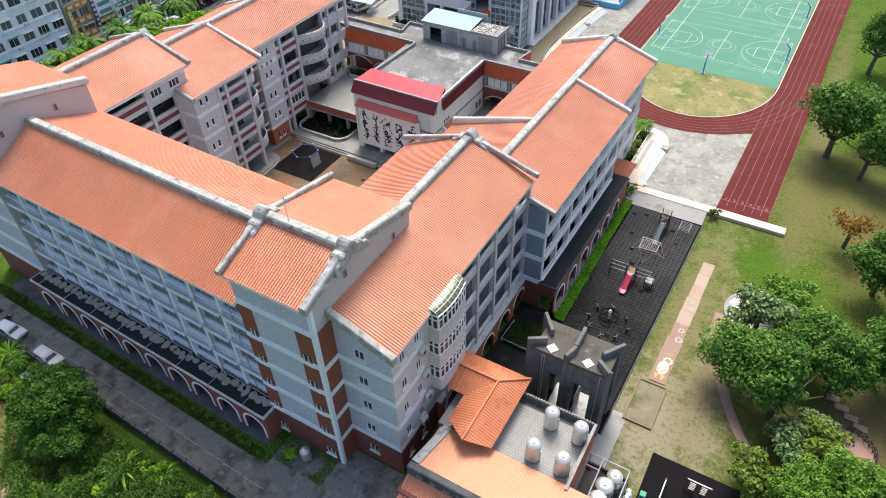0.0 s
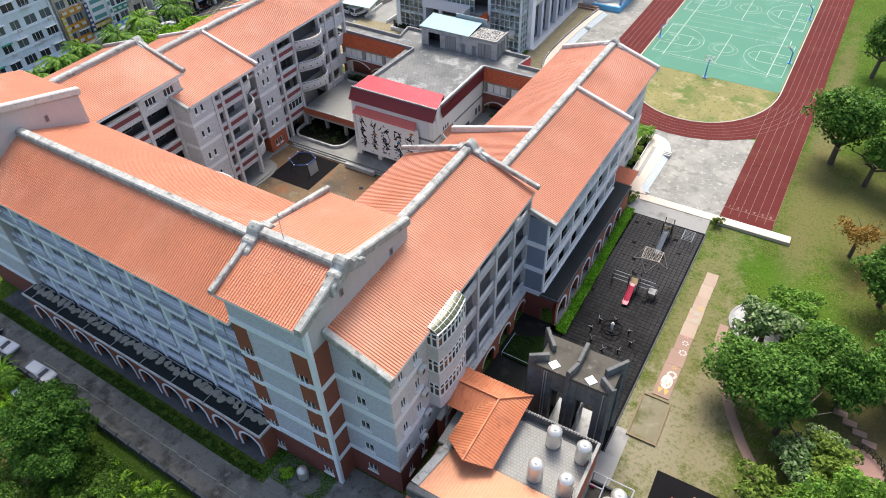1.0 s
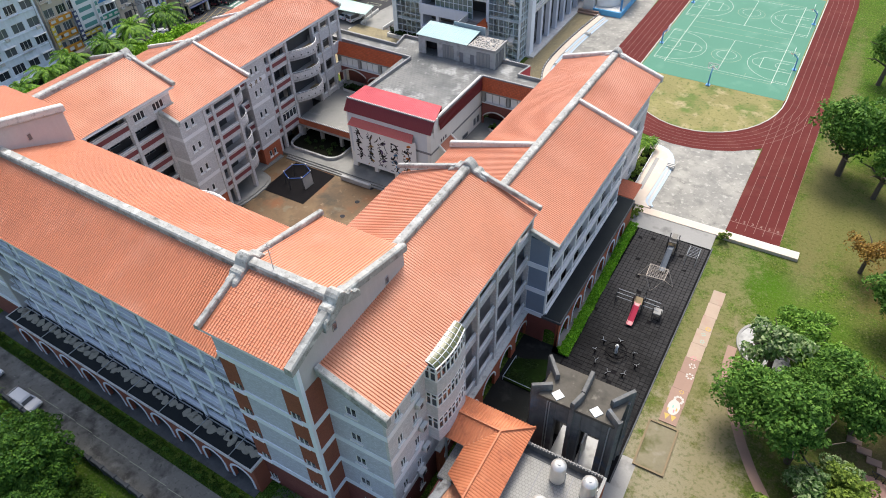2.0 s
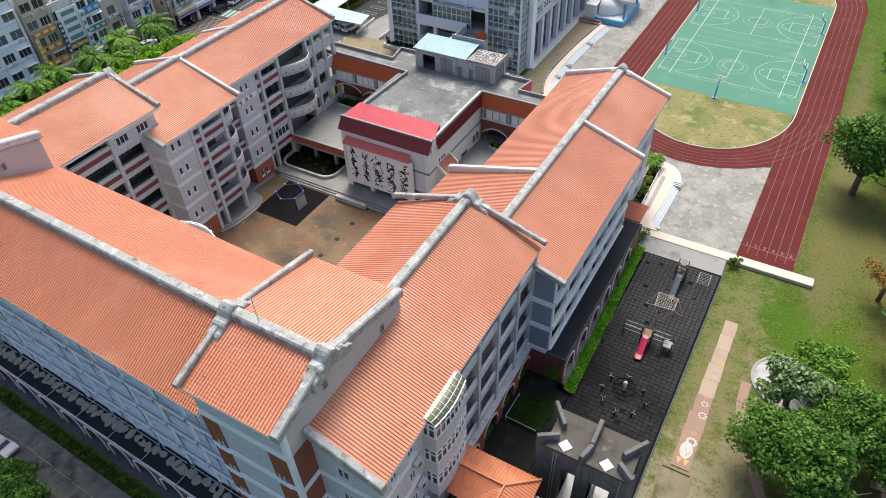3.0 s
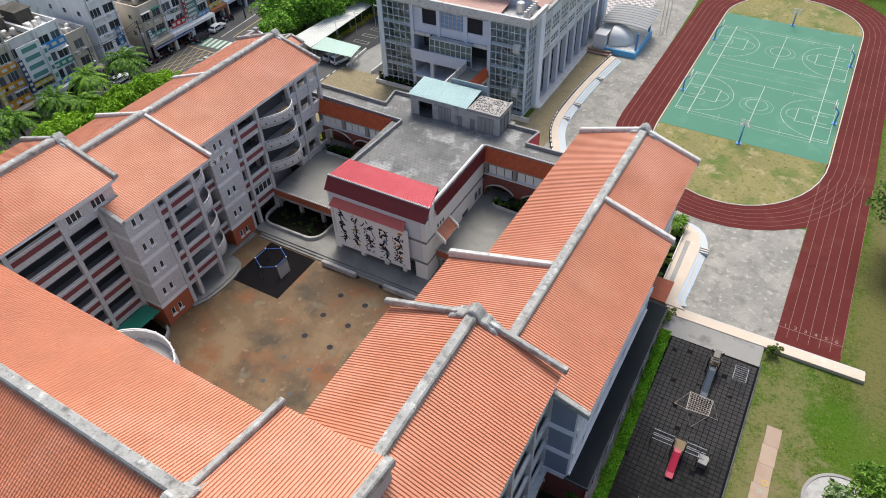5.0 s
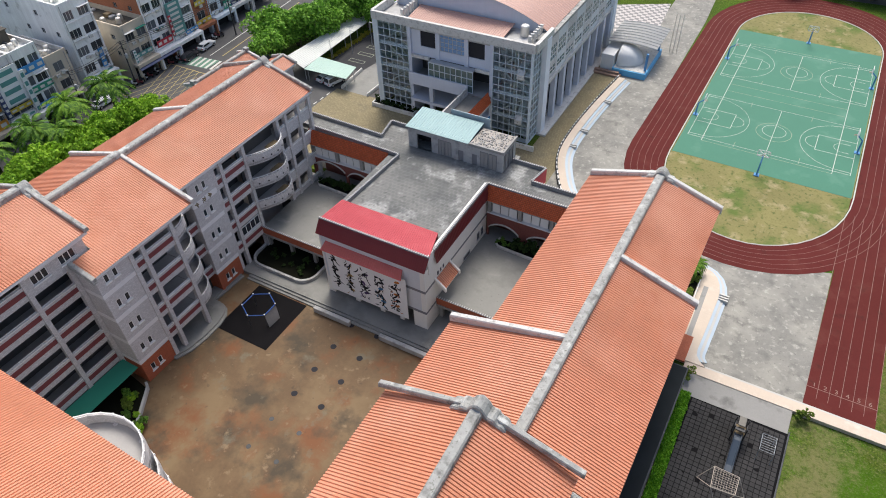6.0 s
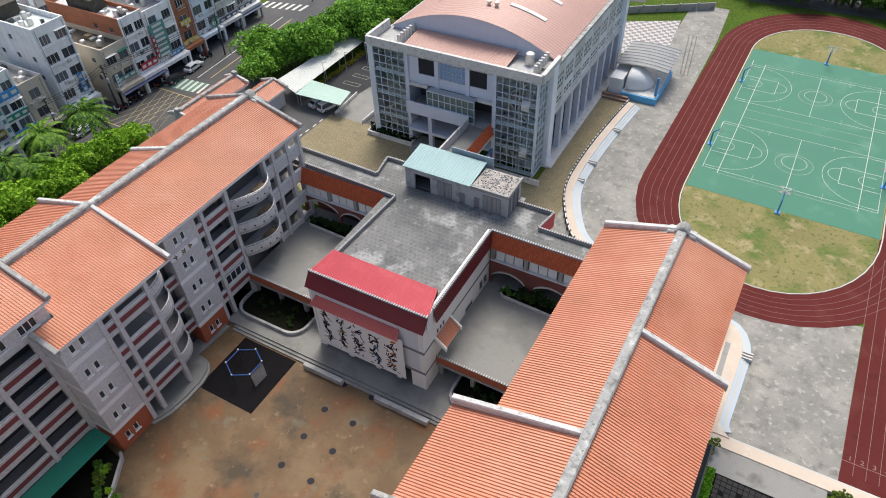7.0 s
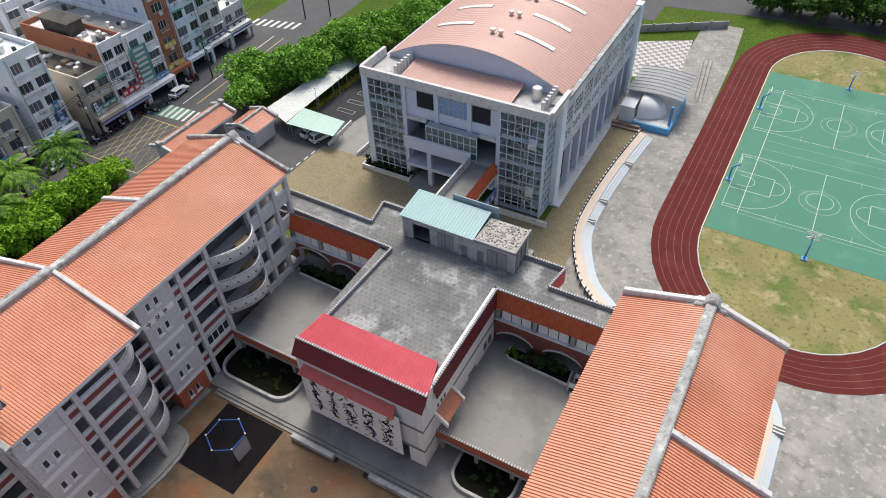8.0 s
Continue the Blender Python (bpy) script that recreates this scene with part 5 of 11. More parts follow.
for i in range(30):
    x0 = -98 + 2.0 * i
    ob = part("lane_wall", cubes((0, 1.97, -0.15, 0.15, -0.2, 1.25), (0.85, 1.12, -0.25, 0.2, -0.2, 1.4)), CONC_DARK, m=pose(x0, 17.85 + 0.036 * (-48.8 - x0), 0, 0, 0, -2.05))
    tagged(ob, "low dark stained concrete boundary wall piece", "wall", "lane wall pieces")

# playground side
sheet("rubber_floor", rect(-20.4, -9.95, 42.3, 82.0), 0.06, RUBBER_PLAIN, "dark base under the rubber playground tiles", "playground floor").matrix_world = turned(-10.0, 82.0, -1.3)
bm = bmesh.new()
prism(bm, [(-21.6, 82.0), (-10.2, 82.0), (-10.2, 84.94), (-21.6, 84.94)], 0.0, 0.06)
for v in bm.verts:
    if v.co.y > 84 and v.co.z > 0.01:
        v.co.z = 0.42
tagged(part("paving_ramp", bm, CONC), "grey concrete paving ramp beside the playground", "pavement", "", "structure")
sheet("paving_edge", rect(-10.12, -9.97, 42.3, 82.3), 0.1, CONC_DARK, "thin concrete playground edging", "kerb").matrix_world = turned(-10.0, 82.0, -1.3)
sheet("drain_strip", rect(-11.5, -9.2, 30, 46), 0.03, CONC, "pale concrete drain strip", "pavement")

# cream wall-walk at the end of the track
sheet("hard_court", [(-24.0, 86.5), (-9.9, 86.6), (-9.1, 104.4), (-8.7, 110.0), (-10.7, 109.4), (-13.8, 108.15), (-16.9, 107.0), (-20.2, 106.6), (-26.0, 107.4), (-26.0, 100.0)], 0.05, HARD, "pale blotched concrete hard standing", "pavement")


def terrace_steps(name, path, label):
    ob = thing(name, label, "steps", "", "structure")
    for i, (o, h, m) in enumerate(((0.0, 0.62, KERB), (1.2, 0.42, BLUE_PALE), (1.6, 0.28, KERB_WHITE), (2.0, 0.14, BLUE_PALE))):
        w = (1.2, 0.4, 0.4, 0.4)[i]
        bm = bmesh.new()
        loft(bm, [(x, y, 0) for x, y in path], [(o, 0.0), (o + w, 0.0), (o + w, h), (o, h)])
        bmesh.ops.recalc_face_normals(bm, faces=bm.faces)
        part("step", bm, m, ob)
    return ob


STEP_TOP = [(-20.0, 86.3), (-20.7, 86.9), (-21.2, 87.6), (-21.35, 88.5), (-21.15, 93.0), (-21.0, 97.5), (-21.05, 99.2), (-21.35, 100.5), (-21.9, 101.7), (-22.7, 102.5), (-23.6, 102.9), (-25.6, 103.1)]
steps = thing("curved_steps", "cream and pale blue concrete viewing steps", "steps", "", "structure")
part("platform", poly([(-25.6, 86.3)] + STEP_TOP, 0, 0.6), KERB, steps)
for o, h, m in ((0.0, 0.46, BLUE_PALE), (0.34, 0.31, KERB_WHITE), (0.68, 0.16, BLUE_PALE)):
    bm = bmesh.new()
    loft(bm, [(x, y, 0) for x, y in STEP_TOP[1:]], [(o, 0.0), (o + 0.34, 0.0), (o + 0.34, h), (o, h)])
    bmesh.ops.recalc_face_normals(bm, faces=bm.faces)
    part("step", bm, m, steps)
for y in (97.9, 98.35, 98.8):
    part("block", cubes((-21.0, -19.8, y, y + 0.2, 0, 0.62)), KERB_WHITE, steps, "white stepped end block")
part("grey_strip", cubes((-23.1, -22.5, 90.2, 99.4, 0.6, 0.612)), CONC, steps)
for i in range(16):
    part("fence_post", tubes(((-23.75, 88.0 + 0.78 * i, 0.6), (-23.75, 88.0 + 0.78 * i, 1.35), 0.06, 0.06)), RAIL, steps)
part("fence_rail", tubes(((-23.75, 88.0, 1.3), (-23.75, 99.7, 1.3), 0.05, 0.05)), RAIL, steps)
part("bed", cubes((-25.5, -23.9, 88.0, 101.5, 0.6, 0.66)), SOIL, steps)
tagged(part("step_edge", cubes((-22.2, 0.5, 84.95, 86.3, 0, 0.5)), KERB), "long low cream concrete step beside the track", "step", "long steps", "structure")
tagged(part("step_edge", cubes((-20.0, 0.5, 86.3, 86.65, 0, 0.35)), KERB_WHITE), "low white concrete step beside the track", "step", "long steps", "structure")

# running track: a ring round the two courts and a straight run-out
LINE_TRACK = mat("worn_track_line", (0.27, 0.17, 0.145), 0.85, 0.3, 0.5, 6)
OX0, OX1, OY0, OY1 = -34.95, -7.7, 128.4, 179.0
FIELD = turned(-21.2, 135.0, -1.15)


def oval(off, n=20):
    cx, r = (OX0 + OX1) / 2, (OX1 - OX0) / 2 + off
    ry = 17.4 + off * 0.85
    ry2 = 14.5 + off * 1.3
    pts = [(cx + r * math.cos(t), OY1 + ry2 * math.sin(t)) for t in (math.pi * i / n for i in range(n + 1))]
    pts += [(cx + r * math.cos(t), OY0 + ry * math.sin(t)) for t in (math.pi + math.pi * i / n for i in range(n + 1))]
    return pts


def ring_bm(inner, outer, z0, z1):
    bm = bmesh.new()
    n = len(inner)
    a = [[bm.verts.new((*p, z)) for p in pts] for pts in (inner, outer) for z in (z0, z1)]
    for i in range(n):
        j = (i + 1) % n
        for p, q in ((1, 3), (3, 2), (2, 0), (0, 1)):
            bm.faces.new((a[p][i], a[p][j], a[q][j], a[q][i]))
    bmesh.ops.recalc_face_normals(bm, faces=bm.faces)
    return bm


tagged(part("running_track", ring_bm(oval(0.3), oval(6.6), 0.0, 0.06), TRACK, m=FIELD), "dark red running track round the courts", "running track", "", "structure")
sheet("track_straight", [(-9.35, 86.66), (-2.1, 86.66), (-1.05, 125), (-0.9, 140), (-8.0, 128)], 0.066, TRACK, "dark red sprint straight", "running track")
tagged(part("track_kerb", ring_bm(oval(0.08), oval(0.24), 0.0, 0.1), KERB_WHITE, m=FIELD), "pale inner kerb of the track", "kerb", "", "structure")
tagged(part("field", poly(oval(0.0), 0.0, 0.03), GRASS_DRY, m=FIELD), "dry yellow-green grass inside the track", "grass", "", "structure")
for k in range(1, 6):
    tagged(part("lane_line", ring_bm(oval(0.3 + 1.05 * k - 0.018), oval(0.3 + 1.05 * k + 0.018), 0.06, 0.069), LINE_TRACK, m=FIELD), "faded lane line on the track", "track line", "lane lines", "stuff")
for k in range(7):
    x = -9.3 + 1.2 * k
    sheet("straight_line", [(x - 0.022, 88.1), (x + 0.022, 88.1), (x + 0.99, 124.0), (x + 0.946, 124.0)], 0.074, LINE_TRACK, "thin pale sprint lane line", "track line", "stuff", 0.007)
sheet("start_line", rect(-9.2, -2.1, 89.55, 89.61), 0.075, LINE_TRACK, "pale start line", "track line", "stuff", 0.006)
for k in range(6):
    cu = bpy.data.curves.new("lane_number", "FONT")
    cu.body, cu.size, cu.extrude, cu.align_x = str(k + 1), 0.8, 0.004, "CENTER"
    cu.materials.append(LINE_TRACK)
    ob = new("lane_number", cu)
    ob.matrix_basis = pose(-8.5 + 1.15 * k, 89.8, 0.075)
    tagged(ob, "pale painted lane number on the red track", "lane number", "lane numbers")
sheet("track_border", [(-9.95, 86.7), (-9.35, 86.7), (-8.75, 108.8), (-9.3, 108.4)], 0.08, HARD, "grey concrete edge beside the sprint straight", "kerb")

# courts
sheet("sports_court", rect(OX0 + 0.15, OX1 - 0.15, OY0, OY1), 0.05, GREEN, "faded green coated basketball court", "court").matrix_world = FIELD


def line_rect(x0, x1, y0, y1, w=0.055, z=0.062, m=LINE):
    bm = cubes((x0, x1, y0, y0 + w, z - 0.01, z), (x0, x1, y1 - w, y1, z - 0.01, z), (x0, x0 + w, y0 + w, y1 - w, z - 0.01, z), (x1 - w, x1, y0 + w, y1 - w, z - 0.01, z))
    return bm


def arc_line(bm, cx, cy, r, a0, a1, w=0.055, z=0.0625, n=28):
    pr = None
    for i in range(n + 1):
        a = radians(a0 + (a1 - a0) * i / n)
        q = [bm.verts.new((cx + s * math.cos(a), cy + s * math.sin(a), z)) for s in (r - w / 2, r + w / 2)]
        if pr:
            bm.faces.new((pr[0], pr[1], q[1], q[0]))
        pr = q


def court_marks(y0, y1):
    x0, x1 = -33.85, -8.6
    cx, cy = (x0 + x1) / 2, (y0 + y1) / 2
    bm = line_rect(x0, x1, y0, y1)
    cube(bm, cx - 0.035, cx + 0.035, y0 + 0.07, y1 - 0.07, 0.052, 0.0605)
    arc_line(bm, cx, cy, 1.9, 0, 360)
    for s, e in ((1, x0), (-1, x1)):
        for v in (cy - 2.4, cy + 2.4):
            cube(bm, min(e, e + s * 5.9), max(e, e + s * 5.9), v - 0.035, v + 0.035, 0.0521, 0.061)
        cube(bm, e + s * 5.9 - 0.035, e + s * 5.9 + 0.035, cy - 2.4, cy + 2.4, 0.0522, 0.0612)
        arc_line(bm, e + s * 5.9, cy, 1.75, -90 if s > 0 else 90, 90 if s > 0 else 270)
        arc_line(bm, e + s * 1.7, cy, 6.75, -90 if s > 0 else 90, 90 if s > 0 else 270, n=40)
        for v in (cy - 6.75, cy + 6.75):
            cube(bm, min(e, e + s * 1.7), max(e, e + s * 1.7), v - 0.035, v + 0.035, 0.0521, 0.0611)
        arc_line(bm, e + s * 2.0, cy, 1.3, -90 if s > 0 else 90, 90 if s > 0 else 270)
        for v in (cy - 1.3, cy + 1.3):
            cube(bm, min(e + s * 0.9, e + s * 2.0), max(e + s * 0.9, e + s * 2.0), v - 0.03, v + 0.03, 0.0521, 0.0611)
    bmesh.ops.recalc_face_normals(bm, faces=bm.faces)
    tagged(part("court_lines", bm, LINE, m=FIELD), "white basketball court lines", "court lines", "court lines", "stuff")
    bm = bmesh.new()
    arc_line(bm, cx, cy - 0.35, 2.85, 0, 360, 0.07, 0.0585)
    for q in (0.3, 0.7):
        x = x0 + (x1 - x0) * q
        cube(bm, x - 0.03, x + 0.03, y0 - 0.5, y0 + 1.2, 0.0522, 0.059)
        cube(bm, x - 0.03, x + 0.03, y1 - 1.2, y1 + 0.5, 0.0522, 0.059)
    tagged(part("court_lines", bm, LINE_DIM, m=FIELD), "faded secondary court lines", "court lines", "court lines", "stuff")


court_marks(134.45, 149.25)
court_marks(157.35, 172.3)
bm = cubes((-31.42, -31.34, 133.6, 173.2, 0.052, 0.0595), (-11.24, -11.16, 133.6, 173.2, 0.052, 0.0595))
tagged(part("court_lines", bm, LINE, m=FIELD), "long white lines across both courts", "court lines", "court lines", "stuff")
bm = cubes(*[(-31.3, -11.3, y, y + 0.06, 0.052, 0.0592) for y in (133.6, 152.1, 154.8, 173.1)])
tagged(part("court_lines", bm, LINE_DIM, m=FIELD), "faded cross lines between the courts", "court lines", "court lines", "stuff")


def hoop(x, y, rz):
    ob = thing("basketball_hoop", "blue basketball post with a white latticed backboard", "basketball hoop", "basketball hoops", at=(x, y, 0.05), rz=rz)
    part("post", tubes(((0, 0, 0), (0, 0, 2.3), 0.14, 0.12), ((0, 0, 2.3), (0.9, 0, 3.1), 0.11, 0.09), seg=8), BLUE, ob)
    part("base_plate", cubes((-0.4, 0.4, -0.4, 0.4, 0, 0.12)), BLUE, ob)
    bm = bmesh.new()
    for z in (2.9, 3.95):
        cube(bm, 0.9, 0.96, -0.9, 0.9, z - 0.05, z + 0.05)
    for y0 in (-0.9, 0.0, 0.9):
        cube(bm, 0.9, 0.96, y0 - 0.05, y0 + 0.05, 2.95, 3.9)
    tube(bm, (0.93, -0.85, 2.95), (0.93, 0.85, 3.9), 0.05, seg=4)
    tube(bm, (0.93, 0.85, 2.95), (0.93, -0.85, 3.9), 0.05, seg=4)
    part("backboard", bm, RAIL, ob, "white metal lattice backboard")
    bm = bmesh.new()
    for i in range(10):
        a, b = 2 * math.pi * i / 10, 2 * math.pi * (i + 1) / 10
        tube(bm, (1.2 + 0.23 * math.cos(a), 0.23 * math.sin(a), 3.05), (1.2 + 0.23 * math.cos(b), 0.23 * math.sin(b), 3.05), 0.02, seg=4)
    part("rim", bm, RED_SHEET, ob)


for x, y, r in ((-34.2, 141.5, 0), (-33.6, 164.9, 0), (-8.3, 141.2, 180), (-7.8, 164.3, 180), (-21.5, 127.9, 90), (-20.3, 178.6, -90)):
    hoop(x, y, r)

# yard: mat, climbing frame, platform and steps
for i in range(4):
    for x in (-62.3, -58.25):
        bm = bmesh.new()
        lathe(bm, [(0.0, 0.012), (0.34, 0.012), (0.4, 0.0), (0.4, -0.02)], 16)
        tagged(part("socket_cover", bm, CORE, m=Matrix.Translation((x, 74.6 - 4.03 * i, YZ + 0.01))), "round dark socket cover in the yard", "cover", "socket covers")
sheet("yard_mat", rect(-78.1, -69.7, 66.0, 74.6), YZ + 0.03, RUBBER_PLAIN, "square black rubber mat in the yard", "mat", "structure", 0.03)
hexframe = thing("jungle_gym", "hexagonal jungle gym with blue top rails", "jungle gym")
hexa = [(-74.0 + 2.2 * math.cos(math.pi / 3 * i + math.pi / 6), 70.4 + 2.2 * math.sin(math.pi / 3 * i + math.pi / 6)) for i in range(6)]
for i in range(6):
    a, b = hexa[i], hexa[(i + 1) % 6]
    bm = bmesh.new()
    tube(bm, (*a, YZ), (*a, YZ + 2.3), 0.06)
    part("post", bm, DARK_METAL, hexframe)
    bm = bmesh.new()
    tube(bm, (*a, YZ + 2.2), (*b, YZ + 2.2), 0.06)
    part("rail", bm, BLUE_DEEP, hexframe, "blue painted rail")
    bm = bmesh.new()
    bmesh.ops.create_uvsphere(bm, u_segments=8, v_segments=6, radius=0.11, matrix=Matrix.Translation((*a, YZ + 2.32)))
    part("post_cap", bm, RAIL, hexframe)
a, b = hexa[5], hexa[0]
bm = bmesh.new()
slab_between(bm, (*a, YZ + 2.0), (*b, YZ + 2.0), (b[0] + 0.5, b[1] - 0.3, YZ + 0.1), (a[0] + 0.4, a[1] - 0.1, YZ + 0.1), 0.08)
part("climbing_panel", bm, CONC, hexframe, "grey dotted climbing panel")
for i in range(10):
    x, y = (-62.45, -58.4)[i % 2], 70.6 - 4.05 * (i // 2)
    bm = bmesh.new()
    tube(bm, (x, y, YZ), (x, y, YZ + 0.012), 0.3, seg=14)
    tagged(part("drain_cover", bm, DARK_METAL), "round dark drain cover in the yard floor", "drain cover", "drain covers")
PL = YZ + 0.5
tagged(part("hall_platform", cubes((-82.0, -40.0, 75.6, 97.0, YZ, PL)), TERRACE), "grey concrete platform before the assembly hall", "platform", "", "structure")
for i, d in enumerate((0.4, 0.8)):
    tagged(part("platform_step", cubes((-80.5, -40.5, 75.6 - d, 75.6 - d + 0.4, YZ, PL - 0.17 * (i + 1))), TERRACE), "low grey concrete step", "step", "platform steps", "structure")
for x0, x1 in ((-68.2, -62.4), (-57.7, -50.4)):
    tagged(part("low_wall", cubes((x0, x1, 74.2, 74.75, YZ, PL + 0.3), bevel=0.05), CONC_PALE), "low pale concrete wall beside the yard steps", "wall", "yard walls", "structure")
plinth = [(-83.4, 59.5), (-79.3, 59.5), (-78.5, 61.5), (-78.2, 64.0), (-78.25, 66.6), (-78.7, 68.2), (-79.5, 69.1), (-80.5, 69.5), (-81.9, 69.5), (-81.6, 75.0), (-83.4, 75.0)]
for z, k in ((0.35, 0.0), (0.18, 0.45)):
    pts = [(x + (k if x > -83 else 0), y) for x, y in plinth]
    tagged(part("plinth_step", poly(pts, YZ, YZ + z), TERRACE), "curved grey concrete plinth at the foot of the wing", "step", "plinth steps", "structure")
trail = thing("dirt_trail", "pale trodden dirt trail through the weeds", "path", "", "structure")
for run in ([(-74.74, 14.66), (-72.15, 14.6), (-62.05, 11.35), (-61.41, 9.0), (-61.28, 7.41), (-61.42, 5.88)], [(-61.46, 7.86), (-58.47, 8.45), (-55.21, 9.1)]):
    for a, b in zip(run, run[1:]):
        bm = bmesh.new()
        coping_run(bm, (*a, 0.0), (*b, 0.0), 0.9, 0.03, 0.02)
        part("stretch", bm, EARTH, trail)


# ---- assembly hall with the red roof, terraces and bridge ----
hall = thing("assembly_hall", "white assembly hall with a red fascia and flat roof", "building")
HX0, HX1, HY0, HY1 = -68.4, -53.1, 78.3, 95.3
DZ = 9.55
part("east_wall", cubes((HX1 - 0.3, HX1 + 0.35, HY0, HY1, YZ, 8.0)), WHITE_WALL, hall)
part("west_wall", cubes((HX0, HX0 + 0.3, HY0, HY1, YZ, 8.0)), WHITE_WALL, hall)
# bluer and darker than east_wall: the front's shade is in its colour
part("front_wall", cubes((HX0 + 0.3, HX1 - 0.3, HY0, HY0 + 0.3, 0.6, 8.4)), WHITE_BLUE, hall)
for x0, x1 in ((HX0, HX0 + 1.0), (-64.0, -63.3), (-60.0, -59.3), (-56.9, -56.3), (HX1 - 1.6, HX1 - 0.3)):
    part("front_pier", cubes((x0 + 0.01, x1, HY0 - 0.02, HY0 + 0.6, YZ, 0.6)), WHITE_WALL, hall)
# near-black sheet gives the shade behind the front piers
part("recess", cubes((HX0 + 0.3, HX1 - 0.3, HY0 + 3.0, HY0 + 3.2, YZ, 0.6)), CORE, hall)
for z in (4.6, 0.8):
    part("trim_band", cubes((HX1 + 0.35, HX1 + 0.4, HY0 - 0.05, HY1 if z > 2 else 81.0, z - 0.14, z + 0.14)), GREY_TRIM, hall)
    part("trim_band", cubes((-57.0, HX1 + 0.4, HY0 - 0.06, HY0, z - 0.18, z + 0.18)), GREY_TRIM, hall)
FH = facade(HX1 + 0.35, 0, "E")
for y in (81.5, 82.2, 82.9):
    window(hall, FH, y, -0.02, 5.1, 0.3, 0.55, 1, 1, 0.05, PANE, GREY_TRIM)
for y in (92.7, 93.9):
    window(hall, FH, y, -0.02, 1.9, 0.7, 1.3, 2, 1, 0.06, PANE, FRAME_GREY)
window(hall, FH, 89.3, -0.02, 1.35, 1.9, 0.75, 1, 1, 0.06, PANE_GREY, FRAME_GREY)
# tiled porch over the side door
tile_slope("porch_roof", (-51.4, 80.9, 3.5), (0, 3.5, 0), (-1.35, 0, 1.2), hall, TILE)
bm = bmesh.new()
slab_between(bm, (-51.4, 80.9, 3.48), (-51.4, 84.4, 3.48), (-52.75, 84.4, 4.68), (-52.75, 80.9, 4.68), 0.12)
part("porch_slab", bm, WHITE_WALL, hall)
for y in (80.8, 84.5):
    bm = bmesh.new()
    coping_run(bm, (-52.75, y, 4.75), (-51.2, y, 3.4), 0.3, 0.35, 0.2)
    part("porch_verge", bm, WHITE_WALL, hall)
part("roof_slab", cubes((HX0, HX1, 82.6, 96.0, 8.8, DZ)), DECK, hall)


def ribbed(parent, name, quad, material, rib=0.33, h=0.05, label=""):
    """Corrugated sheet over the quad (low start, low end, high end, high start) with ribs running up it."""
    a, b, c, d = [Vector(q) for q in quad]
    n = max(2, round((b - a).length / rib))
    nrm = (b - a).cross(d - a).normalized()
    bm = bmesh.new()
    lo, hi = [], []
    for i in range(n):
        for f, k in ((0, 0), (0.55, 0), (0.65, 1), (0.9, 1)):
            t = (i + f) / n
            lo.append(bm.verts.new(a.lerp(b, t) + nrm * h * k))
            hi.append(bm.verts.new(d.lerp(c, t) + nrm * h * k))
    lo.append(bm.verts.new(b))
    hi.append(bm.verts.new(c))
    for i in range(len(lo) - 1):
        bm.faces.new((lo[i], lo[i + 1], hi[i + 1], hi[i]))
    und = -nrm * 0.06
    v = [bm.verts.new(p + und) for p in (a, b, c, d)]
    bm.faces.new(v[::-1])
    return part(name, bm, material, parent, label)


ribbed(hall, "front_roof", ((HX0 - 0.1, 79.3, 9.95), (HX1 + 0.6, 79.3, 9.95), (HX1 - 0.3, 83.1, 10.45), (HX0 + 0.7, 83.1, 10.45)), RED_SHEET, 0.3, 0.04, label="bright red ribbed roof sheet")
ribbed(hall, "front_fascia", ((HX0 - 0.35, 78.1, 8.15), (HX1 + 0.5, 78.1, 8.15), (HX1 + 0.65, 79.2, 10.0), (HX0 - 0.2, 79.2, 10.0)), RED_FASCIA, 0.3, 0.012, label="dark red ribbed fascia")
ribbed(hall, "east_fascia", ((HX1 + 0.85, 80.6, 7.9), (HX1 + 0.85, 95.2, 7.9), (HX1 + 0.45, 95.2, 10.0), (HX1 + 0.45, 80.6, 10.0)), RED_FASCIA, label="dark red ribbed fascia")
part("fascia_return", cubes((HX1 + 0.3, HX1 + 0.45, 79.25, 80.6, 7.0, 10.0)), WHITE_WALL, hall)
part("fascia_back", cubes((HX0 - 0.1, HX1 + 0.3, 79.25, 79.5, 8.0, 9.9)), WHITE_WALL, hall)
part("side_fascia", cubes((HX1, HX1 + 0.42, 80.6, 95.3, 7.6, 9.95)), WHITE_WALL, hall)
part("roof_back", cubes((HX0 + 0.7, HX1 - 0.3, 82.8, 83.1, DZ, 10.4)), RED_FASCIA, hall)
ribbed(hall, "banner_canopy", ((-67.8, 77.35, 6.25), (-55.6, 77.35, 6.25), (-55.8, 78.28, 7.3), (-67.4, 78.28, 7.3)), PINK_SHEET, label="faded red ribbed canopy")
banner = part("banner", cubes((-67.3, -55.2, 77.75, 77.82, -1.0, 6.2)), mat("white_banner_cloth", (0.86, 0.85, 0.83), 0.7, 0.06, 0.5, 4))
tagged(banner, "large white banner with dark painted motifs", "banner")
INK = mat("black_ink", (0.02, 0.02, 0.022), 0.7, 0.1)
INKS = [INK, mat("violet_ink", (0.10, 0.06, 0.16), 0.7, 0.1), mat("orange_ink", (0.50, 0.17, 0.03), 0.7, 0.1), mat("blue_ink", (0.06, 0.22, 0.42), 0.7, 0.1), mat("ochre_ink", (0.40, 0.25, 0.08), 0.7, 0.1)]


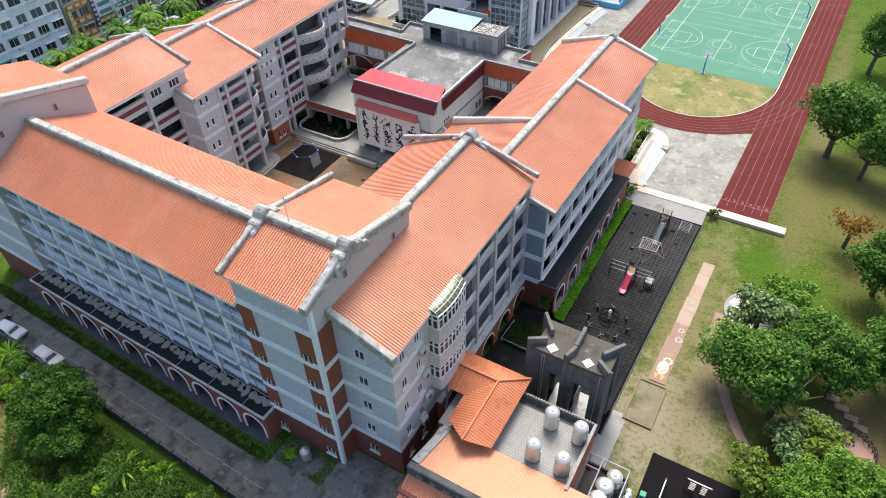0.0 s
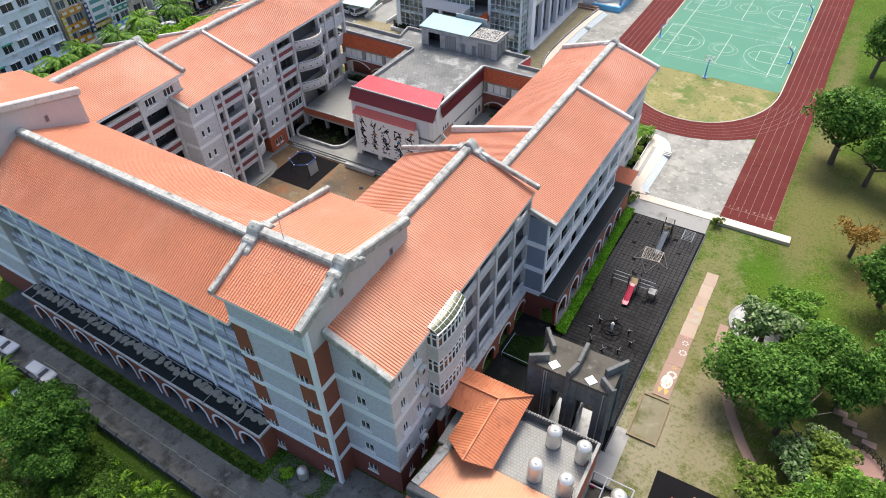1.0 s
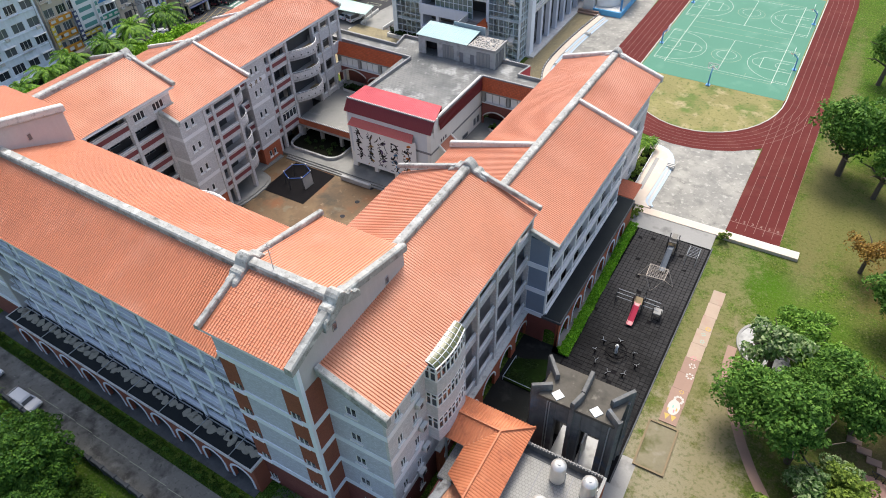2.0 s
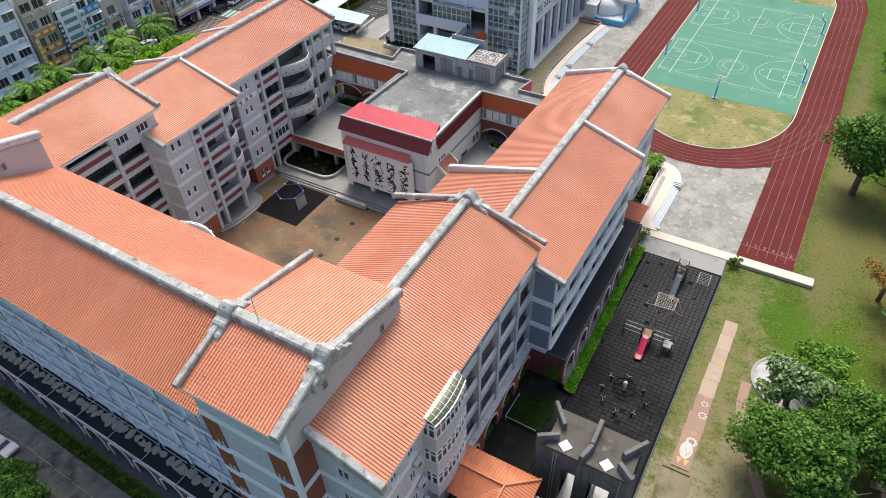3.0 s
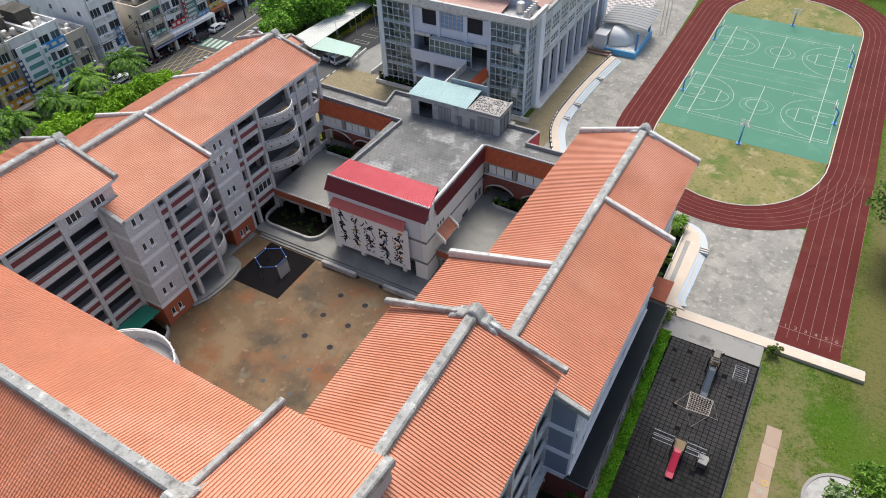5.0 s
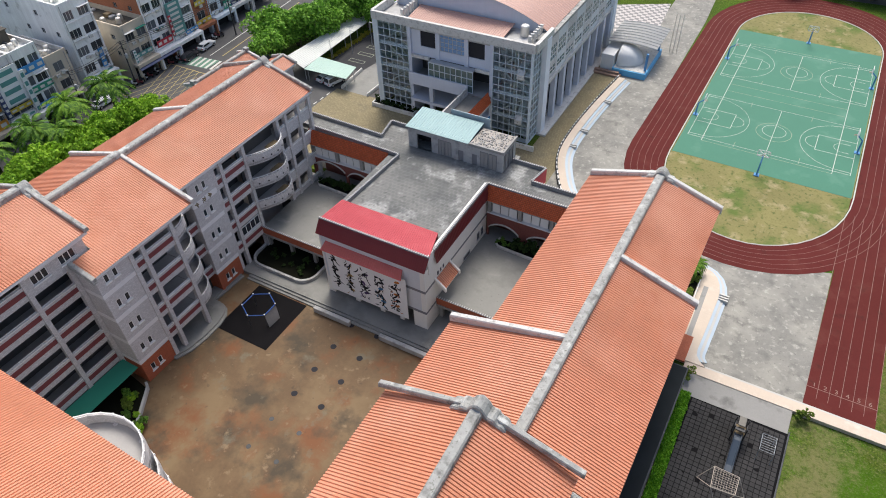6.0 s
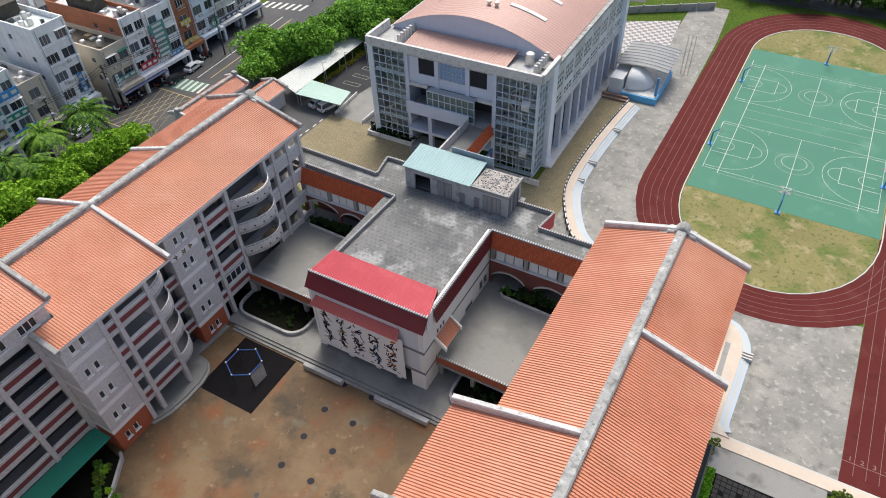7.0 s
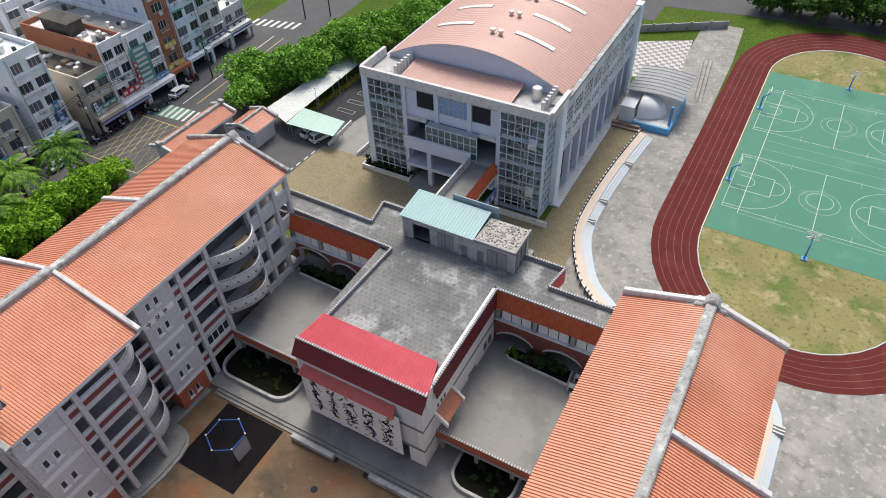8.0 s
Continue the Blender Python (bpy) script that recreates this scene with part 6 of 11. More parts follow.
def brush(x, z, turn, bend, length, width, ink):
    """One curved brush stroke of uneven width on the banner's face."""
    n, prev = 9, None
    bm = bmesh.new()
    px, pz, a = x, z, turn
    for i in range(n):
        w = width / 2 * (math.sin(math.pi * (i + 0.7) / (n + 0.6)) ** 0.6)
        d = Vector((math.cos(a), math.sin(a)))
        q = [bm.verts.new((px - d.y * s * w, 77.744, pz + d.x * s * w)) for s in (-1, 1)]
        if prev:
            bm.faces.new((prev[0], q[0], q[1], prev[1]))
        prev = q
        px, pz, a = px + d.x * length / n, pz + d.y * length / n, a + bend / n
    bmesh.ops.recalc_face_normals(bm, faces=bm.faces)
    part("brush_stroke", bm, INKS[ink], banner)


for k, (cx, top, low, span) in enumerate(((-66.2, 5.6, 0.0, 0.45), (-64.0, 5.3, -0.6, 0.55), (-61.7, 5.1, -0.3, 0.75), (-59.3, 4.9, -0.7, 0.75), (-56.9, 5.0, -0.5, 0.85))):
    rng = random.Random(140 + k)
    h = top - low
    for i in range(3 + k // 2):
        brush(cx + rng.uniform(-0.6, 0.1) * span, low + h * (0.2 + 0.2 * i), rng.uniform(-0.8, 0.8), rng.uniform(-1.6, 1.6), 0.9, 0.42, (0, 4, 1, 3, 2)[k] if i % 2 == 0 else 0)
    for i in range(5):
        brush(cx + rng.uniform(-0.9, 0.9) * span, top - h * (0.02 + 0.17 * i), -1.57 + rng.uniform(-0.5, 0.5), rng.uniform(-1.5, 1.5), rng.uniform(1.2, 2.0), rng.uniform(0.12, 0.3), 0)
    for i in range(34):
        turn = rng.uniform(-3.1, 0.4)
        length = rng.uniform(0.35, 0.9)
        x = cx + rng.uniform(-span, span) - math.cos(turn) * length / 2
        brush(x, low + h * rng.random() - math.sin(turn) * length / 2, turn, rng.uniform(-1.9, 1.9), length, rng.uniform(0.08, 0.26), 0 if i % 5 else (0, 4, 1, 3, 2)[k])

# terraces either side, with brick-faced edge and planted hollow below
TZ = 1.25
E0, E1 = HX1, -38.2
W0, W1 = WX + 0.2, HX0
tagged(part("terrace_east", cubes((E0 + 0.36, E1, 81.05, 97.0, TZ - 0.5, TZ)), TERRACE), "bare grey concrete terrace", "terrace", "terraces", "structure")
tagged(part("terrace_west", cubes((W0, W1 - 0.05, 81.5, 97.0, TZ - 0.5, TZ)), TERRACE), "bare grey concrete terrace", "terrace", "terraces", "structure")


def tile_trim(parent, a, b, name="trim", step=0.32):
    """A parapet cap of pale roll tiles from a to b: a slim dark bar with a row of white tile ends."""
    a, b = Vector(a), Vector(b)
    d = (b - a)
    n = max(1, round(d.length / step))
    o = Vector((d.y, -d.x, 0)).normalized()
    bm = bmesh.new()
    coping_run(bm, a, b, 0.24, 0.1, 0.12)
    part(name, bm, GREY_TRIM, parent)
    bm = bmesh.new()
    for i in range(n):
        c = a.lerp(b, (i + 0.5) / n) + Vector((0, 0, 0.09))
        tube(bm, c - o * 0.15, c + o * 0.15, 0.06, seg=6)
    part(name, bm, COPING_WHITE, parent, "pale tile-end trim", kind="stuff")


def terrace_edge(x0, x1, y):
    ob = thing("terrace_edge", "brick-faced terrace parapet with pale tile trim", "parapet", "terrace parapets", "structure")
    part("fascia", cubes((x0, x1, y - 0.25, y, TZ - 0.9, TZ + 0.2)), BRICK_BRIGHT, ob)
    part("ledge", cubes((x0, x1, y - 0.35, y, TZ - 1.25, TZ - 0.9)), CONC, ob)
    tile_trim(ob, (x0, y - 0.12, TZ + 0.22), (x1, y - 0.12, TZ + 0.22))
    n = max(2, round((x1 - x0) / 4))
    for i in range(n + 1):
        x = x0 + 0.4 + (x1 - x0 - 0.8) * i / n
        part("column", cubes((x - 0.25, x + 0.25, y + 0.1, y + 0.6, PL, TZ - 0.5)), CONC, ob)
    # dark wall added to give the shade beneath the terrace
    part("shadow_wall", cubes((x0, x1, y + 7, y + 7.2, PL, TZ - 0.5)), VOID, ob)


terrace_edge(W0 + 0.05, W1 - 0.3, 81.45)
terrace_edge(E0 + 0.4, E1 - 1.0, 81.0)


def garden_pit(x0, x1, y0, y1):
    """A sunken planted bed with a white rounded kerb."""
    ob = thing("sunken_bed", "dark planted bed with a rounded white kerb", "planting bed", "sunken beds")
    r = 2.2
    path = []
    for cx, cy, a0 in ((x1 - r, y1 - 0.4, 0), (x0 + r, y1 - 0.4, 90), (x0 + r, y0 + r, 180), (x1 - r, y0 + r, 270)):
        rr = r if cy < y1 - 1 else 0.4
        cx2 = cx if rr == r else (x1 - 0.4 if a0 == 0 else x0 + 0.4)
        path += [(cx2 + rr * math.cos(radians(a0 + 90 * i / 6)), cy + rr * math.sin(radians(a0 + 90 * i / 6)), PL) for i in range(7)]
    bm = bmesh.new()
    loft(bm, path, [(0.15, 0.0), (0.15, 0.5), (-0.18, 0.5), (-0.18, 0.0)], closed=True)
    bmesh.ops.recalc_face_normals(bm, faces=bm.faces)
    part("kerb", bm, CONC_PALE, ob)
    part("soil", poly([(p[0], p[1]) for p in path], PL, PL + 0.08), SOIL, ob)


garden_pit(-82.2, -71.4, 77.3, 88.0)
garden_pit(-50.0, -43.0, 77.6, 87.6)

# bridge and flat deck across the north side
deck = thing("roof_deck", "grey flat roof deck on a two-storey bridge", "building")
part("slab", poly([(-85.0, 95.4), (HX0 + 0.9, 95.4), (HX0 + 0.9, 96.0), (HX1 + 0.1, 96.0), (HX1 + 0.1, 95.4), (-38.5, 95.4), (-38.5, 98.3), (-47.6, 98.3),
                   (-47.0, 101.8), (-51.5, 101.8), (-51.5, 103.4), (-72.4, 103.4), (-71.7, 98.7), (-85.0, 99.1)], 8.7, DZ), DECK, deck)
outline = [(-85.0, 96.2), (HX0 + 1.6, 95.6), (HX0 + 1.0, 83.2)]
for pts in (outline, [(HX1 - 0.1 + 0.55, 80.6), (HX1 + 0.45, 95.3), (-38.6, 95.3)],
            [(-38.6, 98.3), (-47.6, 98.3), (-47.0, 101.8), (-52.0, 101.8)], [(-68.0, 102.6), (-72.4, 102.6), (-71.7, 98.7), (-85.0, 99.1)],
            [(HX0 - 0.3, 79.25), (HX1 + 0.6, 79.25)]):
    for a, b in zip(pts, pts[1:]):
        z = 10.0
        if pts[0][1] != 79.25:
            bm = bmesh.new()
            coping_run(bm, (*a, DZ), (*b, DZ), 0.16, 0.4, 0.8)
            part("parapet", bm, CONC, deck)
        tile_trim(deck, (*a, z), (*b, z))


def arched_wall(x0, x1, z0, z1, arches, y0, y1):
    """A wall with segmental arched openings (left, right, spring height, crown height) that start at its foot."""
    bm = bmesh.new()

    def block(xa, xb, za, zb):
        v = [bm.verts.new(q) for q in ((xa, y0, za), (xb, y0, zb), (xb, y0, z1), (xa, y0, z1), (xa, y1, za), (xb, y1, zb), (xb, y1, z1), (xa, y1, z1))]
        for f in ((0, 1, 2, 3), (7, 6, 5, 4), (0, 4, 5, 1), (2, 6, 7, 3), (0, 3, 7, 4), (1, 5, 6, 2)):
            bm.faces.new([v[i] for i in f])
    at = x0
    for a, b, spring, crown in arches:
        block(at, a, z0, z0)
        for i in range(12):
            u, w = i / 12, (i + 1) / 12
            block(a + (b - a) * u, a + (b - a) * w, spring + (crown - spring) * math.sin(math.pi * u) ** 0.7, spring + (crown - spring) * math.sin(math.pi * w) ** 0.7)
        at = b
    block(at, x1, z0, z0)
    bmesh.ops.recalc_face_normals(bm, faces=bm.faces)
    part("brick_wall", bm, BRICK_DARK, deck)
    for a, b, spring, crown in arches:
        pts = [(a + (b - a) * i / 14, y0 - 0.05, spring + (crown - spring) * math.sin(math.pi * i / 14) ** 0.7) for i in range(15)]
        bm = bmesh.new()
        loft(bm, pts, [(-0.09, -0.09), (0.09, -0.09), (0.09, 0.09), (-0.09, 0.09)])
        bmesh.ops.recalc_face_normals(bm, faces=bm.faces)
        part("arch_trim", bm, COPING_WHITE, deck, "white arched trim")


def bridge_side(x0, x1, arches):
    ribbed(deck, "tile_band", ((x0, 94.5, 7.7), (x1, 94.5, 7.7), (x1, 95.25, 9.9), (x0, 95.25, 9.9)), ORANGE_TILE, 0.3, 0.04, "orange glazed tile band")
    part("beam", cubes((x0, x1, 94.9, 95.3, 7.2, 7.8)), CONC, deck)
    arched_wall(x0, x1, TZ, 5.3, arches, 94.9, 95.2)
    # dark wall added behind the arches for the shadow under the ceiling
    part("passage_wall", cubes((x0, x1, 97.6, 97.8, 0.0, 5.0)), BRICK_DARK, deck)
    part("sill", cubes((x0, x1, 94.8, 95.3, 5.3, 5.42)), RAIL, deck)
    n = max(2, round((x1 - x0) / 4.2))
    for i in range(n + 1):
        x = x0 + 0.3 + (x1 - x0 - 0.6) * i / n
        part("column", cubes((x - 0.25, x + 0.25, 94.95, 95.35, 5.42, 7.2)), CONC, deck)
    part("inner_wall", cubes((x0, x1, 98.4, 98.6, 0.0, 8.7)), WHITE_WALL, deck)
    part("corridor_floor", cubes((x0, x1, 95.2, 98.4, 5.0, 5.2)), SLAB, deck)
    # solid white panels put the brightness of the corridor windows into colour
    for i in range(n):
        a = x0 + 0.3 + (x1 - x0 - 0.6) * i / n + 0.4
        b = x0 + 0.3 + (x1 - x0 - 0.6) * (i + 1) / n - 0.4
        for k in range(3):
            u0, u1 = a + (b - a) * k / 3, a + (b - a) * (k + 1) / 3 - 0.12
            part("white_panel", cubes((u0, u1, 95.22, 95.28, 5.45, 7.18)), FRAME_WHITE, deck, "white panel filling a bright corridor window")


bridge_side(-82.6, HX0 - 0.05, ((-82.1, -76.5, 3.9, 5.0), (-76.1, -71.9, 3.4, 4.55)))
bridge_side(HX1 + 0.6, -38.3, ((-52.2, -47.6, 2.8, 3.9), (-46.4, -41.6, 2.8, 3.9)))
part("north_wall", cubes((-85.0, -71.8, 98.6, 98.9, -0.1, 8.7)), WALL_GREY, deck)
part("north_wall", cubes((-72.2, -51.5, 103.0, 103.3, -0.1, 8.7)), WALL_GREY, deck)
part("north_wall", cubes((-51.5, -38.6, 98.0, 98.25, -0.1, 8.7)), WALL_GREY, deck)
bm = bmesh.new()
slab_between(bm, (-47.45, 98.35, 9.95), (-46.85, 101.75, 9.95), (-46.95, 101.75, 10.05), (-47.55, 98.35, 10.05), 2.2)
bmesh.ops.recalc_face_normals(bm, faces=bm.faces)
part("red_gable", bm, RED_SHEET, deck, "bright red wall panel")

# planters on the terraces beneath the bridge
for x0, x1 in ((-81.2, -70.0), (-50.4, -42.4)):
    ob = thing("terrace_planter", "low kerbed planter with dark shrubs", "planter", "terrace planters", at=(0, 0, TZ))
    bm = bmesh.new()
    loft(bm, [(x0, 94.7, 0), (x0, 93.5, 0), (x0 + 0.6, 93.0, 0), (x1, 92.6, 0), (x1, 94.7, 0)], [(0.0, 0), (0.0, 0.4), (-0.22, 0.4), (-0.22, 0)])
    bmesh.ops.recalc_face_normals(bm, faces=bm.faces)
    part("kerb", bm, COPING_WHITE, ob)
    part("soil", poly([(x0 + 0.2, 93.7), (x0 + 0.8, 93.2), (x1 - 0.2, 92.8), (x1 - 0.2, 94.7), (x0 + 0.2, 94.7)], 0.0, 0.25), SOIL, ob)

# stair house on the deck
stair = thing("stair_house", "grey stair house with a pale teal metal roof", "building")
SX0, SXM, SX1, SY0, SY1 = -67.0, -57.2, -52.1, 98.7, 102.7
FT = facade(0, SY0, "S")
holes = [(-65.6, -63.2, DZ, 12.0), (-57.9 - 1.0, -57.9 - 0.2, DZ, 11.3), (-56.8, -56.0, DZ, 11.3)]
bm = bmesh.new()
holed(bm, SX0, SX1, DZ - 0.2, 12.9, holes, 0.0, 0.25)
part("front_wall", bm, CONC_PALE, stair, m=FT)
part("side_wall", cubes((SX0, SX0 + 0.25, SY0 + 0.25, SY1, DZ - 0.2, 12.9)), CONC, stair)
part("side_wall", cubes((SX1 - 0.25, SX1, SY0 + 0.25, SY1, DZ - 0.2, 12.6)), CONC_PALE, stair)
part("back_wall", cubes((SX0, SX1, SY1, SY1 + 0.25, DZ - 0.2, 12.6)), CONC, stair)
part("inner_wall", cubes((SX0 + 0.3, SX1 - 0.3, SY0 + 2.2, SY0 + 2.3, DZ, 12.5)), CORE, stair)
for u in (-61.6, -60.5):
    window(stair, FT, u, -0.03, 9.6, 1.0, 2.5, 2, 1, 0.05, CONC, GREY_TRIM)
for u in (-54.9, -53.6):
    window(stair, FT, u, -0.03, 9.6, 1.2, 2.5, 2, 1, 0.05, CONC, GREY_TRIM)
for u in (-58.5, -56.4):
    part("door", cubes((u - 0.4, u + 0.4, 0.1, 0.15, DZ, 11.3)), GREY_TRIM, stair, m=FT)
for u in (99.7, 101.2):
    window(stair, facade(SX1, 0, "E"), u, -0.03, 9.6, 1.2, 2.5, 2, 1, 0.05, CONC, GREY_TRIM)
ribbed(stair, "teal_roof", ((SX0 - 0.2, SY0 - 0.3, 12.95), (SXM, SY0 - 0.3, 12.95), (SXM, SY1 + 0.6, 13.45), (SX0 - 0.2, SY1 + 0.6, 13.45)), TEAL_SHEET, 0.4, 0.04, "pale teal ribbed metal roof")
part("flat_roof", cubes((SXM, SX1 + 0.15, SY0 - 0.15, SY1 + 0.3, 12.6, 12.85)), GRAVEL, stair, "rubble-covered flat roof")
rng = random.Random(77)
bm = bmesh.new()
for i in range(260):
    x, y, w = rng.uniform(SXM + 0.2, SX1 - 0.1), rng.uniform(SY0 + 0.05, SY1 + 0.1), rng.uniform(0.03, 0.09)
    cube(bm, x - w, x + w, y - w * rng.uniform(0.5, 1.2), y + w, 12.84, 12.86 + rng.uniform(0.04, 0.16), i % 2)
part("roof_rubble", bm, [CONC_PALE, CONC], stair, "scattered broken rubble", kind="stuff")
part("roof_kerb", cubes((SX1 - 0.05, SX1 + 0.2, SY0 - 0.2, SY1 + 0.35, 12.6, 13.05), (SXM, SX1 - 0.05, SY0 - 0.2, SY0 + 0.02, 12.6, 13.0)), CONC, stair)
bm = bmesh.new()
for i in range(3):
    tube(bm, (-51.95, 99.3 + 1.2 * i, 9.4), (-51.95, 99.3 + 1.2 * i, 12.4), 0.05)
part("down_pipe", bm, GREY_TRIM, stair)
# crates behind the planter
for x, y, w in ((-41.4, 93.9, 0.55), (-41.6, 92.4, 0.6), (-41.0, 91.2, 0.6), (-72.0, 94.3, 0.5)):
    unit = thing("cooling_unit", "pale grey cooling unit standing on the terrace", "air conditioner", "terrace cooling units", at=(x, y, TZ))
    part("case", cubes((-w, w, -0.3, 0.3, 0.08, 1.0), bevel=0.04), COPING_WHITE, unit)
    part("grille", cubes((-w * 0.7, w * 0.3, -0.32, -0.3, 0.2, 0.85)), DARK_METAL, unit)
    part("foot", cubes((-w * 0.8, w * 0.8, -0.25, 0.25, 0.0, 0.08)), GREY_TRIM, unit)


# ---- sports hall ----
VAULT = mat("faded_pink_vault_sheet", (0.47, 0.285, 0.235), 0.5, 0.08, 0.2, 4)
LILAC = mat("lilac_grey_wall", (0.56, 0.595, 0.68), 0.75, 0.08, 0.3, 5, streak=0.06)
GREEN_PANE = glassy("greenish_glass", (0.10, 0.15, 0.145), 0.08)
PANE_BLUE = glassy("pale_blue_glass", (0.80, 0.90, 0.93), 0.03, 1.0, 0.9)
PANE_BLUE.node_tree.nodes["Principled BSDF"].inputs["IOR"].default_value = 1.3
FRAME_BLUE = mat("blue_grey_aluminium", (0.58, 0.65, 0.70), 0.5, 0.08)
gym = thing("sports_hall", "lilac-grey sports hall with glass stair towers and vaulted roof", "building")
GX0, GX1, GY0, GY1, GT = -86.4, -56.6, 119.6, 160.0, 16.6
part("parapet_ring", cubes((GX0, GX1, GY0 - 0.3, GY0 + 0.2, GT, 18.0), (GX0 - 0.2, GX0 + 0.3, GY0 + 0.2, 126.3, GT, 18.0), (GX1 - 0.3, GX1 + 0.3, GY0 + 0.2, 126.3, GT, 18.0)), COPING_WHITE, gym)
part("roof_slab", cubes((GX0 + 0.3, GX1 - 0.3, GY0 + 0.2, 129.0, GT - 0.5, GT)), mat("pale_stained_roof", (0.40, 0.40, 0.39), 0.9, 0.12, 0.3, 4, stain=[((0.17, 0.165, 0.155), 0.35, 0.55, 0.72), ((0.55, 0.55, 0.54), 0.4, 0.56, 0.7)]), gym)
ribbed(gym, "low_roof", ((-80.6, 120.2, 16.75), (-63.0, 120.2, 16.75), (-63.0, 126.0, 17.5), (-80.6, 126.0, 17.5)), VAULT, 0.4, 0.05, "faded pink ribbed roof sheet")
for x in (-81.4, -58.4):
    for i in range(6):
        part("louvre_fin", cubes((x - 0.25, x + 0.25, 121.2 + 0.9 * i, 121.6 + 0.9 * i, GT, GT + 1.7)), COPING_WHITE, gym)
# vault
n = 26
cx, half, rise = (GX0 + GX1) / 2 + 0.2, 14.3, 4.0
arcp = [(cx + half * (2 * i / n - 1), 17.0 + rise * (1 - (2 * i / n - 1) ** 2)) for i in range(n + 1)]
bm = bmesh.new()
va = [bm.verts.new((x, 126.4, z)) for x, z in arcp]
lo = [bm.verts.new((arcp[0][0], 126.4, GT - 1)), bm.verts.new((arcp[-1][0], 126.4, GT - 1))]
bm.faces.new([lo[0], lo[1]] + va[::-1])
part("vault_end_wall", bm, LILAC, gym)
steps = 100
me = bpy.data.meshes.new("vault_roof")
P, Q = [], []
for j in range(steps + 1):
    y = 126.0 + (GY1 + 0.4 - 126.0) * j / steps
    lift = 0.07 if j % 2 else 0.0
    P += [(x, y, z + 0.1 + lift) for x, z in arcp]
for j in range(steps):
    for i in range(n):
        a = j * (n + 1) + i
        Q.append((a, a + 1, a + n + 2, a + n + 1))
me.from_pydata(P, [], Q)
me.materials.append(VAULT)
part("vault_roof", me, None, gym, "faded pink ribbed vaulted roof")
for y in (133.4, 140.0, 146.6, 153.2):
    for s in (-1, 1):
        bm = bmesh.new()
        row = [(t, cx + s * half * t) for t in (0.24 + 0.085 * k for k in range(6))]
        pr = None
        for t, x in row:
            z = 17.0 + rise * (1 - t * t) + 0.26
            q = [bm.verts.new((x, y - 0.45, z)), bm.verts.new((x, y + 0.45, z)), bm.verts.new((x, y + 0.45, z - 0.2)), bm.verts.new((x, y - 0.45, z - 0.2))]
            if pr:
                for i in range(4):
                    bm.faces.new((pr[i], pr[(i + 1) % 4], q[(i + 1) % 4], q[i]))
            pr = q
        bmesh.ops.recalc_face_normals(bm, faces=bm.faces)
        part("skylight", bm, mat("milky_skylight", (0.62, 0.63, 0.58), 0.3, 0.15), gym, "milky plastic roof light")
    for dx in (0.0, 1.3):
        bm = bmesh.new()
        lathe(bm, [(0.28, 0), (0.28, 0.5), (0.42, 0.55), (0.42, 0.8), (0.1, 0.95)], 12)
        part("roof_vent", bm, STEEL, gym, m=Matrix.Translation((cx + 0.6 + dx, y - 2.0, 17.0 + rise)))
bm = bmesh.new()
lathe(bm, [(0.7, 0), (0.7, 1.6), (0.55, 1.75), (0.1, 1.9)], 16)
tagged(part("roof_tank", bm, STEEL, m=Matrix.Translation((-60.6, 124.5, GT))), "round steel water tank on the sports hall roof", "water tank")

FG = facade(0, GY0, "S")


def glass_tower(F, u0, u1, depth, first=0.3):
    """A fully glazed stair tower: a grid of grey bars, clear panes, and stair flights inside."""
    nu, nz = max(3, round((u1 - u0) / 1.15)), 12
    bm = bmesh.new()
    for i in range(nu + 1):
        u = u0 + (u1 - u0) * i / nu
        cube(bm, u - 0.04, u + 0.04, -0.06, 0.06, first, GT)
    for k in range(nz + 1):
        z = first + (GT - first) * k / nz
        cube(bm, u0, u1, -0.09, 0.05, z - 0.04, z + 0.04)
    part("curtain_grid", bm, FRAME_BLUE, gym, "grey aluminium curtain-wall grid", m=F, kind="stuff")
    part("tower_glass", cubes((u0, u1, 0.08, 0.1, first, GT)), PANE_BLUE, gym, m=F).visible_shadow = False
    for k in range(4):
        z = 0.3 + 4.1 * k
        bm = bmesh.new()
        s = 1 if k % 2 else -1
        c = (u0 + u1) / 2
        slab_between(bm, (c - 2.4, 1.2, z + (0.2 if s > 0 else 3.9)), (c + 2.4, 1.2, z + (3.9 if s > 0 else 0.2)), (c + 2.4, 2.4, z + (3.9 if s > 0 else 0.2)), (c - 2.4, 2.4, z + (0.2 if s > 0 else 3.9)), 0.35)
        part("stair_flight", bm, COPING_WHITE, gym, m=F)
        part("landing", cubes((u0 + 0.2, u1 - 0.2, 2.4, depth, z - 0.3, z)), COPING_WHITE, gym, m=F)
        part("floor_edge", cubes((u0 + 0.1, u1 - 0.1, 0.2, 0.5, z - 0.35, z + 0.3)), BAND_GREY, gym, m=F)
    # back wall coloured white to stand for daylight from the tower's other sides
    part("tower_back", cubes((u0, u1, depth, depth + 0.2, 0, GT - 0.5)), COPING_WHITE, gym, m=F)


glass_tower(FG, -85.4, -79.6, 3.2)
glass_tower(FG, -63.7, -57.2, 3.2)
glass_tower(facade(GX1 - 0.3, 0, "E"), 119.8, 123.0, 3.0)
for x0, x1 in ((GX0, -85.4), (-57.2, GX1 - 0.36)):
    part("tower_post", cubes((x0, x1, -0.12, 0.35, 0, GT)), FRAME_BLUE, gym, m=FG)
for u0, u1 in ((-79.6, -79.0), (-64.3, -63.7)):
    part("tower_side", cubes((u0, u1, 0.0, 5.0, 0, GT)), LILAC, gym, m=FG)
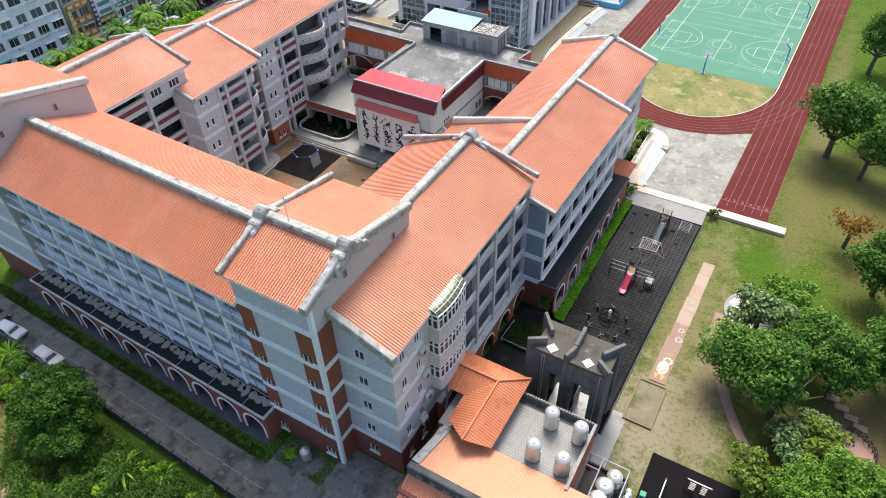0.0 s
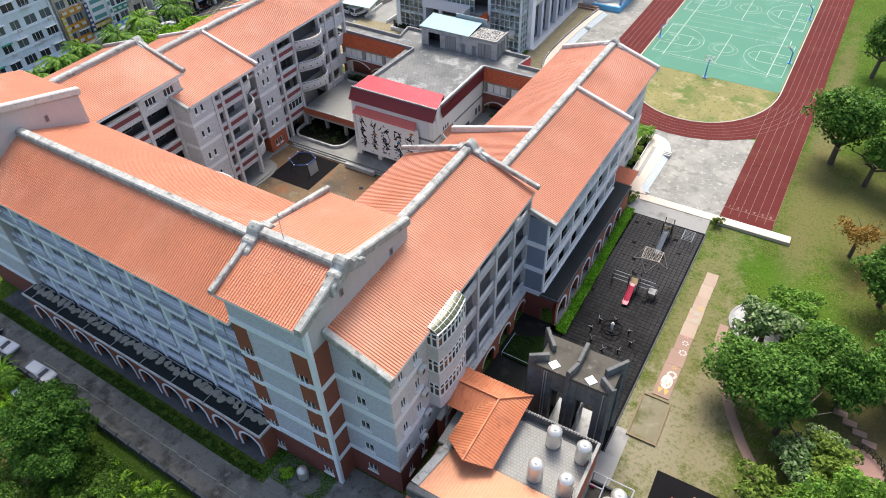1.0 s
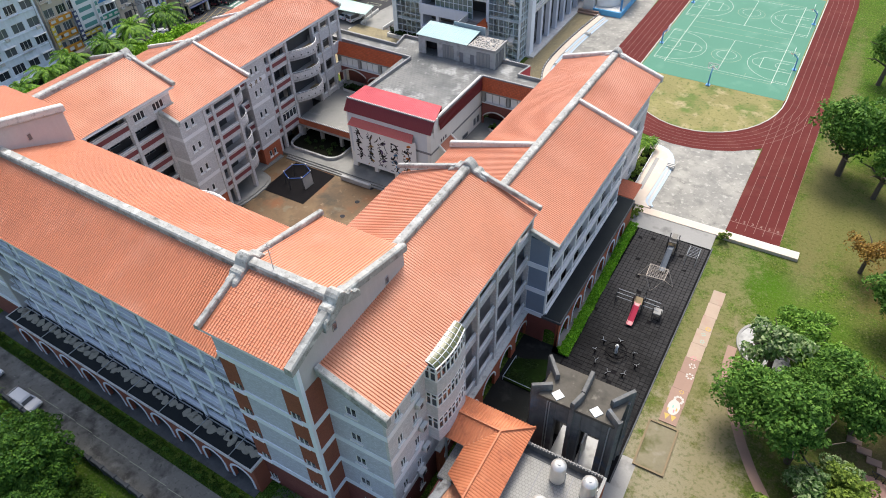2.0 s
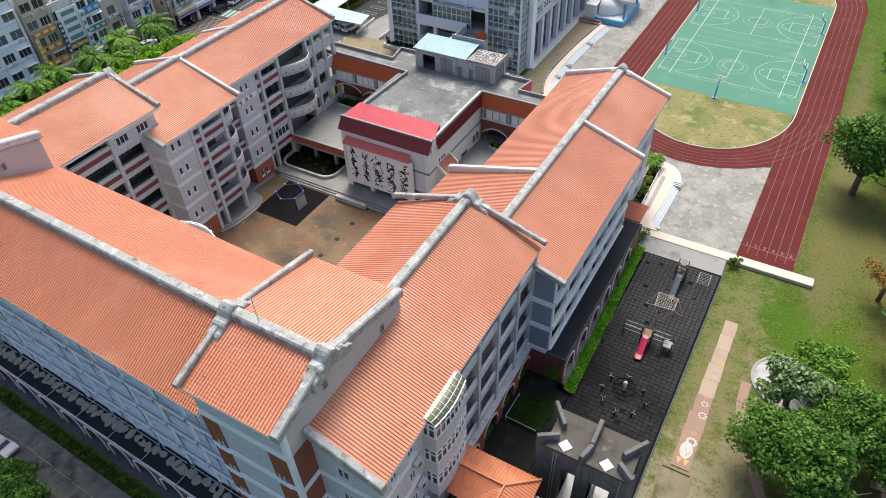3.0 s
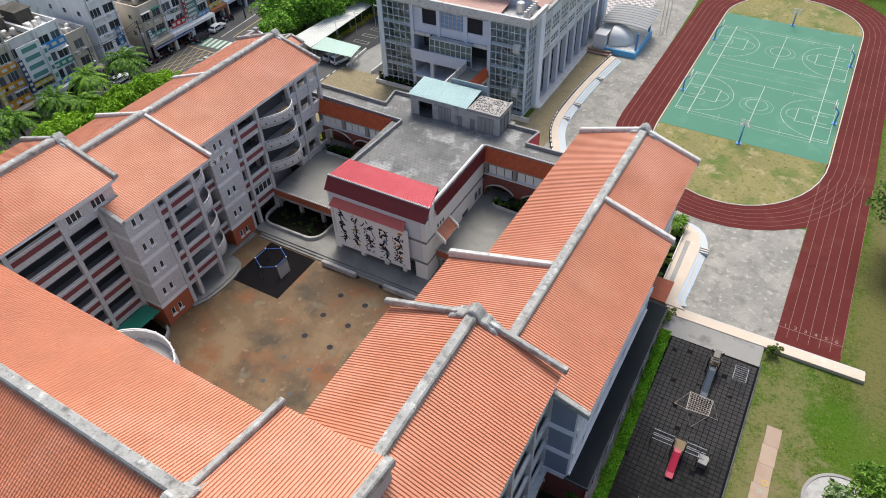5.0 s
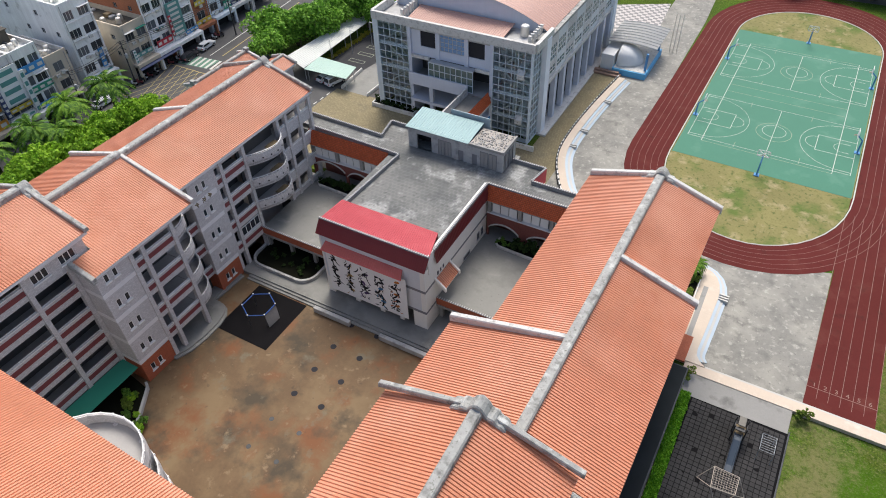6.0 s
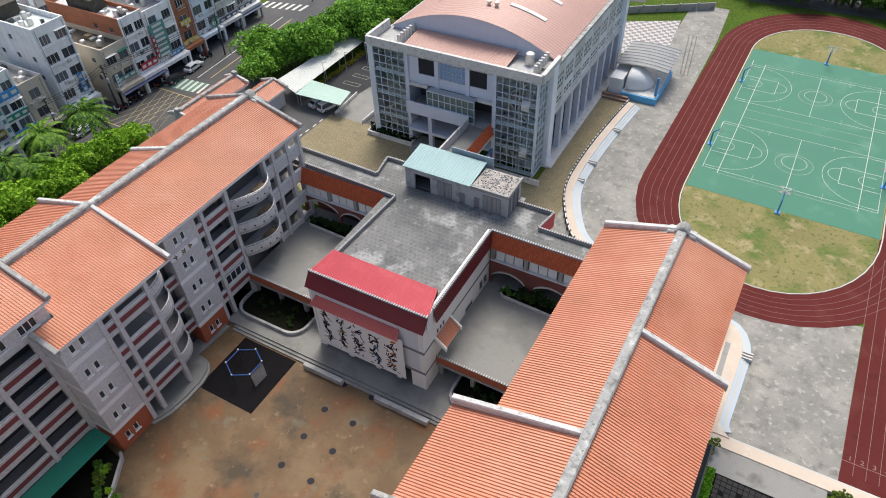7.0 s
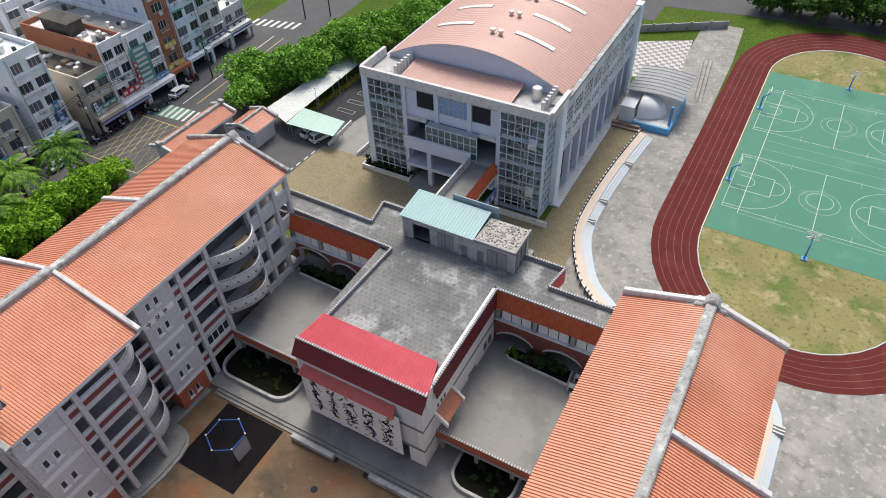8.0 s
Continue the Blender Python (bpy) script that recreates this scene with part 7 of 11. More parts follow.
holes = [(-77.3, -74.4, 13.3, 16.1), (-73.6, -68.9, 13.2, 16.3), (-68.4, -65.4, 13.3, 16.1)]
bm = bmesh.new()
holed(bm, -79.0, -64.3, 11.6, GT, holes, 0.4, 0.7)
part("upper_wall", bm, LILAC, gym, m=FG)
for h in (holes[0], holes[2]):
    # near-black plate added to make the opening read as unlit
    part("dark_screen", cubes((h[0], h[1], 0.55, 0.6, h[2], h[3])), CORE, gym, m=FG)
window(gym, FG, -71.25, 0.5, 13.2, 4.7, 3.1, 6, 4, 0.09, mat("blue_curtain_glass", (0.16, 0.30, 0.52), 0.2, 0.2), FRAME_GREY)
for u in (-74.0, -68.65):
    part("pier", cubes((u - 0.35, u + 0.35, 0.2, 0.5, 8.0, GT)), LILAC, gym, m=FG)
for u0, u1 in ((-79.0, -75.6), (-66.9, -64.3)):
    part("canopy_edge", cubes((u0, u1, -0.1, 0.4, 11.2, 11.7)), COPING_WHITE, gym, m=FG)
part("glazed_box", cubes((-75.2, -66.9, -0.9, 0.3, 11.4, 11.55)), FRAME_GREY, gym, m=FG)
bm = bmesh.new()
for i in range(9):
    u = -75.2 + 8.3 * i / 8
    cube(bm, u - 0.05, u + 0.05, -0.95, -0.85, 7.6, 11.5)
for k in range(4):
    cube(bm, -75.2, -66.9, -0.95, -0.85, 7.6 + k * 1.25, 7.7 + k * 1.25)
part("curtain_grid", bm, FRAME_BLUE, gym, m=FG, kind="stuff")
part("tower_glass", cubes((-75.2, -66.9, -0.8, -0.78, 7.6, 11.4)), GREEN_PANE, gym, m=FG)
part("recess_wall", cubes((-79.0, -64.3, 3.5, 3.7, 0, 11.6)), VOID, gym, m=FG)
part("recess_floor", cubes((-79.0, -64.3, -1.0, 3.5, 7.2, 7.5)), SLAB, gym, m=FG)
part("recess_floor", cubes((-79.0, -64.3, -1.0, 3.5, 3.4, 3.9)), LILAC, gym, m=FG)
# L-shaped raised walk from the sports hall to the deck
part("walk_parapet", cubes((-79.0, -67.7, 118.3, 118.55, 6.9, 9.0)), LILAC, gym)
part("walk_parapet", cubes((-67.9, -67.65, 104.4, 118.3, 7.1, 8.7)), COPING_WHITE, gym)
part("walk_floor", cubes((-79.0, -64.0, 118.55, 121.0, 6.9, 7.3)), TERRACE, gym)
part("walk_floor", cubes((-67.65, -64.2, 104.4, 118.55, 6.9, 7.3)), TERRACE, gym)
ribbed(gym, "walk_tile_side", ((-63.6, 104.4, 6.6), (-63.6, 119.0, 6.6), (-64.2, 119.0, 8.4), (-64.2, 104.4, 8.4)), ORANGE_TILE, 0.3, 0.04, "orange glazed tile side")
part("walk_beam", cubes((-64.3, -63.6, 104.4, 119.0, 6.2, 6.6)), COPING_WHITE, gym)
for x, y in ((-74.9, 119.0), (-67.4, 112.0), (-64.4, 112.0), (-64.4, 107.0)):
    part("walk_column", cubes((x - 0.35, x + 0.35, y - 0.35, y + 0.35, 0, 6.9)), LILAC, gym)
part("board", cubes((-62.6, -56.4, 103.6, 103.72, 11.0, 14.1)), mat("blue_grey_board", (0.30, 0.38, 0.42), 0.6, 0.2, 0.8, 5), stair, "blue-grey roof board")
bm = cubes((-63.2, -63.05, 112.6, 117.6, 3.4, 5.0))
part("banner", bm, INKS[3], gym, "blue cloth banner with pale bars")
for i in range(6):
    part("banner_bar", cubes((-63.04, -63.02, 112.9 + 0.75 * i, 113.4 + 0.75 * i, 3.8, 4.6)), (LINE, RED_SHEET)[i % 2], gym)
# east side of the sports hall
FGE = facade(GX1, 0, "E")
part("end_pier", cubes((123.4, 125.2, -0.4, 0.6, 0, GT + 0.6)), BAND, gym, m=FGE)
part("end_pier", cubes((158.6, 160.4, -0.6, 0.6, 0, GT + 0.6)), BAND, gym, m=FGE)
pitch_e = (158.6 - 125.2) / 8
for i in range(8):
    u0 = 125.2 + pitch_e * i
    u1 = u0 + pitch_e
    part("pier", cubes((u1 - 0.5, u1 + 0.5, -0.25, 0.6, 0.0, 8.8)), LILAC, gym, m=FGE)
    part("bay_wall", cubes((u0, u1, 1.0, 1.2, 0, 8.8)), CORE, gym, m=FGE)
    window(gym, FGE, (u0 + u1) / 2, 0.75, 0.4, pitch_e - 1.4, 7.6, 2, 5, 0.08, PANE, FRAME_GREY)
    bm = bmesh.new()
    holed(bm, u0, u1, 8.8, GT, [(u0 + 0.35, u1 - 0.35, 11.9, 14.6), (u0 + 0.35, u1 - 0.35, 9.5, 10.9)], 0.0, 0.3)
    part("upper_panel", bm, WHITE_BLUE if i % 2 else WALL_GREY, gym, m=FGE)
    window(gym, FGE, (u0 + u1) / 2, 0.1, 11.9, pitch_e - 0.7, 2.7, 4, 3, 0.09, GREEN_PANE, FRAME_WHITE)
    window(gym, FGE, (u0 + u1) / 2, 0.1, 9.5, pitch_e - 0.7, 1.4, 3, 2, 0.09, GREEN_PANE, FRAME_WHITE)
part("string_course", cubes((125.2, 158.6, -0.35, 0.0, 8.5, 9.0)), COPING_WHITE, gym, m=FGE)
part("gutter_ledge", cubes((123.4, 160.4, -0.3, 2.4, GT, GT + 0.45)), COPING, gym, m=FGE)
part("plinth", cubes((123.0, 160.4, -1.4, 1.0, 0, 0.35)), COPING_WHITE, gym, m=FGE)
part("inner_core", cubes((GX0 + 0.5, GX1 - 1.3, 125.0, 159.8, 0, GT - 0.3)), WALL_GREY, gym)
part("west_wall", cubes((GX0, GX0 + 0.4, GY0 + 0.4, GY1, 0, GT)), LILAC, gym)
part("south_inner", cubes((GX0 + 0.4, GX1 - 3.5, 124.6, 124.9, 0, GT - 0.5)), LILAC, gym)
bed = thing("entrance_bed", "planted bed with a low white wall", "planter")
part("wall", cubes((-87.6, -78.6, 118.4, 118.65, 0, 0.8), (-87.6, -87.35, 118.65, 121.0, 0, 0.8), (-78.85, -78.6, 118.65, 120.8, 0, 0.8)), COPING_WHITE, bed)
part("soil", cubes((-87.3, -78.9, 118.7, 120.9, 0, 0.5)), SOIL, bed)
for i in range(4):
    tagged(part("entrance_step", cubes((-78.4, -70.0, 117.2 + 0.4 * i, 121.5, 0, 0.15 * (i + 1))), TERRACE), "wide grey entrance step", "step", "entrance steps", "structure")
tagged(part("ramp_wall", cubes((-63.4, -55.2, 117.9, 118.15, 0, 1.0)), COPING_WHITE), "low white ramp wall", "wall", "", "structure")

# plaza, paths and stage north of the school
sheet("plaza", [(-97.4, 105), (-97.2, 120.7), (-88, 121), (-88, 119.5), (-56, 119.5), (-56, 160), (-50, 160), (-50, 103), (-48, 99.2), (-86, 99.2)], 0.045, PAVER_OLIVE, "olive-brown paved plaza", "pavement")
sheet("asphalt_yard", [(-126, 96), (-97.0, 96), (-97.0, 120.8), (-88.0, 120.8), (-88.0, 150), (-106, 150), (-106, 126), (-126, 126)], 0.038, ASPHALT, "worn dark asphalt forecourt", "road")
sheet("ramp_strip", [(-96.0, 120.75), (-90.2, 120.7), (-90.1, 125.3), (-91.0, 134), (-95.8, 133.4), (-96.6, 128.8)], 0.055, TERRACE, "pale concrete drive strip", "pavement")
for a, b in (((-96.2, 120.9), (-96.75, 128.6)), ((-90.2, 120.75), (-90.1, 125.2))):
    bm = bmesh.new()
    coping_run(bm, (*a, 0.0), (*b, 0.0), 0.3, 0.7, 0.0)
    tagged(part("drive_wall", bm, COPING_WHITE), "low pale wall beside the drive", "wall", "drive walls")
for x, y in ((-97.5, 118.2), (-97.6, 116.3), (-97.75, 114.4), (-97.9, 112.6)):
    tagged(part("road_dash", cubes((x - 0.1, x + 0.1, y - 0.5, y + 0.5, 0.04, 0.06)), LINE), "short white road dash", "road marking", "road dashes", "stuff")
sheet("blotched_walk", [(-50, 103.5), (-33.0, 103.5), (-36.0, 112), (-39.6, 118), (-41.2, 128), (-41.2, 180), (-42, 196), (-50, 196)], 0.035, HARD, "weathered concrete walk beside the track", "pavement")
CHECKER = mat("checker_paving", (0.50, 0.47, 0.45), 0.85, 0.2, 1.2, 3)
cn, cl = CHECKER.node_tree.nodes, CHECKER.node_tree.links.new
ct, cm = cn.new("ShaderNodeTexChecker"), cn.new("ShaderNodeMix")
cm.data_type = "RGBA"
ct.inputs["Scale"].default_value = 1.1
cl(cn.new("ShaderNodeTexCoord").outputs["Object"], ct.inputs["Vector"])
cl(ct.outputs["Fac"], cm.inputs["Factor"])
cl(cn["Principled BSDF"].inputs["Base Color"].links[0].from_socket, cm.inputs["A"])
cm.inputs["B"].default_value = (0.22, 0.215, 0.215, 1)
cl(cm.outputs["Result"], cn["Principled BSDF"].inputs["Base Color"])
sheet("checker_paving", [(-62, 163), (-49.2, 171), (-50.3, 186), (-62, 180)], 0.05, CHECKER, "pale and grey checkered paving", "pavement")
curve = [(-42.8, 106.2), (-46.6, 109.5), (-49.3, 114.2), (-50.9, 118.5), (-51.5, 123), (-51.5, 130), (-51.0, 138.5), (-50.1, 147.4)]
fine = []
for i in range(len(curve) - 1):
    for k in range(4):
        t = k / 4
        p0, p1, p2, p3 = curve[max(i - 1, 0)], curve[i], curve[i + 1], curve[min(i + 2, len(curve) - 1)]
        fine.append(tuple(0.5 * (2 * p1[q] + (p2[q] - p0[q]) * t + (2 * p0[q] - 5 * p1[q] + 4 * p2[q] - p3[q]) * t * t + (3 * p1[q] - p0[q] - 3 * p2[q] + p3[q]) * t ** 3) for q in (0, 1)))
fine.append(curve[-1])
terrace_steps("curved_steps", [(x, y) for x, y in fine], "long curving cream and blue viewing steps")
steps_rail = thing("step_wall", "low white rail on dark blocks along the viewing steps", "railing")
for (x0, y0), (x1, y1) in zip(fine, fine[1:]):
    n = max(1, round(math.hypot(x1 - x0, y1 - y0) / 0.95))
    for k in range(n):
        x, y = x0 + (x1 - x0) * k / n, y0 + (y1 - y0) * k / n
        part("post", cubes((x - 0.3, x - 0.08, y - 0.2, y + 0.2, 0, 1.0)), CONC_DARK, steps_rail)
bm = bmesh.new()
loft(bm, [(x, y, 0) for x, y in fine], [(-0.24, 0.78), (-0.1, 0.78), (-0.1, 0.92), (-0.24, 0.92)])
bmesh.ops.recalc_face_normals(bm, faces=bm.faces)
part("rail", bm, RAIL, steps_rail)
for x, y, a in ((-49.75, 127.2, 2), (-49.3, 138.0, -4), (-49.9, 122.0, 5)):
    part("step_block", cubes((-0.75, 0.75, -0.35, -0.15, 0, 0.6), (-0.75, 0.75, 0.15, 0.35, 0, 0.6)), KERB_WHITE, bpy.data.objects["curved_steps.001"] if "curved_steps.001" in bpy.data.objects else steps_rail, "white stepped end block", m=pose(x, y, 0, 0, 0, a))
CANOPY = mat("weathered_translucent_sheet", (0.36, 0.37, 0.37), 0.5, 0.2, 0.5, 4, stain=(0.16, 0.16, 0.16), stain_scale=0.5)
CANOPY.node_tree.nodes["Principled BSDF"].inputs["Transmission Weight"].default_value = 0.45
SIGNS_WHITE = mat("white_stage_paint", (0.70, 0.71, 0.71), 0.7, 0.08, 0.4, 5, streak=0.05)
stage = thing("open_stage", "open-air stage with a blue base and corrugated canopy", "stage")
part("base", cubes((-52.2, -45.7, 149.2, 161.0, 0, 1.2)), mat("bright_blue_paint", (0.12, 0.42, 0.70), 0.6, 0.1), stage)
part("floor", cubes((-52.0, -46.0, 149.5, 160.8, 1.2, 1.26)), COPING_WHITE, stage)
part("side_house", cubes((-54.6, -52.2, 149.4, 160.0, 0, 3.6)), SIGNS_WHITE, stage)
for y in (151.0, 153.6):
    window(stage, facade(0, 149.6, "S"), -53.6, -0.02, 1.6 + (y - 151) * 0.2, 0.5, 0.8, 1, 1, 0.05, CORE, GREY_TRIM) if y < 152 else None
bm = bmesh.new()
shell = []
for i in range(9):
    a = math.pi / 2 * i / 8
    shell.append([bm.verts.new((-51.8 + 4.4 * math.cos(a) * math.sin(b), 153.4 - 3.2 * math.cos(b), 1.26 + 3.2 * math.sin(a) * math.sin(b) ** 0.5)) for b in (math.pi * k / 16 for k in range(17))])
for a, b in zip(shell, shell[1:]):
    for i in range(16):
        bm.faces.new((a[i], a[i + 1], b[i + 1], b[i]))
bmesh.ops.remove_doubles(bm, verts=bm.verts, dist=0.002)
bmesh.ops.solidify(bm, geom=bm.faces, thickness=0.12)
for f in bm.faces:
    f.smooth = True
part("sound_shell", bm, SIGNS_WHITE, stage, "white rounded sound shell")
part("stage_steps", cubes((-55.4, -50.2, 147.8, 149.0, 0, 0.4), (-55.4, -50.6, 148.4, 149.0, 0.4, 0.8)), PATH_TAN, stage)
for x, y in ((-46.2, 150.6), (-46.2, 160.0)):
    part("column", cubes((x - 0.2, x + 0.2, y - 0.2, y + 0.2, 1.2, 4.7)), BLUE, stage)
bm = bmesh.new()
pr = None
for i in range(13):
    t = i / 12
    x = -54.8 + 9.6 * t
    z = 4.6 + 0.4 * math.sin(math.pi * t)
    q = [bm.verts.new((x, 153.0, z)), bm.verts.new((x, 162.8, z)), bm.verts.new((x, 162.8, z - 0.1)), bm.verts.new((x, 153.0, z - 0.1))]
    if pr:
        for k in range(4):
            bm.faces.new((pr[k], pr[(k + 1) % 4], q[(k + 1) % 4], q[k]))
    pr = q
bmesh.ops.recalc_face_normals(bm, faces=bm.faces)
part("canopy", bm, CANOPY, stage, "weathered grey corrugated canopy")
for k in range(9):
    y = 153.2 + 1.19 * k
    part("canopy_rib", tubes(*[((-54.8 + 9.6 * i / 8, y, 4.62 + 0.4 * math.sin(math.pi * i / 8)), (-54.8 + 9.6 * (i + 1) / 8, y, 4.62 + 0.4 * math.sin(math.pi * (i + 1) / 8)), 0.07, 0.07) for i in range(8)], seg=5), FRAME_GREY, stage)
for x in (-44.6, -43.9, -43.2):
    tagged(part("flag_pole", tubes(((x, 163.0, 0), (x, 163.0, 8.0), 0.07, 0.05), seg=8), STEEL), "slim steel flag pole", "flag pole", "flag poles")

# ---- gate houses, car port and street ----
gate = thing("gate_house", "grey gate house with an orange tiled roof", "gate house", "gate houses")
roof_gable(gate, "y", 103.0, 117.2, -117.8, -115.4, -112.6, 4.3, 5.3, 4.3, ends=((103.0, "lr", COPING_WHITE), (117.2, "lr", COPING_WHITE)), ridge_w=0.6, ridge_h=0.45)
part("wall", cubes((-117.2, -113.2, 103.4, 106.5, 0, 4.4), (-117.2, -113.2, 114.5, 116.8, 0, 4.4), (-117.2, -116.7, 106.5, 114.5, 0, 4.4)), WALL_GREY, gate)
for y in (103.0, 117.2):
    part("ridge_block", cubes((-115.9, -114.9, y - 0.4, y + 0.4, 5.2, 6.1), bevel=0.12), COPING, gate, "grey concrete ridge end block")
gate2 = thing("gate_house", "small grey guard house with an orange tiled roof", "gate house", "gate houses")
roof_gable(gate2, "y", 114.2, 120.2, -111.8, -109.0, -106.2, 3.4, 4.5, 3.4, ends=((114.2, "lr", COPING), (120.2, "lr", COPING)), ridge_w=0.5, ridge_h=0.35)
part("wall", cubes((-111.2, -106.8, 114.8, 119.8, 0, 3.5)), WALL_GREY, gate2)
bm = bmesh.new()
gable_fill(bm, "y", 114.8, 0.25, -111.2, -109.0, -106.8, 3.4, 4.4, 3.4, 3.0)
part("gable", bm, WALL_GREY, gate2)
window(gate2, facade(0, 114.8, "S"), -108.2, -0.02, 1.2, 0.9, 1.2, 2, 1, 0.08, PANE, FRAME_WHITE)
port = thing("car_port", "long car port with a pale metal roof", "car port", "car ports")
ribbed(port, "roof", ((-104.4, 120.3, 2.8), (-104.7, 144.4, 2.8), (-108.3, 146.0, 3.2), (-110.0, 122.2, 3.2)), mat("cream_roof_sheet", (0.55, 0.57, 0.54), 0.55, 0.08, 0.3, 4), 0.5, 0.04, "pale cream ribbed roof")
for i in range(6):
    t = i / 5
    for a, b in (((-104.8, 121.0), (-105.0, 143.8)), ((-109.4, 122.8), (-107.9, 145.4))):
        x, y = a[0] + (b[0] - a[0]) * t, a[1] + (b[1] - a[1]) * t
        part("post", tubes(((x, y, 0), (x, y, 2.7), 0.07, 0.07)), FRAME_GREY, port)
port2 = thing("car_port", "square car port with a pale green roof", "car port", "car ports")
ribbed(port2, "roof", ((-104.3, 120.2, 2.7), (-94.6, 120.6, 2.7), (-95.2, 124.9, 2.95), (-104.3, 125.3, 2.95)), mat("pale_green_sheet", (0.38, 0.53, 0.46), 0.5, 0.08, 0.3, 4), 0.5, 0.04, "pale green ribbed roof")
for x, y in ((-103.8, 120.7), (-95.2, 121.1), (-95.7, 124.4), (-103.8, 124.8)):
    part("post", tubes(((x, y, 0), (x, y, 2.7), 0.07, 0.07)), FRAME_GREY, port2)
sheet("black_lot", [(-104.6, 126.0), (-96.8, 128.6), (-96.0, 133.5), (-93.0, 146), (-104.0, 146)], 0.05, mat("fresh_black_asphalt", (0.030, 0.031, 0.035), 0.9, 0.14, 0.3, 5, bump=0.2), "dark asphalt practice lot", "road")
for i in range(5):
    tagged(part("lot_mark", line_rect(-101.8 + 0.1 * i, -98.2, 131 + 3.2 * i, 132.1 + 3.2 * i, 0.08, 0.06), LINE_DIM), "faded white lot marking", "road marking", "lot markings", "stuff")

# street north-west: lane, junction box, crossings
sheet("street", [(-141, 40), (-124, 40), (-121, 110), (-127, 215), (-141, 215)], 0.03, ASPHALT, "worn asphalt street", "road")
sheet("cross_street", [(-220, 158), (-60, 192), (-60, 206), (-220, 172)], 0.025, ASPHALT, "asphalt cross street", "road")
sheet("far_road", [(-75, 197.5), (-44, 202.5), (120, 214), (120, 232), (-75, 216)], 0.03, ASPHALT, "far road behind the field", "road")
sheet("far_bank", [(-220, 174), (-100, 200), (-100, 230), (-220, 215)], 0.02, EARTH, "bare ochre river bank", "ground")
for i in range(9):
    for s in (1, -1):
        a = (-134.2 + 1.55 * i, 100.4 if s > 0 else 113.5)
        b = (a[0] + (5.0 if s > 0 else 5.0), 113.5 if s > 0 else 100.4)
        if b[0] > -120.5:
            b = (-120.5, a[1] + s * 13.1 * (-120.5 - a[0]) / 5.0)
        bm = bmesh.new()
        coping_run(bm, (*a, 0.034), (*b, 0.034), 0.1, 0.004, 0.0)
        tagged(part("junction_mark", bm, YELLOW), "yellow crossed junction box line", "road marking", "junction box lines", "stuff")
for a, b in (((-134.4, 100.3), (-120.3, 100.3)), ((-134.4, 113.6), (-121.0, 113.6)), ((-134.4, 100.3), (-134.4, 113.6)), ((-120.3, 100.3), (-120.8, 113.6))):
    bm = bmesh.new()
    coping_run(bm, (*a, 0.036), (*b, 0.036), 0.18, 0.004, 0.0)
    tagged(part("junction_mark", bm, YELLOW), "yellow junction box border", "road marking", "junction box lines", "stuff")
sheet("crossing_base", [(-133.6, 114.6), (-123.0, 115.6), (-123.6, 119.4), (-134.0, 118.2)], 0.034, mat("green_road_paint", (0.12, 0.24, 0.17), 0.85, 0.2), "worn green crossing ground", "road marking", "structure", 0.006)
for i in range(8):
    x = -133.2 + 1.3 * i
    sheet("crossing_bar", [(x, 114.9 + 0.08 * i), (x + 0.55, 114.95 + 0.08 * i), (x + 0.1, 118.6 + 0.08 * i), (x - 0.45, 118.5 + 0.08 * i)], 0.045, LINE, "white zebra crossing bar", "road marking", "stuff", 0.006)
for i in range(7):
    x = -141 + 1.7 * i
    sheet("crossing_bar", [(x, 152 + 0.36 * i), (x + 0.7, 152.1 + 0.36 * i), (x + 0.7, 155.4 + 0.36 * i), (x, 155.3 + 0.36 * i)], 0.045, LINE, "white zebra crossing bar", "road marking", "stuff", 0.006)
sheet("centre_line", [(-129.5, 120), (-129.3, 120), (-131.8, 150), (-132.0, 150)], 0.04, LINE, "white street line", "road marking", "stuff", 0.006)
sheet("centre_line", [(-127.0, 121), (-126.8, 121), (-129.2, 150), (-129.4, 150)], 0.04, YELLOW, "yellow street line", "road marking", "stuff", 0.006)

SHOP = {
    "white": mat("off_white_render", (0.80, 0.81, 0.81), 0.85, 0.14, 0.3, 4, streak=0.22, stain=[((0.30, 0.30, 0.29), 0.35, 0.58, 0.76)]),
    "grey": mat("grey_render", (0.62, 0.62, 0.61), 0.85, 0.14, 0.3, 4, streak=0.24, stain=[((0.18, 0.18, 0.17), 0.35, 0.58, 0.76)]),
    "blue": mat("pale_blue_render", (0.66, 0.73, 0.80), 0.85, 0.14, 0.3, 4, streak=0.2, stain=[((0.27, 0.30, 0.33), 0.35, 0.58, 0.76)]),
    "tan": mat("tan_tile_front", (0.52, 0.46, 0.37), 0.8, 0.12, 0.3, 4, streak=0.1),
    "brick": tiled(mat("orange_brick_side", (0.38, 0.15, 0.08), 0.85, 0.2, 0.4, 5), 0.1, 0.8, 0.02, 2.2, 0.3),
}
SIGNS = {k: mat(k + "_sign_board", c, 0.5, 0.08) for k, c in dict(green=(0.03, 0.25, 0.17), blue=(0.05, 0.25, 0.55), orange=(0.55, 0.25, 0.03), red=(0.42, 0.03, 0.05), white=(0.72, 0.74, 0.75), teal=(0.10, 0.27, 0.26), navy=(0.05, 0.07, 0.16), yellow=(0.60, 0.46, 0.06)).items()}


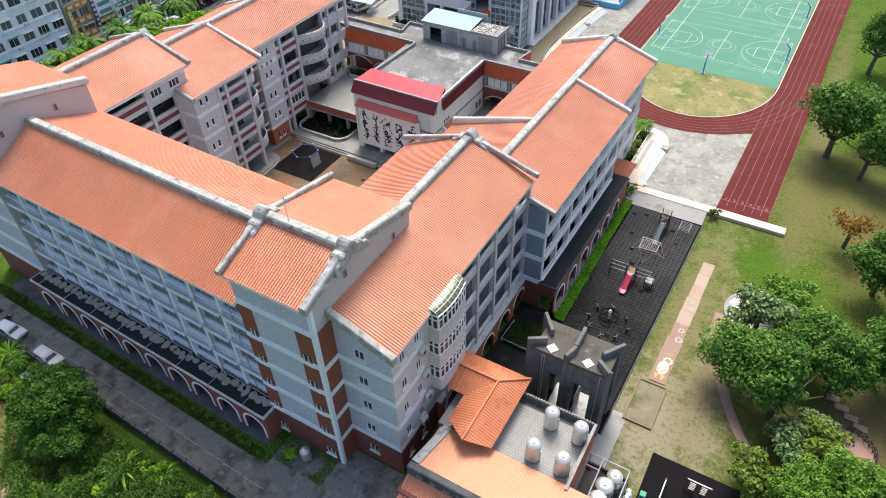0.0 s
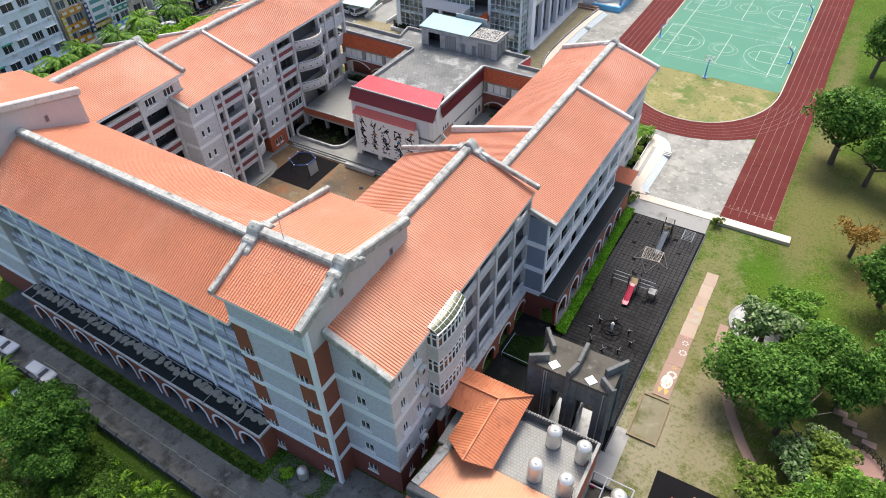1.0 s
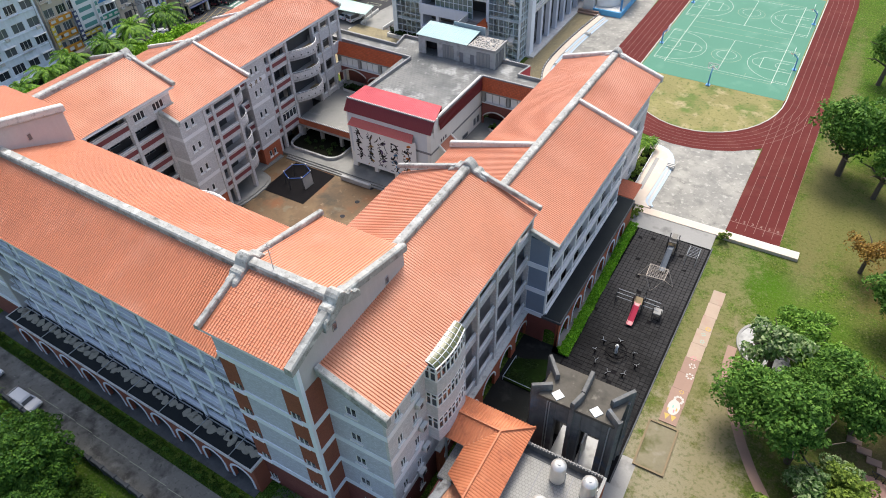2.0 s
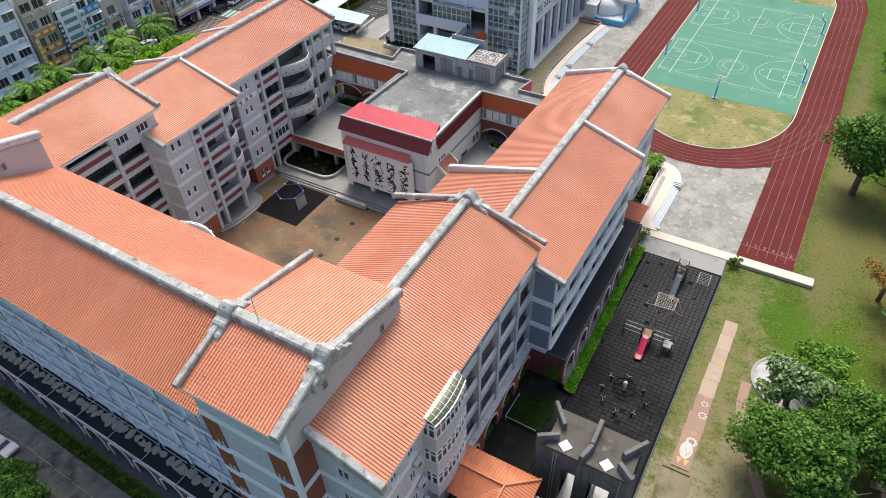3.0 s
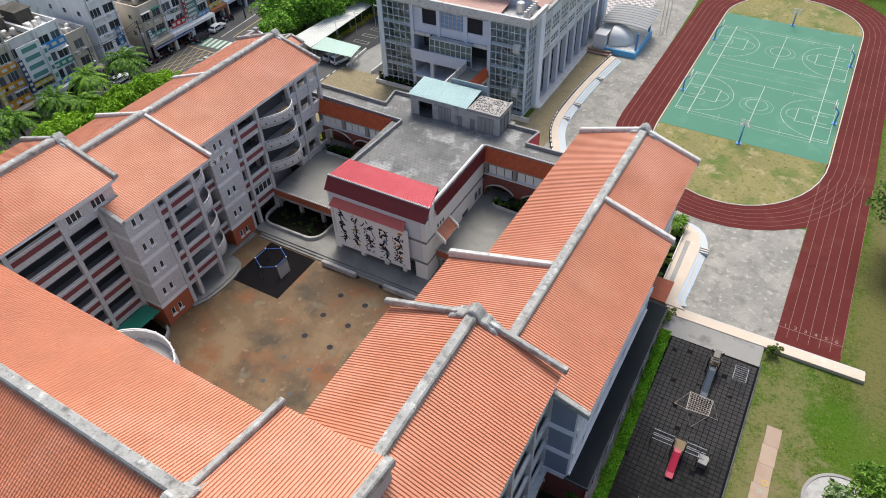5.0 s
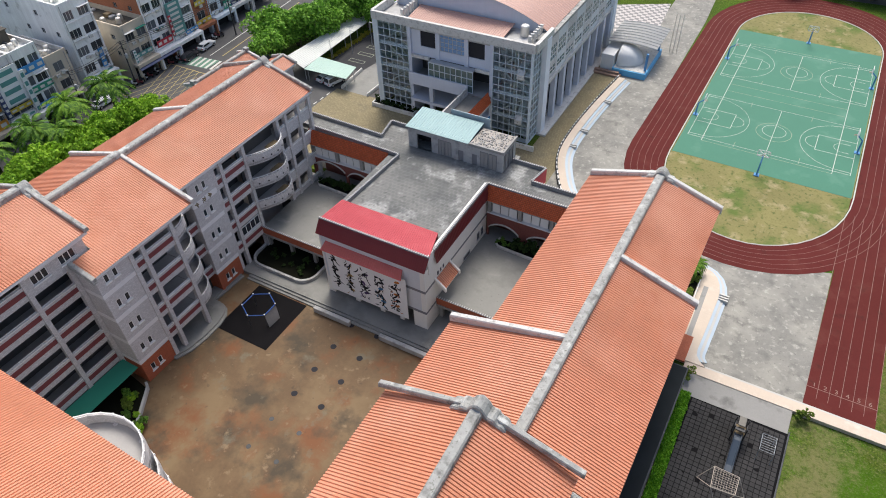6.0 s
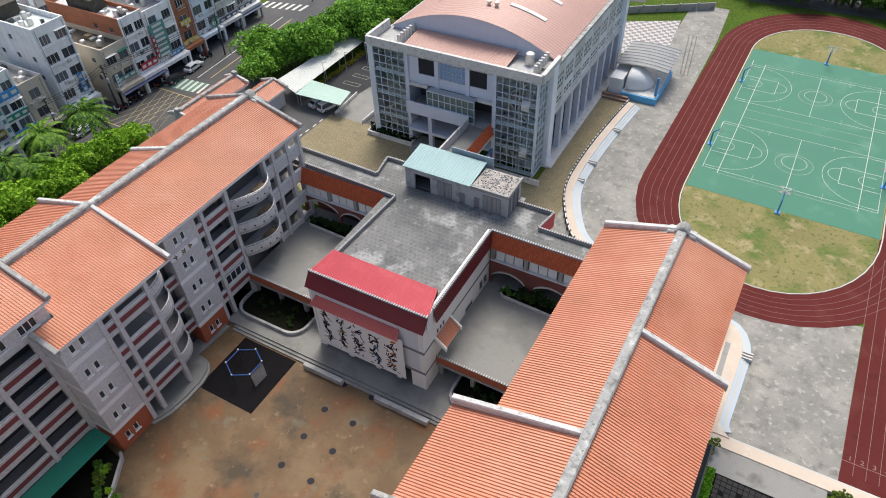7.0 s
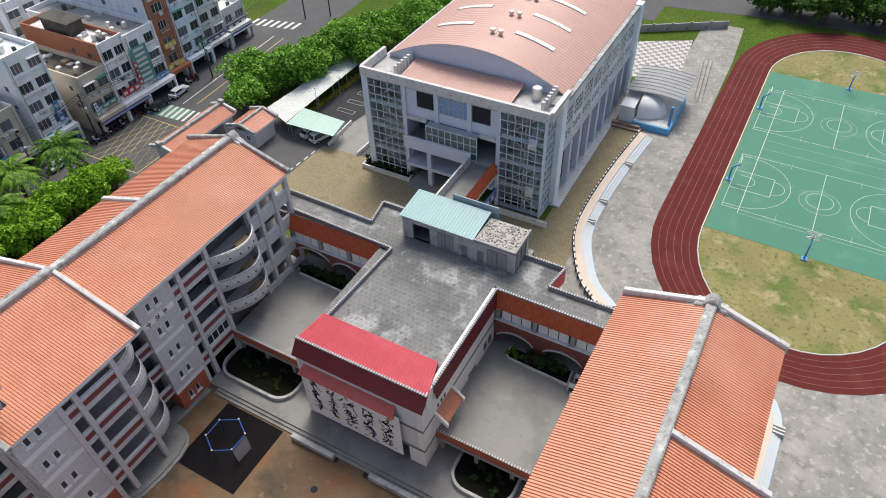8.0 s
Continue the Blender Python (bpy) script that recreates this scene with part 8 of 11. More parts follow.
def sign(parent, F, u, z, w, h, key, out=0.3, bars=3):
    s = part("sign", cubes((u - w / 2, u + w / 2, -out - 0.12, -out, z, z + h)), SIGNS[key], parent, m=F)
    ink = LINE if key != "white" else SIGNS["teal"]
    for i in range(bars):
        if w > h:
            a = u - w / 2 + w * (i + 0.2) / bars
            bar = (a, a + w * 0.6 / bars, -out - 0.15, -out - 0.12, z + h * 0.28, z + h * 0.72)
        else:
            a = z + h * (i + 0.2) / bars
            bar = (u - w * 0.32, u + w * 0.32, -out - 0.15, -out - 0.12, a, a + h * 0.5 / bars)
        part("sign_bar", cubes(bar), ink, s)


ROOFS = [CONC, mat("pale_sealed_roof", (0.55, 0.60, 0.58), 0.8, 0.15, 0.3, 4, stain=(0.32, 0.34, 0.32), stain_scale=0.4), CONC_BROWN, mat("white_sealed_roof", (0.62, 0.63, 0.62), 0.8, 0.12, 0.3, 4, stain=(0.38, 0.38, 0.36), stain_scale=0.4)]


def shop_house(x, y, width, depth, storeys, wall, side, signs=(), storey=3.4, roof_box=True, awning=None, seed=0, face="E", setback=0):
    """A narrow street house: shop below, windowed storeys above, parapet roof with tanks and clutter."""
    rng = random.Random(seed)
    ob = thing("street_house", f"{storeys}-storey {wall} rendered street house with shop front", "house", "street houses")
    F = facade(x, y, face)
    H = storeys * storey
    holes, spots = [], []
    nw = max(1, round(width / 3.2))
    for k in range(1, storeys):
        for i in range(nw):
            c = -width / 2 + width * (i + 0.5) / nw
            w = rng.uniform(1.8, 2.5)
            holes.append((c - w / 2, c + w / 2, k * storey + 0.95, k * storey + 2.65))
            spots.append((c, k * storey + 0.95, w))
    bm = bmesh.new()
    holed(bm, -width / 2, width / 2, storey * 0.92, H + 0.9, holes, 0.0, 0.25)
    part("front_wall", bm, SHOP[wall], ob, m=F)
    sides = []
    for u in (-width / 2, width / 2 - 0.25):
        sh = [(2.5 + 4.2 * i, 3.5 + 4.2 * i, k * storey + 1.2, k * storey + 2.2) for k in range(1, storeys) for i in range(int(depth / 5)) if rng.random() < 0.6]
        bm = bmesh.new()
        holed(bm, 0.25, depth, 0, H + 0.9, sh, 0.0, 0.25)
        m = F @ Matrix.Translation((u + 0.25, 0, 0)) @ pose(0, 0, 0, 0, 0, 90)
        part("side_wall", bm, SHOP[side], ob, m=m)
        for h in sh:
            window(ob, m, (h[0] + h[1]) / 2, 0.1, h[2], 1.0, 1.0, 2, 1, 0.06, PANE, FRAME_GREY)
    part("back_wall", cubes((-width / 2, width / 2, depth, depth + 0.25, 0, H + 0.9)), SHOP[side], ob, m=F)
    part("roof", cubes((-width / 2 + 0.25, width / 2 - 0.25, 0.25, depth, H - 0.2, H)), ROOFS[seed % 4], ob, m=F)
    for i in range(6):
        bx, by, bw = rng.uniform(-width * 0.4, width * 0.3), rng.uniform(1.0, depth * 0.9), rng.uniform(0.4, 1.2)
        part("roof_box", cubes((bx, bx + bw, by, by + rng.uniform(0.4, 1.4), H, H + rng.uniform(0.3, 1.1)), bevel=0.03), (COPING_WHITE, CONC_DARK, FRAME_GREY, WOOD)[i % 4], ob, m=F)
    part("core", cubes((-width / 2 + 0.3, width / 2 - 0.3, 1.4, depth - 0.3, 0, H - 0.3)), CORE, ob, m=F)
    part("shop_header", cubes((-width / 2, width / 2, -1.5, 0.0, storey * 0.92 - 0.3, storey * 0.92 + 0.35)), SHOP[wall], ob, m=F)
    for u in (-width / 2 + 0.2, width / 2 - 0.2):
        part("shop_pier", cubes((u - 0.2, u + 0.2, -1.4, -0.9, 0, storey * 0.9)), SHOP[wall], ob, m=F)
    for c, z, w in spots:
        window(ob, F, c, 0.1, z, w, 1.7, 3 if rng.random() < 0.4 else 2, 1, 0.05, (PANE, PANE_GREY)[int(c * 7 + z) % 2], (FRAME_GREY, FRAME_WHITE)[seed % 2])
        r = rng.random()
        if r < 0.35:
            part("window_hood", cubes((c - w / 2 - 0.1, c + w / 2 + 0.1, -0.6, 0, z + 1.72, z + 1.8)), SIGNS["green"] if r < 0.15 else RAIL, ob, m=F)
        elif r < 0.6:
            part("cooling_unit", cubes((c - 0.1, c + 0.7, -0.35, -0.02, z - 0.62, z - 0.07), bevel=0.03), COPING_WHITE, ob, m=F)
        elif r < 0.85:
            bm = bmesh.new()
            for i in range(7):
                cube(bm, c - w / 2 + w * i / 6 - 0.02, c - w / 2 + w * i / 6 + 0.02, -0.42, -0.38, z - 0.3, z + 0.6)
            cube(bm, c - w / 2, c + w / 2, -0.45, 0, z - 0.35, z - 0.3)
            part("window_cage", bm, STEEL, ob, m=F, kind="stuff")
    for k in range(1, storeys):
        part("string_course", cubes((-width / 2 - 0.02, width / 2 + 0.02, -0.12, 0.0, k * storey + 0.5, k * storey + 0.68)), SHOP[wall], ob, m=F)
    for u in (-width / 2 + 0.35, width / 2 - 0.5):
        part("drain_pipe", tubes(((u, -0.1, storey * 0.95), (u, -0.1, H + 0.5), 0.06, 0.06)), FRAME_GREY, ob, m=F)
    for i in range(4):
        u, z = rng.uniform(-width * 0.4, width * 0.35), storey * rng.randint(1, storeys - 1) + rng.uniform(0.1, 0.3)
        part("cooling_unit", cubes((u, u + 0.8, -0.42, -0.13, z - 0.1, z + 0.45), bevel=0.03), COPING_WHITE, ob, m=F)
    if awning:
        bm = bmesh.new()
        slab_between(bm, (-width / 2, -2.0, storey * 0.74), (width / 2, -2.0, storey * 0.74), (width / 2, 0, storey * 0.92), (-width / 2, 0, storey * 0.92), 0.08)
        part("awning", bm, SIGNS[awning], ob, m=F)
    for s in signs:
        sign(ob, F, *s)
    if roof_box:
        part("roof_room", cubes((-width * 0.3, width * 0.3, depth * 0.4, depth * 0.75, H, H + 2.5), (-width * 0.34, width * 0.34, depth * 0.37, depth * 0.78, H + 2.5, H + 2.65)), CONC_BROWN, ob, m=F)
    for i in range(3):
        bm = bmesh.new()
        lathe(bm, [(0.5, 0), (0.5, 1.0), (0.4, 1.15), (0.08, 1.25)], 12)
        part("roof_tank", bm, STEEL, ob, m=F @ Matrix.Translation((-width * 0.3 + 1.3 * i, depth * rng.uniform(0.15, 0.3), H)))


shop_house(-136.5, 66.0, 16, 14, 6, "blue", "grey", seed=11, roof_box=False)
shop_house(-137.0, 77.5, 5.5, 14, 5, "tan", "grey", [(0.0, 3.6, 5.2, 1.5, "orange"), (0.0, 6.6, 5.2, 1.4, "orange"), (0.2, 9.8, 5.0, 1.2, "orange"), (-2.4, 4, 0.8, 6, "yellow", 0.9, 6)], seed=1)
shop_house(-137.0, 82.9, 5.2, 14, 4, "grey", "grey", [(0.3, 6.6, 4.6, 6.4, "white", 0.6, 4), (0, 3.4, 4.8, 0.9, "white"), (0.4, 5.2, 4.2, 0.8, "yellow"), (-2.3, 5, 0.8, 6, "navy", 0.9, 6)], seed=2)
shop_house(-137.0, 88.0, 5.0, 13, 4, "white", "grey", [(0.0, 10.2, 4.8, 1.4, "blue"), (0.3, 6.6, 4.2, 1.1, "green"), (0.4, 3.4, 4.6, 1.2, "blue"), (-2.3, 3.6, 0.9, 8, "white", 0.9, 5)], seed=3)
shop_house(-137.4, 93.0, 4.8, 12, 3, "tan", "grey", [], seed=4, roof_box=False)
shop_house(-138.0, 100.5, 6.2, 24, 5, "white", "white", [(1.4, 4.4, 1.0, 3.6, "blue"), (0, 3.2, 5.6, 0.8, "white")], seed=5)
shop_house(-135.0, 108.6, 5.6, 20, 3, "tan", "tan", [(0, 4.3, 4.6, 0.8, "teal"), (-2.2, 3.6, 0.6, 2.6, "white", 0.8, 4)], seed=6, roof_box=False, awning="navy")
shop_house(-135.0, 114.0, 5.2, 20, 4, "white", "brick", [(0.3, 4.0, 4.0, 1.3, "red"), (2.4, 5.0, 0.6, 4.2, "red", 1.0, 4), (0, 7.2, 2.4, 0.7, "white")], seed=7, awning="navy")
shop_house(-135.2, 120.2, 6.8, 26, 4, "white", "white", [(-1.7, 4.4, 3.6, 6.8, "teal", 0.5, 7), (1.6, 3.5, 3.4, 0.8, "blue")], seed=8, storey=3.2, roof_box=False)
shop_house(-136.0, 126.2, 4.8, 26, 6, "brick", "blue", [(0, 7.4, 2.8, 1.0, "yellow"), (0, 3.4, 4.2, 1.0, "yellow")], seed=9, storey=3.3)
shop_house(-136.6, 132.2, 6.2, 24, 6, "blue", "blue", [(2.0, 3.6, 2.2, 1.8, "green")], seed=10, storey=3.3)
shop_house(-137.2, 138.6, 6.0, 24, 5, "grey", "blue", [(0, 3.3, 5.4, 0.9, "navy")], seed=12, storey=3.3, roof_box=False)
shop_house(-137.8, 145.5, 6.5, 20, 2, "grey", "grey", [(0, 3.2, 5.8, 1.0, "navy")], seed=13, roof_box=False, awning="navy")
shop_house(-160.0, 104.0, 14, 16, 4, "grey", "white", [], seed=14)
shop_house(-166.0, 122.0, 14, 16, 4, "white", "blue", [], seed=15)
shop_house(-166.0, 140.0, 16, 16, 3, "blue", "white", [], seed=16)
shop_house(-164.0, 84.0, 18, 16, 4, "white", "grey", [], seed=17)


def street_pole(x, y, h, arm=True):
    ob = thing("street_pole", "dark street pole with cross arms", "utility pole", "street poles", at=(x, y, 0))
    part("shaft", tubes(((0, 0, 0), (0, 0, h), 0.16, 0.1), seg=8), DARK_METAL, ob)
    if arm:
        for z in (h - 0.6, h - 1.6):
            part("arm", cubes((-0.9, 0.9, -0.05, 0.05, z, z + 0.1)), DARK_METAL, ob)
        bm = bmesh.new()
        lathe(bm, [(0.25, 0), (0.28, 0.1), (0.28, 0.8), (0.1, 0.95)], 10)
        part("transformer", bm, FRAME_GREY, ob, m=Matrix.Translation((0.35, 0, h - 3.4)))


for x, y, hh in ((-131.2, 130.0, 9), (-131.0, 160.0, 10), (-126.5, 163.5, 9), (-134.5, 104.5, 9), (-133.5, 92.0, 9)):
    street_pole(x, y, hh)
POLES = ((-133.5, 92.0, 9), (-134.5, 104.5, 9), (-131.2, 130.0, 9), (-131.0, 160.0, 10))
wires = thing("overhead_wires", "thin dark cables strung between the street poles", "cables")
for (x0, y0, h0), (x1, y1, h1) in zip(POLES, POLES[1:]):
    for o in (-0.8, 0.0, 0.8):
        pts = [Vector((x0 + o, y0, h0 - 0.5)).lerp(Vector((x1 + o, y1, h1 - 0.5)), k / 8) - Vector((0, 0, 2.4 * (k / 8) * (1 - k / 8))) for k in range(9)]
        bm = bmesh.new()
        loft(bm, pts, [(-0.03, -0.03), (0.03, -0.03), (0.03, 0.03), (-0.03, 0.03)])
        part("cable", bm, DARK_METAL, wires)
for i in range(4):
    x, y = -106.3 + 1.55 * i, 129.0 + 5.0 * i
    ob = thing("lot_lamp", "slim grey lamp post beside the lot", "street lamp", "lot lamps", at=(x + 2, y, 0))
    part("pole", tubes(((0, 0, 0), (0, 0, 5.0), 0.06, 0.045)), FRAME_GREY, ob)
    part("head", cubes((-0.1, 0.9, -0.1, 0.1, 4.95, 5.07), bevel=0.03), FRAME_GREY, ob)
for i in range(5):
    tagged(part("boundary_wall", cubes((0, 3.9, -0.15, 0.15, 0, 1.6), (0, 0.3, -0.25, 0.25, 0, 1.8)), CONC, m=pose(-62.5 + 3.5 * i, 184.4 + 2.1 * i, 0, 0, 0, 31)), "grey concrete boundary wall bay", "wall", "boundary wall bays")


# ---- service building with tanks ----
svc = thing("service_building", "low brick service building with a paved roof terrace", "building")
SZ = 6.0
part("roof_terrace", cubes((-24.8, -11.0, 31.9, 38.7, SZ - 0.4, SZ)), PAVER_GREY, svc, "pale square-paved roof terrace")
part("wall", cubes((-24.6, -11.2, 24.0, 38.5, 0, SZ - 0.4)), BRICK_DARK, svc)
part("east_parapet", cubes((-11.15, -10.9, 31.0, 38.7, 3.0, SZ + 0.85)), BRICK_BRIGHT, svc)
part("parapet_cap", cubes((-11.17, -10.88, 31.0, 38.7, SZ + 0.85, SZ + 0.9)), CONC, svc)
part("north_parapet", cubes((-19.0, -11.15, 38.5, 38.78, SZ - 1.4, SZ + 0.8)), CONC_DARK, svc)
bm = bmesh.new()
tube(bm, (-19.0, 38.64, SZ + 0.9), (-11.2, 38.64, SZ + 0.9), 0.06)
for i in range(26):
    cube(bm, -18.9 + 0.3 * i, -18.78 + 0.3 * i, 38.5, 38.78, SZ + 0.8, SZ + 0.9)
part("pipe_rail", bm, CONC, svc)
part("gutter_bed", cubes((-19.0, -11.2, 37.9, 38.5, SZ, SZ + 0.03)), CONC_DARK, svc, "narrow dark strip along the north parapet")
for x in (-16.6, -13.6):
    part("joint", cubes((x - 0.04, x + 0.04, 32.0, 37.9, SZ, SZ + 0.006)), GREY_TRIM, svc)
tile_slope("tiled_slope", (-23.5, 31.55, 6.6), (14.8, 0, 0), (0, -5.15, 0.85), svc, TILE_PALE, 0.3, 0.3, 0.3)
bm = bmesh.new()
slab_between(bm, (-23.5, 26.4, 7.41), (-8.7, 26.4, 7.41), (-8.7, 31.55, 6.56), (-23.5, 31.55, 6.56), 0.25)
part("roof_deck", bm, COPING_WHITE, svc)
bm = bmesh.new()
coping_run(bm, (-23.4, 31.5, 6.65), (-23.95, 26.4, 7.4), 0.85, 0.28)
part("verge", bm, COPING, svc)
bm = bmesh.new()
coping_run(bm, (-24.4, 26.0, 7.2), (-8.7, 26.0, 7.2), 0.75, 0.4, 0.9)
part("ridge_wall", bm, CONC_DARK, svc)
for i in range(10):
    part("ridge_slot", cubes((-23.4 + 1.4 * i, -22.8 + 1.4 * i, 25.58, 25.63, 6.5, 6.9)), GREY_TRIM, svc)
tile_slope("tiled_slope", (-24.4, 21.0, 3.6), (15.7, 0, 0), (0, 4.7, 2.7), svc, TILE, relief=0.7)
part("lower_wall", cubes((-24.2, -9.0, 21.6, 25.6, 0, 3.6)), BRICK_DARK, svc)
part("upper_wall", cubes((-24.2, -9.0, 25.7, 31.3, SZ - 0.5, 6.5)), CONC, svc)

can = thing("walkway_canopy", "hipped orange tiled canopy over a walkway", "canopy")
KX0, KX1, KX2, KY0, KY1, KY2 = -26.2, -23.55, -18.5, 29.9, 35.0, 40.0
KHX, KHY, KEZ, KRZ = -21.0, 37.4, 7.55, 8.65


def clipped(ob, point, normal):
    """Cut a tiled slope along an upright plane and keep the side that the normal points away from."""
    bm = bmesh.new()
    bm.from_mesh(ob.data)
    bmesh.ops.bisect_plane(bm, geom=bm.verts[:] + bm.edges[:] + bm.faces[:], plane_co=point, plane_no=normal, clear_outer=True)
    bm.to_mesh(ob.data)
    bm.free()


hip = Vector((KX2 - KHX, KY2 - KHY, 0))
hip_side = Vector((hip.y, -hip.x, 0))
dell = Vector((KX1 - KHX, KY1 - KHY, 0))
dell_side = Vector((-dell.y, dell.x, 0))
for eave, along, rise, cuts in (
        ((KX0, KY2, KEZ), (KX2 - KX0, 0, 0), (0, KHY - KY2, KRZ - KEZ), (hip_side,)),
        ((KX2, KY0, KEZ), (0, KY2 - KY0, 0), (KHX - KX2, 0, KRZ - KEZ), (-hip_side,)),
        ((KX0, KY1, KEZ), (KHX - KX0, 0, 0), (0, KHY - KY1, KRZ - KEZ), (dell_side,)),
        ((KX1, KY0, KEZ), (0, KHY - KY0, 0), (KHX - KX1, 0, KRZ - KEZ), (-dell_side,))):
    slope = tile_slope("tiled_slope", eave, along, rise, can, TILE_RED, 0.3, 0.34, 0.6)
    for nrm in cuts:
        clipped(slope, (KHX, KHY, 0), nrm)
    for nrm in ((0.45, -1, 0), (-0.75, -1, 0)):
        clipped(slope, (KHX, KY0, 0), nrm)
for a, b in (((KX0, KHY, KRZ), (KHX, KHY, KRZ)), ((KHX, KHY, KRZ), (KHX, KY0, KRZ)), ((KHX, KHY, KRZ), (KX2, KY2, KEZ + 0.05))):
    bm = bmesh.new()
    coping_run(bm, a, b, 0.2, 0.2, 0.1)
    part("ridge", bm, TILE_RED, can)
part("ceiling", poly([(KX0, KY1 + 0.3), (KX1 + 0.3, KY1 + 0.3), (KX1 + 0.3, KY0 + 2.6), (KHX, KY0 + 1.4), (KX2 - 0.3, KY0 + 2.2), (KX2 - 0.3, KY2 - 0.3), (KX0, KY2 - 0.3)], KEZ - 0.2, KEZ - 0.06), BAND_GREY, can)
for x, y in ((-25.8, 39.6), (-18.9, 39.6), (-18.9, 32.0), (-23.2, 32.0), (-25.8, 35.4)):
    part("post", tubes(((x, y, 0), (x, y, KEZ - 0.2), 0.14, 0.14), seg=8), CONC, can)


def tank(x, y, z, r=0.7, h=2.5, label="stainless steel water tank on the paved roof terrace"):
    ob = thing("water_tank", label, "water tank", "water tanks", at=(x, y, z))
    bm = bmesh.new()
    prof = [(r, 0.25)]
    for i in range(6):
        z0 = 0.25 + (h - 0.25) * i / 6
        prof += [(r, z0 + 0.03), (r * 1.02, z0 + (h - 0.25) / 12), (r, z0 + (h - 0.25) / 6 - 0.03)]
    prof += [(r * 0.98, h), (r * 0.6, h + 0.22), (r * 0.25, h + 0.3)]
    lathe(bm, prof, 24)
    for f in bm.faces:
        f.smooth = True
    part("shell", bm, STEEL, ob)
    bm = bmesh.new()
    lathe(bm, [(r * 0.28, h + 0.28), (r * 0.28, h + 0.4), (r * 0.1, h + 0.44)], 14)
    part("lid", bm, STEEL, ob)
    bm = bmesh.new()
    for i in range(4):
        a = math.pi / 4 + math.pi / 2 * i
        cube(bm, r * 0.75 * math.cos(a) - 0.07, r * 0.75 * math.cos(a) + 0.07, r * 0.75 * math.sin(a) - 0.07, r * 0.75 * math.sin(a) + 0.07, 0, 0.26)
    part("stand", bm, DARK_METAL, ob)
    part("pipe", tubes(((r + 0.08, 0, 0.0), (r + 0.08, 0, h * 0.7), 0.04, 0.04)), FRAME_GREY, ob)


for x, y in ((-15.1, 32.9), (-14.95, 36.9), (-11.95, 36.7), (-12.2, 32.9)):
    tank(x, y, SZ)
yard = thing("tank_yard", "walled utility yard with a metal frame and plants", "yard")
part("wall", cubes((-10.9, -6.6, 38.3, 38.5, 0, 0.6), (-6.8, -6.6, 33.0, 38.3, 0, 0.6), (-9.55, -9.4, 33.0, 38.3, 0, 0.35)), CONC_DARK, yard)
part("floor", cubes((-10.85, -6.8, 33.0, 38.3, 0, 0.08)), CONC_BROWN, yard)
for a, b in (((-10.8, 38.4, 2.2), (-6.75, 38.4, 2.2)), ((-6.75, 38.4, 2.2), (-6.75, 33.2, 2.2)), ((-9.45, 38.4, 2.2), (-9.45, 33.2, 2.2)), ((-10.8, 37.0, 2.2), (-9.45, 37.0, 2.2))):
    part("frame_pipe", tubes((a, b, 0.07, 0.07)), FRAME_GREY, yard)
for x, y in ((-10.8, 38.4), (-9.45, 38.4), (-6.75, 38.4), (-6.75, 35.6)):
    part("frame_post", tubes(((x, y, 0), (x, y, 2.2), 0.06, 0.06)), FRAME_GREY, yard)
for x, y, r in ((-7.85, 37.2, 0.78), (-8.4, 35.8, 0.9), (-8.5, 34.2, 0.9)):
    part("tank_plinth", cubes((x - r, x + r, y - r, y + r, 0.08, 0.6), bevel=0.03), CONC_DARK, yard)
    tank(x, y, 0.6, r, 1.6, "dull steel tank in the utility yard")
pump = thing("pump", "small red pump on the yard floor", "pump", at=(-10.6, 38.0, 0.08))
part("body", tubes(((-0.25, 0, 0.25), (0.25, 0, 0.25), 0.2, 0.2), seg=10), SIGNS["red"], pump)
part("foot", cubes((-0.3, 0.3, -0.2, 0.2, 0, 0.08)), DARK_METAL, pump)
sack = thing("wrapped_bundle", "bundle wrapped in crumpled white plastic", "bundle", at=(-6.2, 37.3, 0.0))
for k in range(5):
    bm = bmesh.new()
    lathe(bm, [(0.0, 0.0), (0.26, 0.05), (0.34, 0.4), (0.2, 0.75), (0.0, 0.85)], 9)
    part("fold", bm, SIGNS["white"], sack, m=Matrix.Translation((0.12 * (k % 2), -0.36 * k, 0)))
tank(-36.7, 24.6, 0.05, 0.55, 1.5, "steel water tank standing by the brick wall")

# ---- concrete portal at the playground's edge ----
portal = thing("concrete_portal", "dark stained concrete portal with roof fins", "portal")
PX0, PX1, PY0, PY1 = -19.4, -11.3, 41.2, 46.2
PORTAL = mat("blue_stained_concrete", (0.145, 0.145, 0.14), 0.9, 0.2, 0.3, 5, bump=0.2, spec=0.2, streak=0.45, stain=[((0.06, 0.066, 0.075), 0.45, 0.5, 0.7), ((0.10, 0.15, 0.23), 0.35, 0.58, 0.76), ((0.22, 0.215, 0.20), 0.9, 0.6, 0.76)])
for x0, x1 in ((PX0, PX0 + 1.9), (-15.9, -14.9), (PX1 - 1.6, PX1)):
    part("leg", cubes((x0, x1, PY0 + 0.8, PY0 + 1.8, 0, 10.0), bevel=0.04), PORTAL, portal)
    part("rear_leg", cubes((x0, x1, PY1 - 1.3, PY1 - 0.6, 0, 10.0), bevel=0.04), PORTAL, portal)
part("partition", cubes((-14.6, -14.45, PY0 + 1.5, PY1 - 1.5, 0.3, 4.0)), CONC_PALE, portal, "pale upright panel inside the doorway")
